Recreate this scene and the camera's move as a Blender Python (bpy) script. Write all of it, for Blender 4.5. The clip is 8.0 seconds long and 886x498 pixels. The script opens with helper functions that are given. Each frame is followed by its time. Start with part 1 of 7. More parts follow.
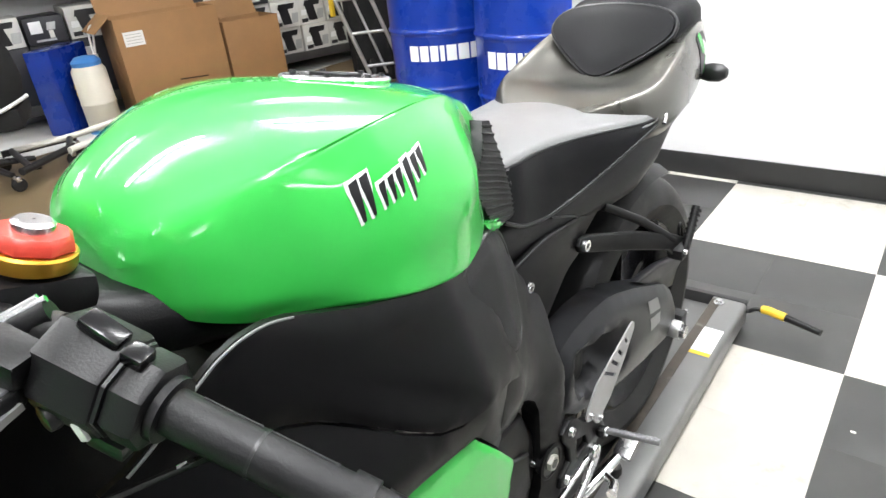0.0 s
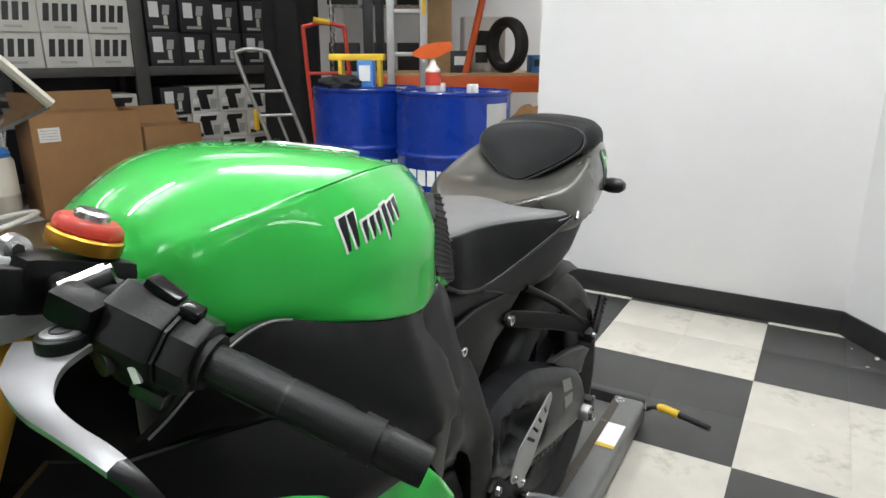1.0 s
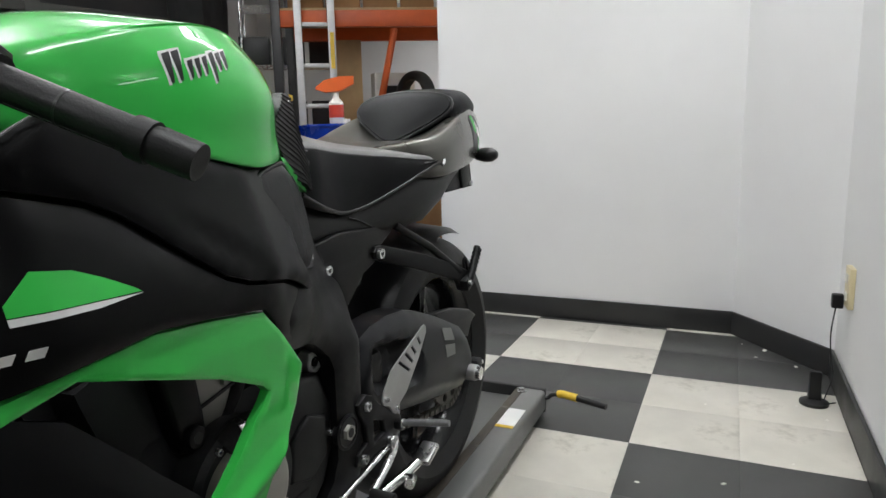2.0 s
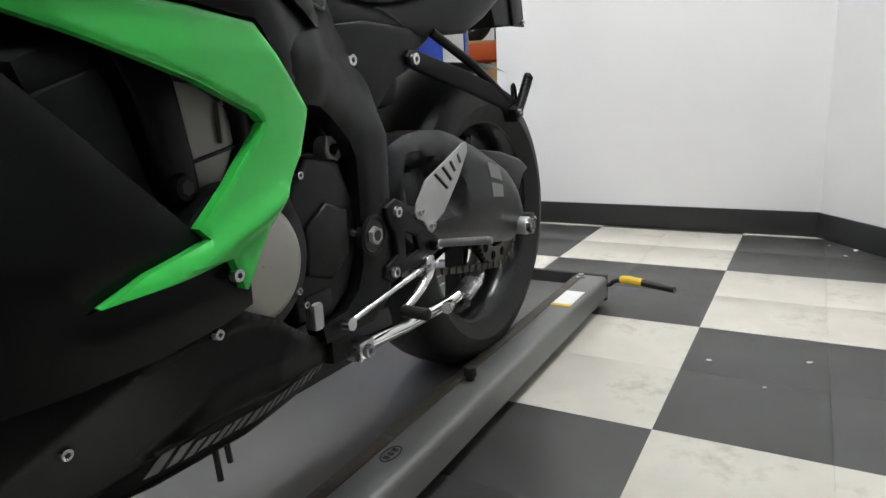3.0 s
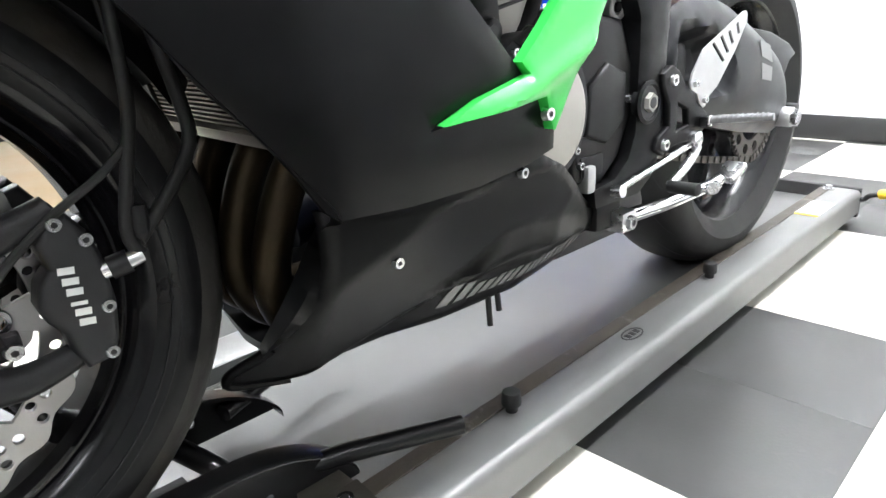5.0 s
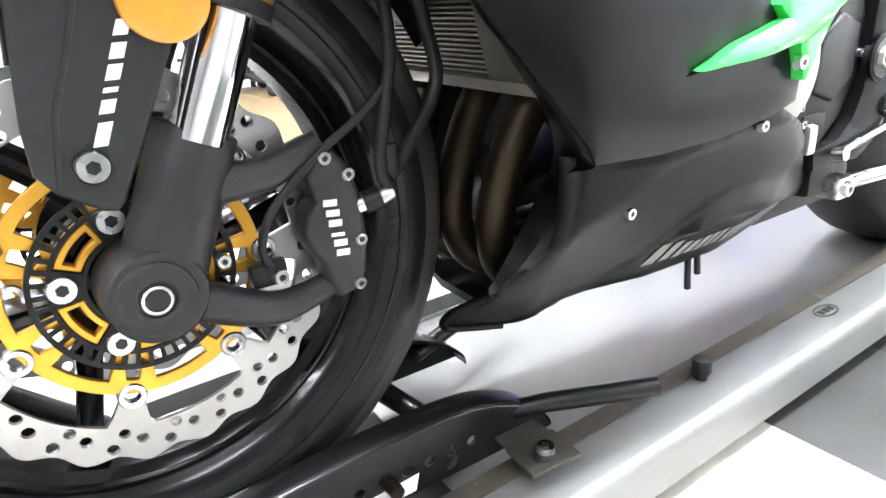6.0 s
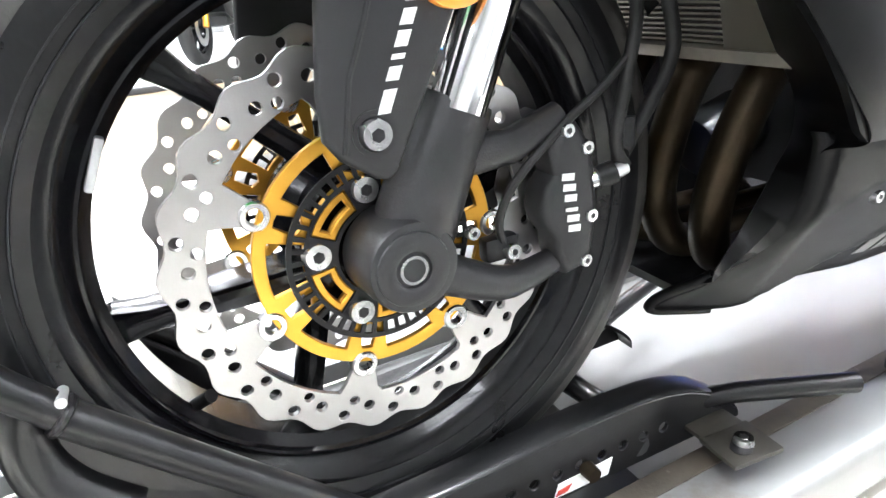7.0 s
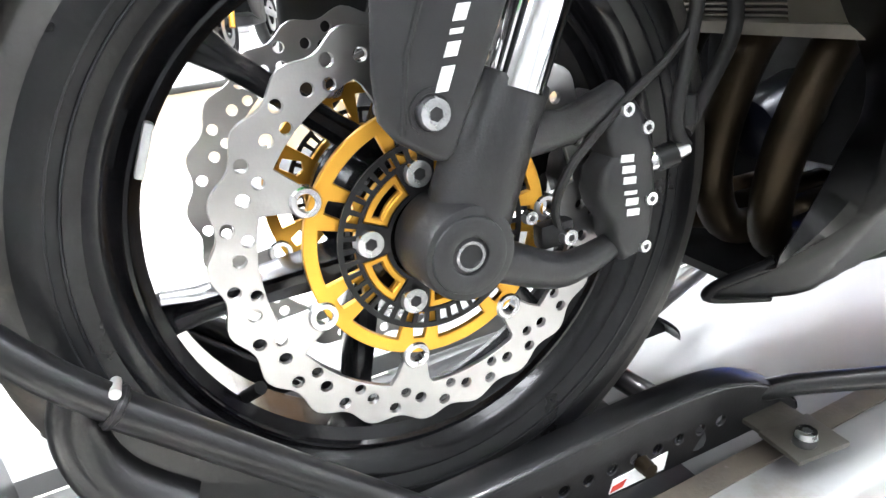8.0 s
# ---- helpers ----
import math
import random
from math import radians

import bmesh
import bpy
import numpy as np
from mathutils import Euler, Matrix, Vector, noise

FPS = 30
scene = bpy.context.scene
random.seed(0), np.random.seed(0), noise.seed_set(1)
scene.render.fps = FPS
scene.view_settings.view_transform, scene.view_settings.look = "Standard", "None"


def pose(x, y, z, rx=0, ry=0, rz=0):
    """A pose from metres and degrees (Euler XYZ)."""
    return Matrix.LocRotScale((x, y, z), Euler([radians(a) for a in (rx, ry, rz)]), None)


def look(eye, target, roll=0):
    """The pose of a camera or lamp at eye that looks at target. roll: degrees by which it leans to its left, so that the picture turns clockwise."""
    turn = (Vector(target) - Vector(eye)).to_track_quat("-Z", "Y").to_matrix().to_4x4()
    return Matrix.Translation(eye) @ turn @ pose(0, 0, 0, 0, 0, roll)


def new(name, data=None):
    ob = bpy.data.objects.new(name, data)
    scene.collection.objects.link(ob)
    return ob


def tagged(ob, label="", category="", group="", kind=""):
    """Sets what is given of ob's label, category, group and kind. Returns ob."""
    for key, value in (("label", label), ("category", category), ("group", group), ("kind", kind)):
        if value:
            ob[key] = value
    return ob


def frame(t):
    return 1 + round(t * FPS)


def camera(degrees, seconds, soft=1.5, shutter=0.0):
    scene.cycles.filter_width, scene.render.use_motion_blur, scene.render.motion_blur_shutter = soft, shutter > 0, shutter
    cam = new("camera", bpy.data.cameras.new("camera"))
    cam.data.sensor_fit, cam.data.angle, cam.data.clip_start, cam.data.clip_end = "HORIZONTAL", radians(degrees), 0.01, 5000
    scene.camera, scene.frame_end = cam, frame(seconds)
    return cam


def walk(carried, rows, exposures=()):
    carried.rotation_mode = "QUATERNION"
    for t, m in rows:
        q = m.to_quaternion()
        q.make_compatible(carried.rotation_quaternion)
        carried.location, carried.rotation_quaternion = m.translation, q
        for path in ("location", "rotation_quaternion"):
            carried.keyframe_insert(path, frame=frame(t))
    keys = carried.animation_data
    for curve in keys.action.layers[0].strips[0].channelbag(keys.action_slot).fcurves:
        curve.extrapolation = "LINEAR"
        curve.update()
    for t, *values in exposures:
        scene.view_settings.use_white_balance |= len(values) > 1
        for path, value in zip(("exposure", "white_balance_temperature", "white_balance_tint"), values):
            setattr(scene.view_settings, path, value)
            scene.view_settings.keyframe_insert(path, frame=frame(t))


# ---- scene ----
cam = camera(68.0, 8.0)
PATH = [
    (0, (0.489, 0.238, 1.195), (-0.643, 1.614, 0.288), -5.9),
    (0.3, (0.498, 0.252, 1.197), (-0.676, 1.627, 0.341), -5.2),
    (0.5, (0.5, 0.25, 1.191), (-0.717, 1.622, 0.393), -5.8),
    (0.7, (0.516, 0.208, 1.19), (-0.649, 1.648, 0.436), -3.6),
    (1, (0.513, 0.094, 1.163), (-0.441, 1.756, 0.589), 0.0),
    (1.2, (0.541, 0.014, 1.146), (-0.277, 1.746, 0.569), 1.1),
    (2.3, (0.675, 0.085, 0.811), (-0.13, 1.892, 0.515), -1.4),
    (2.5, (0.66, 0.11, 0.745), (-0.187, 1.882, 0.37), -1.1),
    (2.8, (0.657, 0.127, 0.672), (-0.285, 1.832, 0.235), -2.1),
    (3, (0.651, 0.145, 0.654), (-0.308, 1.838, 0.19), -2.7),
    (3.5, (0.644, 0.15, 0.63), (-0.418, 1.774, 0.147), -2.9),
    (4, (0.622, 0.127, 0.62), (-0.571, 1.646, 0.099), -2.8),
    (4.2, (0.608, 0.112, 0.614), (-0.638, 1.58, 0.072), -3.0),
    (5.3, (0.547, 0.032, 0.585), (-0.853, 1.274, -0.119), -3.1),
    (5.5, (0.532, 0.016, 0.584), (-0.922, 1.194, -0.121), -2.9),
    (6, (0.5, -0.031, 0.577), (-1.043, 1.006, -0.16), -3.8),
    (6.5, (0.46, -0.085, 0.575), (-1.127, 0.868, -0.181), -4.5),
    (7, (0.424, -0.133, 0.577), (-1.218, 0.703, -0.199), -4.6),
    (7.5, (0.395, -0.159, 0.57), (-1.286, 0.604, -0.201), -6.2),
    (8, (0.402, -0.147, 0.565), (-1.272, 0.622, -0.213), -6.1),
]
walk(cam, [(t, look(eye, target, roll)) for t, eye, target, roll in PATH],
     exposures=[(0, 1.0, 6500, 12), (0.25, 0.78, 6500, 11), (0.5, 0.45, 6500, 10), (1.2, -0.07, 6500, 10), (2.3, -0.34, 6500, 10.5), (2.6, -0.22, 6500, 10.5), (3.2, 0.12, 6500, 10.5), (3.6, 0.34, 6450, 10.5),
                (4.2, 0.78, 6400, 11), (5.3, 2.26, 6250, 13), (6, 2.84, 6200, 13.5), (8, 3.0, 6200, 13.5)])

# ---- light ----
world = bpy.data.worlds.new("workshop_world")
scene.world = world
world.use_nodes = True
world.node_tree.nodes["Background"].inputs[0].default_value = (0.75, 0.8, 0.85, 1)
world.node_tree.nodes["Background"].inputs[1].default_value = 0.15


def ceiling_lamp(x, y, z, sx, sy, watts, turn=0, up=False):
    data = bpy.data.lights.new("tube_lamp", "AREA")
    data.shape, data.size, data.size_y, data.energy = "RECTANGLE", sx, sy, watts
    data.color = (0.96, 0.985, 1.0)
    ob = new("tube_lamp", data)
    ob.matrix_world = pose(x, y, z, 180 if up else 0, 0, turn)
    return ob


# the last two are added lamps inside the unseen bay
LAMPS = [(0.55, 0.3, 20), (0.55, 2.1, 20), (-1.3, 0.3, 22), (-1.3, 2.1, 20), (-3.2, 0.6, 8),
         (-3.2, 3.6, 5), (-1.3, 5.4, 17), (-6.5, 0.0, 36), (-3.2, -2.5, 12), (-0.4, -2.2, 26), (2.5, -0.4, 5), (2.5, -3.0, 9)]
for lx, ly, watts in LAMPS:
    # hung battens light downwards; an added upward lamp over each brightens the ceiling
    ceiling_lamp(lx, ly, 2.70, 0.12, 1.2, watts * 0.88)
    ceiling_lamp(lx, ly, 2.79, 0.12, 1.2, watts * 1.05, 0, True)

ceiling_lamp(-2.45, 6.6, 2.3, 1.15, 0.06, 14, 20)

# ---- materials ----


def mat(name, col, rough=0.5, metal=0.0, var=0.12, scale=6.0, fine=90.0, bump=0.05, coat=0.0, rvar=0.08, rand=0.0, spec=0.5, dirt=None, dirt_at=0.62):
    m = bpy.data.materials.new(name)
    m.use_nodes = True
    nt = m.node_tree
    b = nt.nodes["Principled BSDF"]
    link = nt.links.new
    tc = nt.nodes.new("ShaderNodeTexCoord")
    n1 = nt.nodes.new("ShaderNodeTexNoise")
    n1.inputs["Scale"].default_value, n1.inputs["Detail"].default_value, n1.inputs["Roughness"].default_value = scale, 5, 0.6
    n2 = nt.nodes.new("ShaderNodeTexNoise")
    n2.inputs["Scale"].default_value, n2.inputs["Detail"].default_value = fine, 3
    link(tc.outputs["Object"], n1.inputs["Vector"])
    link(tc.outputs["Object"], n2.inputs["Vector"])
    ramp = nt.nodes.new("ShaderNodeValToRGB")
    e = ramp.color_ramp.elements
    e[0].position, e[1].position = 0.3, 0.7
    lo, hi = 1 - var, 1 + var
    e[0].color = (*[min(1, c * lo) for c in col], 1)
    e[1].color = (*[min(1, c * hi) for c in col], 1)
    link(n1.outputs["Fac"], ramp.inputs["Fac"])
    out = ramp.outputs["Color"]
    if dirt:
        r2 = nt.nodes.new("ShaderNodeValToRGB")
        r2.color_ramp.elements[0].position, r2.color_ramp.elements[1].position = dirt_at, dirt_at + 0.12
        n3 = nt.nodes.new("ShaderNodeTexNoise")
        n3.inputs["Scale"].default_value, n3.inputs["Detail"].default_value, n3.inputs["Roughness"].default_value = scale * 0.7, 8, 0.7
        link(tc.outputs["Object"], n3.inputs["Vector"])
        link(n3.outputs["Fac"], r2.inputs["Fac"])
        mx = nt.nodes.new("ShaderNodeMix")
        mx.data_type = "RGBA"
        link(r2.outputs["Color"], mx.inputs["Factor"])
        link(out, mx.inputs["A"])
        mx.inputs["B"].default_value = (*dirt, 1)
        out = mx.outputs["Result"]
    if rand:
        oi = nt.nodes.new("ShaderNodeObjectInfo")
        mr = nt.nodes.new("ShaderNodeMapRange")
        mr.inputs["To Min"].default_value, mr.inputs["To Max"].default_value = 1 - rand, 1 + rand
        link(oi.outputs["Random"], mr.inputs["Value"])
        hs = nt.nodes.new("ShaderNodeHueSaturation")
        link(mr.outputs["Result"], hs.inputs["Value"])
        link(out, hs.inputs["Color"])
        out = hs.outputs["Color"]
    link(out, b.inputs["Base Color"])
    mr = nt.nodes.new("ShaderNodeMapRange")
    mr.inputs["From Min"].default_value, mr.inputs["From Max"].default_value = 0.3, 0.7
    mr.inputs["To Min"].default_value, mr.inputs["To Max"].default_value = max(0.02, rough - rvar), min(1, rough + rvar)
    link(n1.outputs["Fac"], mr.inputs["Value"])
    link(mr.outputs["Result"], b.inputs["Roughness"])
    b.inputs["Metallic"].default_value = metal
    b.inputs["Specular IOR Level"].default_value = spec
    b.inputs["Coat Weight"].default_value = coat
    b.inputs["Coat Roughness"].default_value = 0.03
    if bump:
        bp = nt.nodes.new("ShaderNodeBump")
        bp.inputs["Strength"].default_value, bp.inputs["Distance"].default_value = bump, 0.002
        link(n2.outputs["Fac"], bp.inputs["Height"])
        link(bp.outputs["Normal"], b.inputs["Normal"])
    return m


M_GREEN = mat("green_paint", (0.042, 0.54, 0.08), 0.4, 0, 0.04, 3, 400, 0.0, coat=1.0, rvar=0.03, spec=0.12)
M_BLACK = mat("satin_black_paint", (0.0016, 0.0016, 0.0018), 0.33, 0, 0.15, 4, 300, 0.02, rvar=0.05, spec=0.2)
M_FRAME = mat("black_frame", (0.0032, 0.0032, 0.0036), 0.42, 0, 0.2, 8, 500, 0.08, spec=0.28)
M_PLASTIC = mat("black_plastic", (0.0062, 0.0062, 0.0068), 0.42, 0, 0.15, 10, 600, 0.12, spec=0.34)
M_KNEE = mat("dimpled_black_rubber", (0.004, 0.004, 0.0045), 0.5, 0, 0.1, 8, 520, 0.3, spec=0.35)
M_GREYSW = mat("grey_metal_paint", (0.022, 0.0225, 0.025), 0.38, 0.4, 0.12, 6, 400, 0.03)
# black vinyl, its colour paled for the ceiling's sheen
M_SEAT = mat("paled_seat_vinyl", (0.18, 0.18, 0.182), 0.36, 0, 0.1, 9, 700, 0.12, spec=0.5)
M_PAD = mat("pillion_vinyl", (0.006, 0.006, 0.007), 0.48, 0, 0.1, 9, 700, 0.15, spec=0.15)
M_RUBBER = mat("tyre_rubber", (0.0075, 0.0073, 0.0071), 0.6, 0, 0.25, 14, 300, 0.2, dirt=(0.02, 0.018, 0.015), dirt_at=0.6)
M_DUSTY = mat("dusty_tyre_rubber", (0.04, 0.0375, 0.034), 0.5, 0, 0.45, 7, 220, 0.2, dirt=(0.095, 0.08, 0.058), dirt_at=0.57)
M_GRIP = mat("grip_rubber", (0.0065, 0.0065, 0.0072), 0.5, 0, 0.15, 14, 400, 0.15, spec=0.35)
M_RIM = mat("gloss_black_rim", (0.007, 0.007, 0.008), 0.2, 0, 0.2, 10, 200, 0.02, coat=0.12, spec=0.25)
M_DISC = mat("brake_steel", (0.43, 0.425, 0.42), 0.36, 1, 0.08, 12, 500, 0.06)
M_STEEL = mat("bright_steel", (0.7, 0.7, 0.71), 0.25, 1, 0.08, 20, 300, 0.03)
M_CHROME = mat("chrome", (0.86, 0.87, 0.88), 0.07, 1, 0.02, 10, 200, 0.0, rvar=0.03)
M_SILVER = mat("satin_silver_alloy", (0.3, 0.3, 0.31), 0.42, 0.7, 0.08, 12, 300, 0.03)
M_GOLD = mat("gold_anodised", (0.72, 0.38, 0.05), 0.36, 0.85, 0.06, 12, 400, 0.02)
M_ALU = mat("cast_aluminium", (0.5, 0.5, 0.5), 0.45, 0.8, 0.12, 14, 400, 0.15)
M_ENGINE = mat("engine_grey_casting", (0.035, 0.035, 0.037), 0.55, 0.3, 0.2, 12, 300, 0.2)
M_CASE = mat("engine_cover", (0.4, 0.39, 0.355), 0.5, 0.5, 0.1, 10, 500, 0.12)
M_GRIME = mat("grimy_black_steel", (0.035, 0.032, 0.025), 0.5, 0, 0.4, 18, 200, 0.2, dirt=(0.09, 0.08, 0.058), dirt_at=0.55)
M_HEADER = mat("heat_tinted_steel", (0.034, 0.025, 0.015), 0.45, 0.9, 0.35, 14, 200, 0.08)
M_AMBER = mat("amber_plastic", (0.8, 0.3, 0.03), 0.3, 0, 0.05, 10, 300, 0.0, coat=0.4)
M_CHAIN = mat("chain_steel", (0.12, 0.11, 0.1), 0.5, 0.8, 0.2, 40, 300, 0.1)
M_DECAL_W = mat("white_decal", (0.8, 0.8, 0.79), 0.35, 0, 0.03, 20, 300, 0.0)
M_DECAL_K = mat("black_decal", (0.012, 0.012, 0.013), 0.35, 0, 0.05, 20, 300, 0.0)
M_DECAL_G = mat("grey_decal", (0.4, 0.4, 0.39), 0.45, 0, 0.05, 20, 300, 0.0)
M_STICKER = mat("faded_grey_sticker", (0.23, 0.23, 0.225), 0.5, 0, 0.1, 20, 300, 0.0)
M_RED = mat("red_plastic", (0.55, 0.05, 0.03), 0.35, 0, 0.08, 20, 300, 0.02)
M_OIL = mat("amber_fluid_cup", (0.62, 0.3, 0.03), 0.2, 0, 0.08, 20, 300, 0.0, coat=0.5)
M_LIFT = mat("silver_lift_paint", (0.185, 0.185, 0.182), 0.42, 0.35, 0.1, 5, 300, 0.06, dirt=(0.13, 0.105, 0.08), dirt_at=0.61)
M_TROUGH = mat("lift_bed_steel", (0.14, 0.14, 0.137), 0.42, 0.35, 0.12, 4, 300, 0.06, dirt=(0.17, 0.145, 0.11), dirt_at=0.63)
M_WALL = mat("white_wall_paint", (0.74, 0.74, 0.735), 0.55, 0, 0.035, 1.2, 250, 0.12, dirt=(0.62, 0.615, 0.6), dirt_at=0.68)
M_BASE = mat("black_vinyl_base", (0.018, 0.018, 0.018), 0.45, 0, 0.2, 6, 200, 0.08)
M_TILEW = mat("cream_vinyl_tile", (0.6, 0.575, 0.51), 0.34, 0, 0.1, 5, 160, 0.06, rand=0.02, dirt=(0.4, 0.375, 0.32), dirt_at=0.56)
M_TILEK = mat("charcoal_vinyl_tile", (0.05, 0.05, 0.048), 0.38, 0, 0.16, 5, 160, 0.06, rand=0.025, dirt=(0.085, 0.083, 0.077), dirt_at=0.62)
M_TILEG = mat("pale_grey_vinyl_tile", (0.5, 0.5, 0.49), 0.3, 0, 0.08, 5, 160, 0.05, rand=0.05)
M_JOINT = mat("tile_joint", (0.1, 0.095, 0.085), 0.8, 0, 0.2, 10, 100, 0.1)
M_CONC = mat("tan_concrete", (0.17, 0.122, 0.066), 0.4, 0, 0.2, 2.5, 60, 0.1, dirt=(0.1, 0.072, 0.042))
M_PALE = mat("pale_floor", (0.68, 0.68, 0.66), 0.35, 0, 0.05, 2, 80, 0.05)
M_CEIL = mat("ceiling_board", (0.84, 0.84, 0.83), 0.9, 0, 0.04, 3, 120, 0.1)
M_BLUE = mat("blue_drum_paint", (0.003, 0.026, 0.24), 0.28, 0, 0.08, 5, 200, 0.02, coat=0.6, spec=0.2)
M_CARD = mat("corrugated_card", (0.31, 0.165, 0.066), 0.75, 0, 0.08, 6, 250, 0.1, dirt=(0.28, 0.15, 0.06))
M_BOXW = mat("white_carton", (0.6, 0.59, 0.55), 0.6, 0, 0.06, 8, 250, 0.03, rand=0.06)
M_BOXK = mat("black_carton", (0.016, 0.016, 0.02), 0.5, 0, 0.1, 8, 250, 0.03)
M_SHELF = mat("dark_shelf_steel", (0.075, 0.074, 0.07), 0.5, 0.4, 0.15, 8, 250, 0.05)
M_ORANGE = mat("orange_rack_paint", (0.6, 0.1, 0.015), 0.4, 0, 0.1, 8, 250, 0.04)
M_YELLOW = mat("yellow_plastic", (0.72, 0.48, 0.03), 0.4, 0, 0.06, 8, 250, 0.03)
M_DIRT = mat("oily_dirt", (0.05, 0.041, 0.03), 0.6, 0, 0.35, 22, 200, 0.3, dirt=(0.2, 0.19, 0.175), dirt_at=0.6)
M_EDGE_LIT = mat("painted_edge_highlight", (0.2, 0.2, 0.2), 0.4, 0, 0.06, 8, 250, 0.03)
M_FORK = mat("grey_black_cast_paint", (0.021, 0.021, 0.022), 0.42, 0, 0.15, 10, 600, 0.12, spec=0.35)
M_FIN = mat("dusty_radiator_fins", (0.2, 0.185, 0.16), 0.5, 0.5, 0.2, 30, 300, 0.1)
M_TAN = mat("dusty_tan_plate", (0.055, 0.050, 0.038), 0.55, 0.2, 0.15, 12, 300, 0.06)
M_CHOCK = mat("gloss_black_steel_paint", (0.006, 0.006, 0.0065), 0.38, 0, 0.25, 9, 300, 0.08, coat=0.25, spec=0.3)
M_SIDEWALL = mat("clean_black_sidewall", (0.007, 0.007, 0.0076), 0.33, 0, 0.2, 16, 250, 0.1, spec=0.3)
M_NAVY = mat("navy_filter_paint", (0.002, 0.003, 0.008), 0.35, 0, 0.06, 8, 250, 0.03)
M_SKYB = mat("blue_plastic", (0.05, 0.2, 0.5), 0.4, 0, 0.06, 8, 250, 0.03)
M_WHITEP = mat("white_plastic", (0.72, 0.7, 0.64), 0.4, 0, 0.06, 8, 250, 0.03)
M_BEIGE = mat("beige_plastic", (0.62, 0.54, 0.33), 0.4, 0, 0.06, 8, 250, 0.03)
M_WOOD = mat("pale_plywood", (0.5, 0.34, 0.17), 0.6, 0, 0.15, 5, 120, 0.08)
M_CLOTH = mat("black_upholstery", (0.006, 0.006, 0.0065), 0.85, 0, 0.2, 8, 400, 0.2)
M_DKGREY = mat("charcoal_metal", (0.035, 0.035, 0.036), 0.35, 0.4, 0.2, 8, 250, 0.05)
M_GREYCOWL = mat("metallic_grey_cowl", (0.115, 0.112, 0.10), 0.3, 0.75, 0.06, 5, 900, 0.02, coat=0.4)


def glass(name, col, rough=0.03):
    m = bpy.data.materials.new(name)
    m.use_nodes = True
    b = m.node_tree.nodes["Principled BSDF"]
    b.inputs["Base Color"].default_value = (*col, 1)
    b.inputs["Roughness"].default_value = rough
    b.inputs["Transmission Weight"].default_value = 1.0
    b.inputs["IOR"].default_value = 1.3
    return m


M_SCREEN = glass("smoked_screen", (0.45, 0.46, 0.47))
M_TANK_PL = mat("translucent_white_plastic", (0.66, 0.62, 0.52), 0.35, 0, 0.06, 6, 250, 0.02)

# ---- mesh helpers ----
from mathutils.geometry import delaunay_2d_cdt


def finish(bm, material, name, angle=38):
    bmesh.ops.recalc_face_normals(bm, faces=bm.faces)
    lim = radians(angle)
    for f in bm.faces:
        f.smooth = True
    for e in bm.edges:
        if len(e.link_faces) == 2 and e.calc_face_angle(0) > lim:
            e.smooth = False
    me = bpy.data.meshes.new(name)
    bm.to_mesh(me)
    bm.free()
    me.materials.append(material)
    return me


def part(name, bm, material, parent=None, label="", m=None):
    me = bm if isinstance(bm, bpy.types.Mesh) else finish(bm, material, name)
    ob = new(name, me)
    if parent is not None:
        ob.parent = parent
    if m is not None:
        ob.matrix_basis = m
    if label:
        ob["label"] = label
    return ob


def thing(name, label, category, m=None, group="", kind=""):
    ob = new(name)
    ob.empty_display_size = 0.1
    if m is not None:
        ob.matrix_world = m
    return tagged(ob, label, category, group, kind)


def box(c, s, bev=0.0, m=None, bm=None):
    bm = bm or bmesh.new()
    r = bmesh.ops.create_cube(bm, size=1, matrix=Matrix.Translation(c) @ (m or Matrix.Identity(4)) @ Matrix.Diagonal((*s, 1)))
    if bev:
        es = list({e for v in r["verts"] for e in v.link_edges})
        bmesh.ops.bevel(bm, geom=es, offset=bev, segments=2, affect="EDGES", profile=0.6)
    return bm


def cyl(p0, p1, r0, r1=None, n=24, bm=None, caps=True, bev=0.0):
    bm = bm or bmesh.new()
    p0, p1 = Vector(p0), Vector(p1)
    d = p1 - p0
    m = Matrix.Translation((p0 + p1) / 2) @ d.to_track_quat("Z", "Y").to_matrix().to_4x4()
    r = bmesh.ops.create_cone(bm, cap_ends=caps, segments=n, radius1=r0, radius2=r0 if r1 is None else r1, depth=d.length, matrix=m)
    if bev:
        es = list({e for v in r["verts"] for e in v.link_edges if any(len(f.verts) > 4 for f in e.link_faces)})
        bmesh.ops.bevel(bm, geom=es, offset=bev, segments=2, affect="EDGES", profile=0.5)
    return bm


def smooth_path(pts, k=6):
    pts = [Vector(p) for p in pts]
    out = []
    for i in range(len(pts) - 1):
        a, b, c, d = pts[max(0, i - 1)], pts[i], pts[i + 1], pts[min(len(pts) - 1, i + 2)]
        for j in range(k):
            t = j / k
            out.append(0.5 * ((2 * b) + (c - a) * t + (2 * a - 5 * b + 4 * c - d) * t * t + (3 * b - a - 3 * c + d) * t ** 3))
    return out + [pts[-1]]


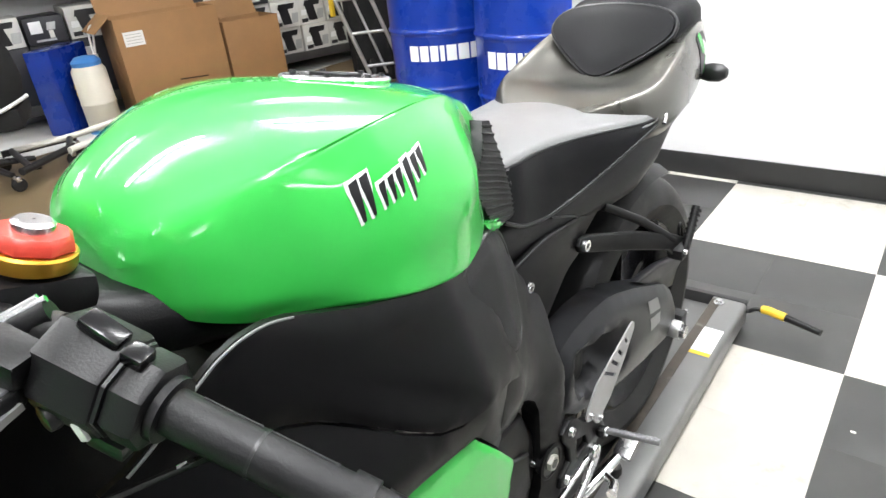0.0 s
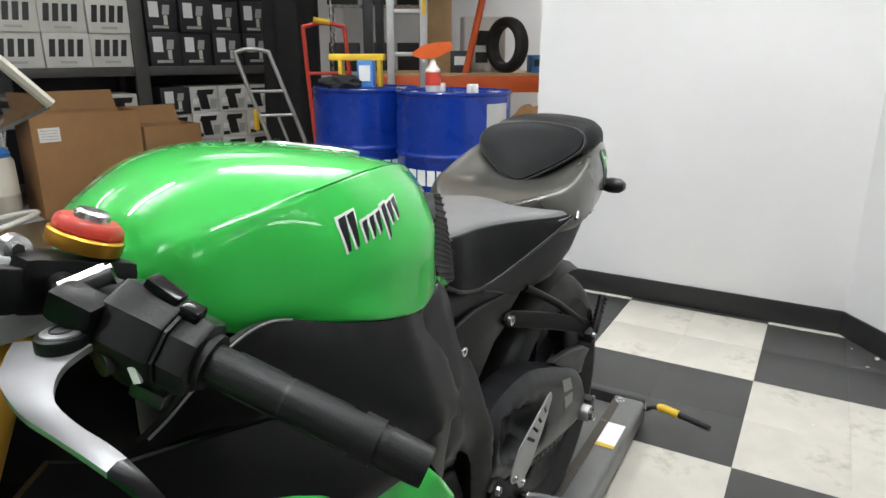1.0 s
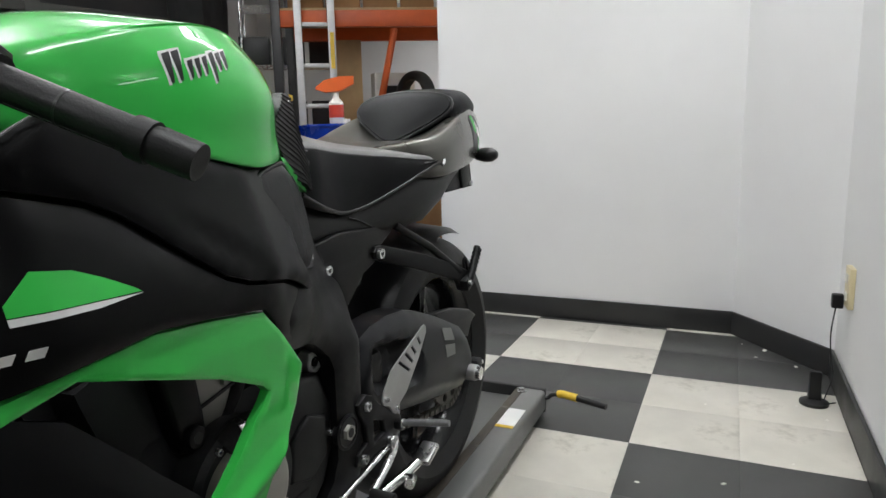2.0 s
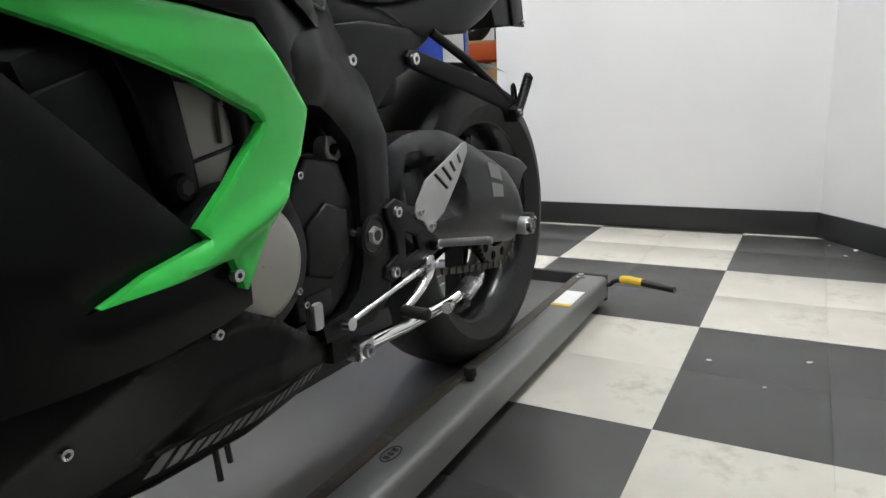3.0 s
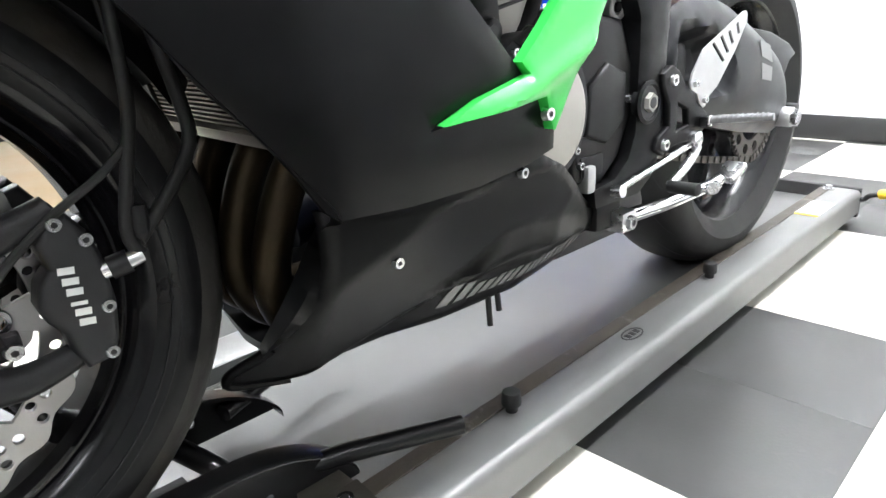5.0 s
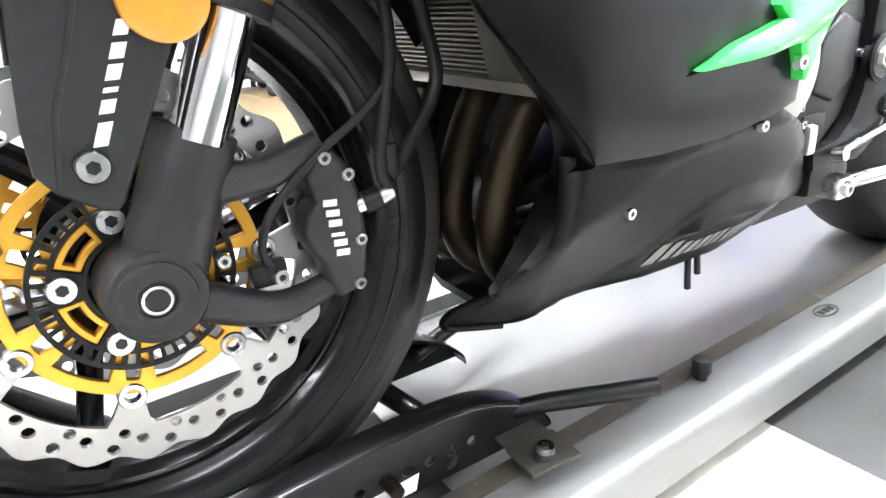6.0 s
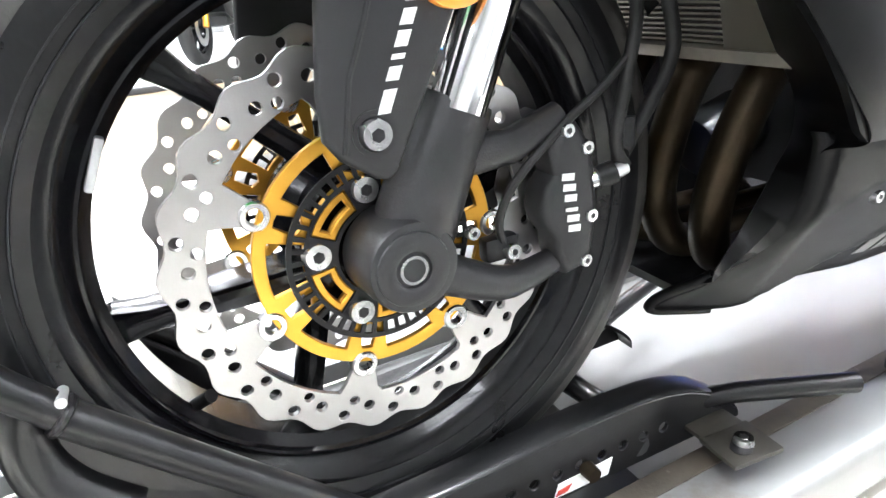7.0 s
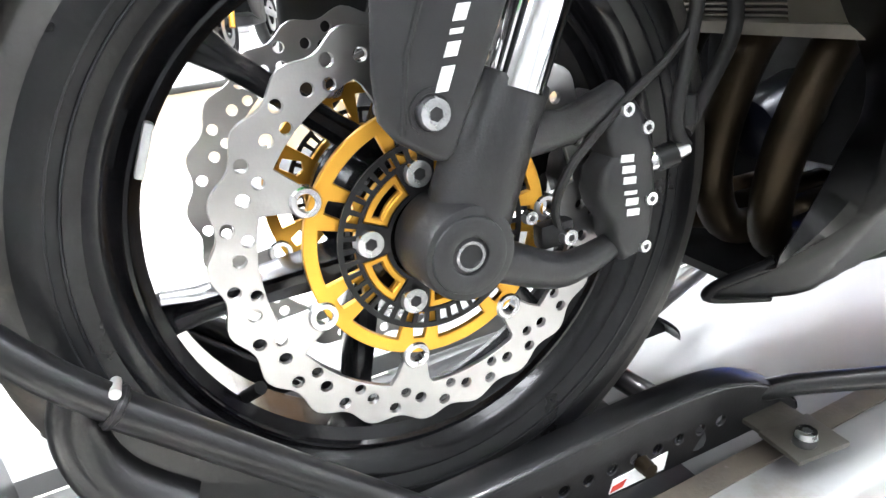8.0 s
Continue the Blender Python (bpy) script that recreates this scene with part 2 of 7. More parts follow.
def tube(pts, r, n=10, bm=None, smooth=0, flat=None):
    """A round bar along points; r is one radius or a list."""
    bm = bm or bmesh.new()
    pts = smooth_path(pts, smooth) if smooth else [Vector(p) for p in pts]
    rings, up = [], Vector((0.13, 0.2, 0.97)).normalized()
    for i, p in enumerate(pts):
        d = (pts[min(i + 1, len(pts) - 1)] - pts[max(i - 1, 0)]).normalized()
        a = d.cross(up)
        a = a.normalized() if a.length > 1e-4 else Vector((1, 0, 0))
        b = a.cross(d).normalized()
        up = b
        rr = r if not isinstance(r, (list, tuple)) else r[0] + (r[1] - r[0]) * i / (len(pts) - 1)
        rings.append([bm.verts.new(p + rr * (math.cos(q) * a + math.sin(q) * b)) for q in [2 * math.pi * k / n for k in range(n)]])
    for u, v in zip(rings, rings[1:]):
        for k in range(n):
            bm.faces.new((u[k], u[(k + 1) % n], v[(k + 1) % n], v[k]))
    bm.faces.new(rings[0][::-1])
    bm.faces.new(rings[-1])
    return bm


def lathe(profile, centre, n=72, axis="x", closed=True, bm=None):
    """profile: (offset along the axis, radius) pairs, swept round the axis through centre."""
    bm = bm or bmesh.new()
    c = Vector(centre)
    rings = []
    for k in range(n):
        a = 2 * math.pi * k / n
        ca, sa = math.cos(a), math.sin(a)
        ring = []
        for o, r in profile:
            p = (o, r * ca, r * sa) if axis == "x" else ((r * ca, r * sa, o) if axis == "z" else (r * sa, o, r * ca))
            ring.append(bm.verts.new(c + Vector(p)))
        rings.append(ring)
    m = len(profile)
    for k in range(n):
        u, v = rings[k], rings[(k + 1) % n]
        for i in range(m if closed else m - 1):
            j = (i + 1) % m
            bm.faces.new((u[i], u[j], v[j], v[i]))
    return bm


def flat(outlines, depth, bevel=0.0):
    """A plate in its xy-plane from closed outlines (holes inside), depth thick about z=0."""
    cu = bpy.data.curves.new("plate", "CURVE")
    cu.dimensions, cu.fill_mode = "2D", "BOTH"
    cu.extrude = max(depth / 2 - bevel, 0.0001)
    cu.bevel_depth, cu.bevel_resolution, cu.offset = bevel, 0 if bevel < 0.003 else 2, -bevel
    for o in outlines:
        sp = cu.splines.new("POLY")
        sp.points.add(len(o) - 1)
        for p, (x, y) in zip(sp.points, o):
            p.co = (x, y, 0, 1)
        sp.use_cyclic_u = True
    ob = bpy.data.objects.new("plate", cu)
    scene.collection.objects.link(ob)
    bpy.context.view_layer.update()
    me = bpy.data.meshes.new_from_object(ob.evaluated_get(bpy.context.evaluated_depsgraph_get()))
    bpy.data.objects.remove(ob)
    bpy.data.curves.remove(cu)
    bm = bmesh.new()
    bm.from_mesh(me)
    bpy.data.meshes.remove(me)
    bmesh.ops.remove_doubles(bm, verts=bm.verts, dist=1e-5)
    return bm


SIDE = Matrix(((0, 0, 1, 0), (1, 0, 0, 0), (0, 1, 0, 0), (0, 0, 0, 1)))  # plate's x, y, z become y, z, x


def side_plate(outlines, x, depth, bevel=0.0):
    """A plate standing along the machine, outlines in (y, z)."""
    bm = flat(outlines, depth, bevel)
    bm.transform(Matrix.Translation((x, 0, 0)) @ SIDE)
    return bm


def circle(cx, cy, r, n=16, start=0.0):
    return [(cx + r * math.cos(start + 2 * math.pi * k / n), cy + r * math.sin(start + 2 * math.pi * k / n)) for k in range(n)]


def inside(p, o):
    hit = False
    for (x0, y0), (x1, y1) in zip(o, o[1:] + o[:1]):
        if (y0 > p[1]) != (y1 > p[1]) and p[0] < (x1 - x0) * (p[1] - y0) / (y1 - y0) + x0:
            hit = not hit
    return hit


def from_edge(p, o):
    best = 9.0
    for (x0, y0), (x1, y1) in zip(o, o[1:] + o[:1]):
        dx, dy = x1 - x0, y1 - y0
        t = max(0, min(1, ((p[0] - x0) * dx + (p[1] - y0) * dy) / (dx * dx + dy * dy + 1e-12)))
        best = min(best, math.hypot(p[0] - x0 - t * dx, p[1] - y0 - t * dy))
    return best


def panel(outline, fx, thick=0.004, res=0.03, edge=0.0):
    """A curved sheet: outline in (y, z), x from fx(y, z), thickness inwards, its rim rolled in by edge."""
    rim = []
    for (x0, y0), (x1, y1) in zip(outline, outline[1:] + outline[:1]):
        n = max(1, math.ceil(math.hypot(x1 - x0, y1 - y0) / res))
        rim += [(x0 + (x1 - x0) * k / n, y0 + (y1 - y0) * k / n) for k in range(n)]
    ys, zs = [p[0] for p in rim], [p[1] for p in rim]
    pts = [Vector(p) for p in rim]
    k, z = 0, min(zs) + res * 0.4
    while z < max(zs):
        y = min(ys) + (res * 0.5 if k % 2 else 0.0)
        while y < max(ys):
            if inside((y, z), rim) and from_edge((y, z), rim) > res * 0.42:
                pts.append(Vector((y, z)))
            y += res
        z += res * 0.87
        k += 1
    vs, _, fs, *_ = delaunay_2d_cdt(pts, [], [list(range(len(rim)))], 1, 1e-6)
    bm = bmesh.new()
    top = []
    for v in vs:
        x = fx(v.x, v.y)
        if edge:
            d = from_edge(v, rim)
            x -= edge * max(0, 1 - d / (edge * 2)) ** 2
        top.append(bm.verts.new((x, v.x, v.y)))
    low = [bm.verts.new((v.co.x - thick, v.co.y, v.co.z)) for v in top]
    for f in fs:
        bm.faces.new([top[i] for i in f])
        bm.faces.new([low[i] for i in reversed(f)])
    bm.verts.index_update()
    n = len(top)
    for e in [e for e in bm.edges if e.is_boundary and e.verts[0].index < n and e.verts[1].index < n]:
        a, b = e.verts
        bm.faces.new((a, b, low[b.index], low[a.index]))
    return bm


def mirrored(me, name):
    """The same mesh on the other side."""
    bm = bmesh.new()
    bm.from_mesh(me)
    for v in bm.verts:
        v.co.x = -v.co.x
    out = finish(bm, me.materials[0], name)
    return out


def loft(rings, caps=True, bm=None, closed=True):
    bm = bm or bmesh.new()
    vv = [[bm.verts.new(p) for p in ring] for ring in rings]
    n = len(vv[0])
    for u, v in zip(vv, vv[1:]):
        for k in range(n if closed else n - 1):
            bm.faces.new((u[k], u[(k + 1) % n], v[(k + 1) % n], v[k]))
    if caps and closed:
        bm.faces.new(vv[0][::-1])
        bm.faces.new(vv[-1])
    return bm


def bezier_ring(pts, k=4):
    """A closed smooth ring through points."""
    n, out = len(pts), []
    P = [Vector(p) for p in pts]
    for i in range(n):
        a, b, c, d = P[i - 1], P[i], P[(i + 1) % n], P[(i + 2) % n]
        for j in range(k):
            t = j / k
            out.append(0.5 * ((2 * b) + (c - a) * t + (2 * a - 5 * b + 4 * c - d) * t * t + (3 * b - a - 3 * c + d) * t ** 3))
    return out

# ---- the setting ----
S = 0.6096
X0, Y0 = 0.42, 1.95


def setting(name, bm, material, label, category):
    return tagged(part(name, bm, material), label, category, kind="structure")


ground = setting("ground", box((-2.5, 1.0, -0.055), (17.0, 15.0, 0.1)), M_JOINT, "dark grout bed under the workshop floor", "floor")
floor = thing("floor", "cream and charcoal checkered vinyl tile floor, scuffed", "floor", kind="structure")
storage_floor = setting("storage_floor", box((-3.155, 2.0, -0.0025), (2.27, 13.0, 0.005)), M_CONC, "bare tan concrete floor beside the shelves, stained", "floor")
pale_floor = setting("showroom_floor", box((-7.25, 1.0, -0.0025), (5.9, 15.0, 0.005)), M_PALE, "pale glossy floor of the far showroom", "floor")
threshold = setting("threshold", box((-4.27, 0.2, 0.02), (0.06, 2.6, 0.04), 0.008), M_BASE, "black floor threshold strip", "trim")


def wall(name, p, q, h, t, label, z0=0.0):
    p, q = Vector((*p, 0)), Vector((*q, 0))
    d = q - p
    n = Vector((d.y, -d.x, 0)).normalized() * t / 2
    a = math.atan2(d.y, d.x)
    bm = box((p + q) / 2 + n + Vector((0, 0, z0 + h / 2)), (d.length, t, h), 0, Matrix.Rotation(a, 4, "Z"))
    return setting(name, bm, M_WALL, label, "wall")


def base(name, p, q, flip=1):
    p, q = Vector((*p, 0)), Vector((*q, 0))
    d = q - p
    n = Vector((d.y, -d.x, 0)).normalized() * 0.0065 * flip
    a = math.atan2(d.y, d.x)
    bm = box((p + q) / 2 + n + Vector((0, 0, 0.052)), (d.length, 0.012, 0.104), 0.003, Matrix.Rotation(a, 4, "Z"))
    return setting(name, bm, M_BASE, "black vinyl baseboard, scuffed, along the white wall", "baseboard")


CEIL = 3.0
wall("wall_back", (0.70, 3.215), (-0.735, 3.215), CEIL, 0.13, "plain white painted partition wall")
wall("wall_angled", (1.045, 2.765), (0.70, 3.215), CEIL, 0.13, "white painted angled wall corner")
wall("wall_right", (1.045, 1.25), (1.045, 2.765), CEIL, 0.13, "white painted side wall")
# unseen bay, added so that dim surroundings darken the machine's left side
wall("unseen_bay_wall", (5.5, -5.9), (5.5, 1.38), CEIL, 0.1, "unseen far wall of an added dim bay")
wall("unseen_bay_end", (5.5, 1.38), (1.176, 1.38), CEIL, 0.13, "unseen end wall of an added dim bay")
setting("bay_floor", box((3.52, -2.26, -0.0025), (4.0, 7.3, 0.005)), M_TILEK, "unseen charcoal floor of an added dim bay", "floor")
base("baseboard", (-0.735, 3.213), (0.70, 3.213))
base("baseboard", (0.70, 3.213), (1.043, 2.765))
base("baseboard", (1.043, 2.765), (1.043, 1.26))
wall("wall_storage", (-0.74, 7.6), (-5.4, 7.6), CEIL, 0.1, "white rear wall of the storeroom")
wall("wall_partition", (-0.735, 3.36), (-0.735, 7.6), CEIL, 0.1, "white side wall of the storeroom")
wall("wall_shelves", (-5.35, 7.6), (-5.35, 2.1), CEIL, 0.1, "white wall behind the storage shelves")
wall("wall_far", (-10.3, 7.6), (-10.3, -5.9), CEIL, 0.1, "white far showroom wall")
wall("wall_front", (-10.3, -5.9), (5.5, -5.9), CEIL, 0.1, "white front wall of the workshop")
wall("wall_side", (-5.35, 7.6), (-10.3, 7.6), CEIL, 0.1, "white wall of the showroom")
setting("ceiling", box((-2.4, 0.9, CEIL + 0.05), (16.2, 14.0, 0.1)), M_CEIL, "white ceiling boards", "ceiling")

fixture_mesh = None
for lx, ly, _ in LAMPS:
    fx_ob = thing("ceiling_light", "white fluorescent batten light hung under the ceiling", "light", pose(lx, ly, 0), "ceiling lights")
    if fixture_mesh is None:
        fixture_mesh = finish(box((0, 0, 2.745), (0.16, 1.26, 0.055), 0.01), M_WHITEP, "housing")
        rod_mesh = finish(cyl((0, 0, 2.77), (0, 0, 2.999), 0.005, n=8), M_STEEL, "hanger_rod")
    part("housing", fixture_mesh, None, fx_ob)
    for ry in (-0.5, 0.5):
        part("hanger_rod", rod_mesh, None, fx_ob, m=pose(0, ry, 0))

# ---- the motorcycle lift ----
lift = thing("motorcycle_lift", "silver painted steel motorcycle lift table, lowered, dusty", "lift", pose(0, 0, 0))
RAIL = [(0.046, 0.062), (0.046, 0.089), (0.05, 0.092), (0.128, 0.092), (0.136, 0.09), (0.141, 0.084), (0.142, 0.076), (0.142, 0.03), (0.136, 0.03), (0.136, 0.06)]
LY0, LY1 = -0.62, 2.035


def rail(flip):
    pts = [(x if not flip else -0.30 - x, z) for x, z in RAIL]
    return loft([[(x, y, z) for x, z in pts] for y in (LY0, LY0 + 0.01, LY1 - 0.01, LY1)])


part("side_rail", rail(False), M_LIFT, lift)
part("side_rail", rail(True), M_LIFT, lift)
part("bed", box((-0.15, 0.7075, 0.054), (0.39, 2.655, 0.012), 0.002), M_TROUGH, lift, "light grey steel wheel trough, streaked with dirt")
part("dirt_streak", box((0.061, 0.72, 0.0925), (0.026, 2.6, 0.003), 0.001), M_DIRT, lift, "oily brown dirt along the rail")
part("end_plate", box((-0.15, 2.046, 0.055), (0.58, 0.02, 0.08), 0.004), M_BASE, lift, "black rear end plate")
part("lift_base", box((-0.15, 0.7, 0.0155), (0.48, 2.4, 0.029), 0.004), M_DKGREY, lift, "dark scissor base under the table")
part("end_cap", box((0.094, 2.0385, 0.061), (0.096, 0.006, 0.06), 0.002), M_DKGREY, lift)
for kx, ky in ((0.088, 1.225), (0.084, 0.633), (0.088, -0.3)):
    bm = cyl((kx, ky, 0.092), (kx, ky, 0.103), 0.0085, n=14)
    cyl((kx, ky, 0.101), (kx, ky, 0.122), 0.0135, 0.0125, n=16, bm=bm, bev=0.003)
    part("rubber_knob", bm, M_RUBBER, lift, "black rubber stop knob")
bm = cyl((0.071, 2.005, 0.092), (0.071, 2.005, 0.095), 0.015, n=20)
cyl((0.071, 2.005, 0.095), (0.071, 2.005, 0.103), 0.0095, n=6, bm=bm)
part("bolt", bm, M_STEEL, lift)
part("warning_label", box((0.098, 1.80, 0.0925), (0.058, 0.125, 0.001)), M_DECAL_W, lift, "white paper warning sticker")
part("warning_stripe", box((0.098, 1.735, 0.0928), (0.058, 0.016, 0.0012)), M_YELLOW, lift, "yellow sticker stripe")
part("maker_badge", flat([[(0.026 * math.cos(a), 0.014 * math.sin(a)) for a in np.linspace(0, 6.283, 28)[:-1]],
                                [(0.0235 * math.cos(a), 0.0115 * math.sin(a)) for a in np.linspace(0, 6.283, 28)[:-1]]], 0.0006), M_DECAL_K, lift,
           "small black oval badge", pose(0.095, 0.925, 0.0927, 0, 0, 90))
for k in (-1, 0, 1):
    part("badge_mark", box((0.095, 0.925 + 0.0125 * k, 0.0928), (0.011, 0.008, 0.0006)), M_DECAL_K, lift)
tube([(0.13, 2.03, 0.07), (0.15, 2.04, 0.068), (0.165, 2.035, 0.082), (0.2, 2.03, 0.09)], 0.007, 10, bm := bmesh.new(), 5)
part("pedal_rod", bm, M_DKGREY, lift)
part("pedal_sleeve", tube([(0.186, 2.034, 0.087), (0.2, 2.03, 0.0905), (0.222, 2.023, 0.0905), (0.25, 2.016, 0.0895)], 0.0125, 14, smooth=4), M_YELLOW, lift, "yellow rubber pedal sleeve")
part("pedal_bar", tube([(0.248, 2.017, 0.0895), (0.345, 1.988, 0.086)], [0.0105, 0.009], 12), M_PLASTIC, lift, "black release pedal bar")

# ---- the motorcycle; its own axes: x to its left, y to its rear from the front axle, z up ----
bike = thing("motorcycle", "lime green and satin black sport motorcycle standing on the lift", "motorcycle", pose(-0.075, 0.034, 0, 0, 0, -1.9))
FW = (0.0, 0.0, 0.391)
RW = (0.0, 1.385, 0.373)


def both(name, me_ob, label=""):
    """The mirror part of one already made."""
    return part(name, mirrored(me_ob.data, name), None, bike, label)


def tyre_profile(hw, ro, ri, n=14):
    pts = []
    for k in range(n + 1):
        a = math.pi * k / n - math.pi / 2
        # crown of the tread as a flattened arc, shoulders rolling into the sidewall
        x = hw * math.sin(a)
        r = ro - (ro - (ri + 0.33 * (ro - ri))) * (1 - math.cos(a)) ** 1.25
        pts.append((x, r))
    out = [(-hw * 0.86, ri + 0.1 * (ro - ri)), (-hw * 0.76, ri - 0.004)]
    out2 = [(hw * 0.76, ri - 0.004), (hw * 0.86, ri + 0.1 * (ro - ri))]
    return out[::-1] + pts + out2[::-1]


def rim_profile(hw, rl):
    e = 0.006
    outer = [(-hw, rl), (-hw + 0.007, rl + 0.001), (-hw + 0.01, rl - 0.009), (-hw + 0.022, rl - 0.016), (-0.02, rl - 0.03), (0.02, rl - 0.03), (hw - 0.022, rl - 0.016), (hw - 0.01, rl - 0.009), (hw - 0.007, rl + 0.001), (hw, rl)]
    inner = [(hw, rl - 0.006), (hw - 0.006, rl - 0.014), (hw - 0.016, rl - 0.021), (hw * 0.45, rl - 0.036), (-hw * 0.45, rl - 0.036), (-hw + 0.016, rl - 0.021), (-hw + 0.006, rl - 0.014), (-hw, rl - 0.006)]
    return outer + inner


def spoke(c, a, r0, r1, w0, w1, d0, d1, lean=0.0):
    """A cast spoke with a groove down each face, at angle a in the wheel's plane."""
    bm = bmesh.new()
    rings = []
    for k in range(7):
        f = k / 6
        r, w, d = r0 + (r1 - r0) * f, w0 + (w1 - w0) * f + 0.006 * max(0, f - 0.75) * 4, d0 + (d1 - d0) * f
        off = lean * f
        prof = [(-d, -w), (-d * 0.72, -w * 0.3), (-d * 0.72, w * 0.3), (-d, w), (d, w), (d * 0.72, w * 0.3), (d * 0.72, -w * 0.3), (d, -w)]
        ring = []
        for x, s in prof:
            t = s + off
            y, z = r * math.cos(a) - t * math.sin(a), r * math.sin(a) + t * math.cos(a)
            ring.append((c[0] + x, c[1] + y, c[2] + z))
        rings.append(ring)
    return loft(rings, bm=bm)


def strut(c, a0, r0, a1, r1, w0, w1, d0, d1):
    """A cast spoke with a groove down each face, from (a0, r0) at the hub to (a1, r1) at the rim."""
    p, q = Vector((r0 * math.cos(a0), r0 * math.sin(a0))), Vector((r1 * math.cos(a1), r1 * math.sin(a1)))
    u = (q - p).normalized()
    v = Vector((-u.y, u.x))
    rings = []
    for k in range(7):
        f = k / 6
        w, d = w0 + (w1 - w0) * f + 0.006 * max(0, f - 0.8) * 5, d0 + (d1 - d0) * f
        m = p.lerp(q, f)
        prof = [(-d, -w), (-d * 0.72, -w * 0.35), (-d * 0.72, w * 0.35), (-d, w), (-d * 0.5, w * 1.12), (d * 0.5, w * 1.12), (d, w), (d * 0.72, w * 0.35), (d * 0.72, -w * 0.35), (d, -w), (d * 0.5, -w * 1.12), (-d * 0.5, -w * 1.12)]
        rings.append([(c[0] + x, c[1] + m.x + v.x * t, c[2] + m.y + v.y * t) for x, t in prof])
    return loft(rings)


def tread_grooves(c, ro, ri, hw, n):
    """Short curved rain grooves on both shoulders of a road tyre, as thin dark inlays."""
    prof = tyre_profile(hw, ro, ri, 40)[2:-2]
    bm = bmesh.new()
    for k in range(n):
        for sx in (1, -1):
            a0 = 2 * math.pi * (k + (0.5 if sx < 0 else 0)) / n
            rows = []
            for j in range(9):
                f = j / 8
                u = 0.30 + 0.50 * f
                x = hw * u
                r = min(prof, key=lambda q: abs(q[0] - x))[1] + 0.0006
                a = a0 + 0.30 * f + 0.10 * f * f
                w = 0.0032 * math.sin(math.pi * min(1, f * 0.9 + 0.1)) + 0.0003
                rows.append([(c[0] + sx * x, c[1] + r * math.cos(a + o), c[2] + r * math.sin(a + o)) for o in (-w / ro, w / ro)])
            vs = [[bm.verts.new(p) for p in row] for row in rows]
            for p, q in zip(vs, vs[1:]):
                bm.faces.new((p[0], p[1], q[1], q[0]))
    return bm


fw = part("front_wheel", lathe(rim_profile(0.047, 0.2265), FW, 96), M_RIM, bike, "gloss black cast front wheel")
for sx in (1, -1):
    part("rim_lip", lathe([(sx * 0.038, 0.2085), (sx * 0.0475, 0.2175), (sx * 0.0495, 0.2262), (sx * 0.044, 0.2262), (sx * 0.036, 0.21)], FW, 96), M_RIM, fw)
    part("rim_step", lathe([(sx * 0.03, 0.2005), (sx * 0.036, 0.2012), (sx * 0.036, 0.1985), (sx * 0.03, 0.1978)], FW, 96), M_RIM, fw)
part("tyre", lathe(tyre_profile(0.06, 0.30, 0.222), FW, 96), M_DUSTY, fw, "worn black road tyre")
for sx in (1, -1):
    part("sidewall_band", lathe([(sx * x, r) for x, r in ((0.0465, 0.2205), (0.0535, 0.2298), (0.0578, 0.238), (0.0598, 0.243), (0.0607, 0.2485), (0.0602, 0.2565), (0.0594, 0.2615), (0.057, 0.2615), (0.05, 0.243), (0.045, 0.2205))], FW, 96), M_SIDEWALL, fw, "clean black lower sidewall")
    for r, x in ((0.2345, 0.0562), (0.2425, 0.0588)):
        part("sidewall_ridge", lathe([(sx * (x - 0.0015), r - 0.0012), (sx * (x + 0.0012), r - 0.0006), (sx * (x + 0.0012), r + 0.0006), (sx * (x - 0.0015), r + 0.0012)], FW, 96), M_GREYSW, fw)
part("wheel_hub", lathe([(-0.06, 0.014), (0.06, 0.014), (0.06, 0.034), (0.058, 0.057), (0.048, 0.058), (0.03, 0.036), (-0.03, 0.036), (-0.048, 0.058), (-0.058, 0.057), (-0.06, 0.034)], FW, 48), M_RIM, fw)
for k in range(3):
    for sg in (1, -1):
        part("spoke", strut(FW, radians(221 + 120 * k + 4 * sg), 0.052, radians(221 + 120 * k + 29.5 * sg), 0.194, 0.011, 0.0075, 0.022, 0.013), M_RIM, fw)
part("tread_groove", tread_grooves(FW, 0.30, 0.222, 0.06, 16), M_DECAL_K, fw)
rw = part("rear_wheel", lathe(rim_profile(0.07, 0.2265), RW, 96), M_RIM, bike, "gloss black cast rear wheel")
part("tyre", lathe(tyre_profile(0.09, 0.315, 0.222), RW, 96), M_RUBBER, rw, "wide worn rear road tyre")
part("tread_groove", tread_grooves(RW, 0.315, 0.222, 0.09, 16), M_DECAL_K, rw)
part("wheel_hub", lathe([(-0.07, 0.014), (0.07, 0.014), (0.07, 0.05), (0.03, 0.042), (-0.03, 0.042), (-0.07, 0.05)], RW, 40), M_RIM, rw)
for k in range(6):
    part("spoke", spoke(RW, radians(20 + 60 * k), 0.036, 0.19, 0.013, 0.009, 0.026, 0.016), M_RIM, rw)

# fuel tank: stations along y with top, crease, widest and lower edge
def tank_nose(s):
    """A station of the blunt front end, s from 0 (where it meets the body) to 1 (the tip)."""
    r, q = (1 - s) ** 0.3, (1 - s) ** 0.3
    return (0.475 - 0.076 * s, 0.965 + 0.088 * q, 0.122 * r, 0.965 + 0.056 * q, 0.150 * r, 0.965 - 0.013 * r, 0.150 * r, 0.962 - 0.052 * r)


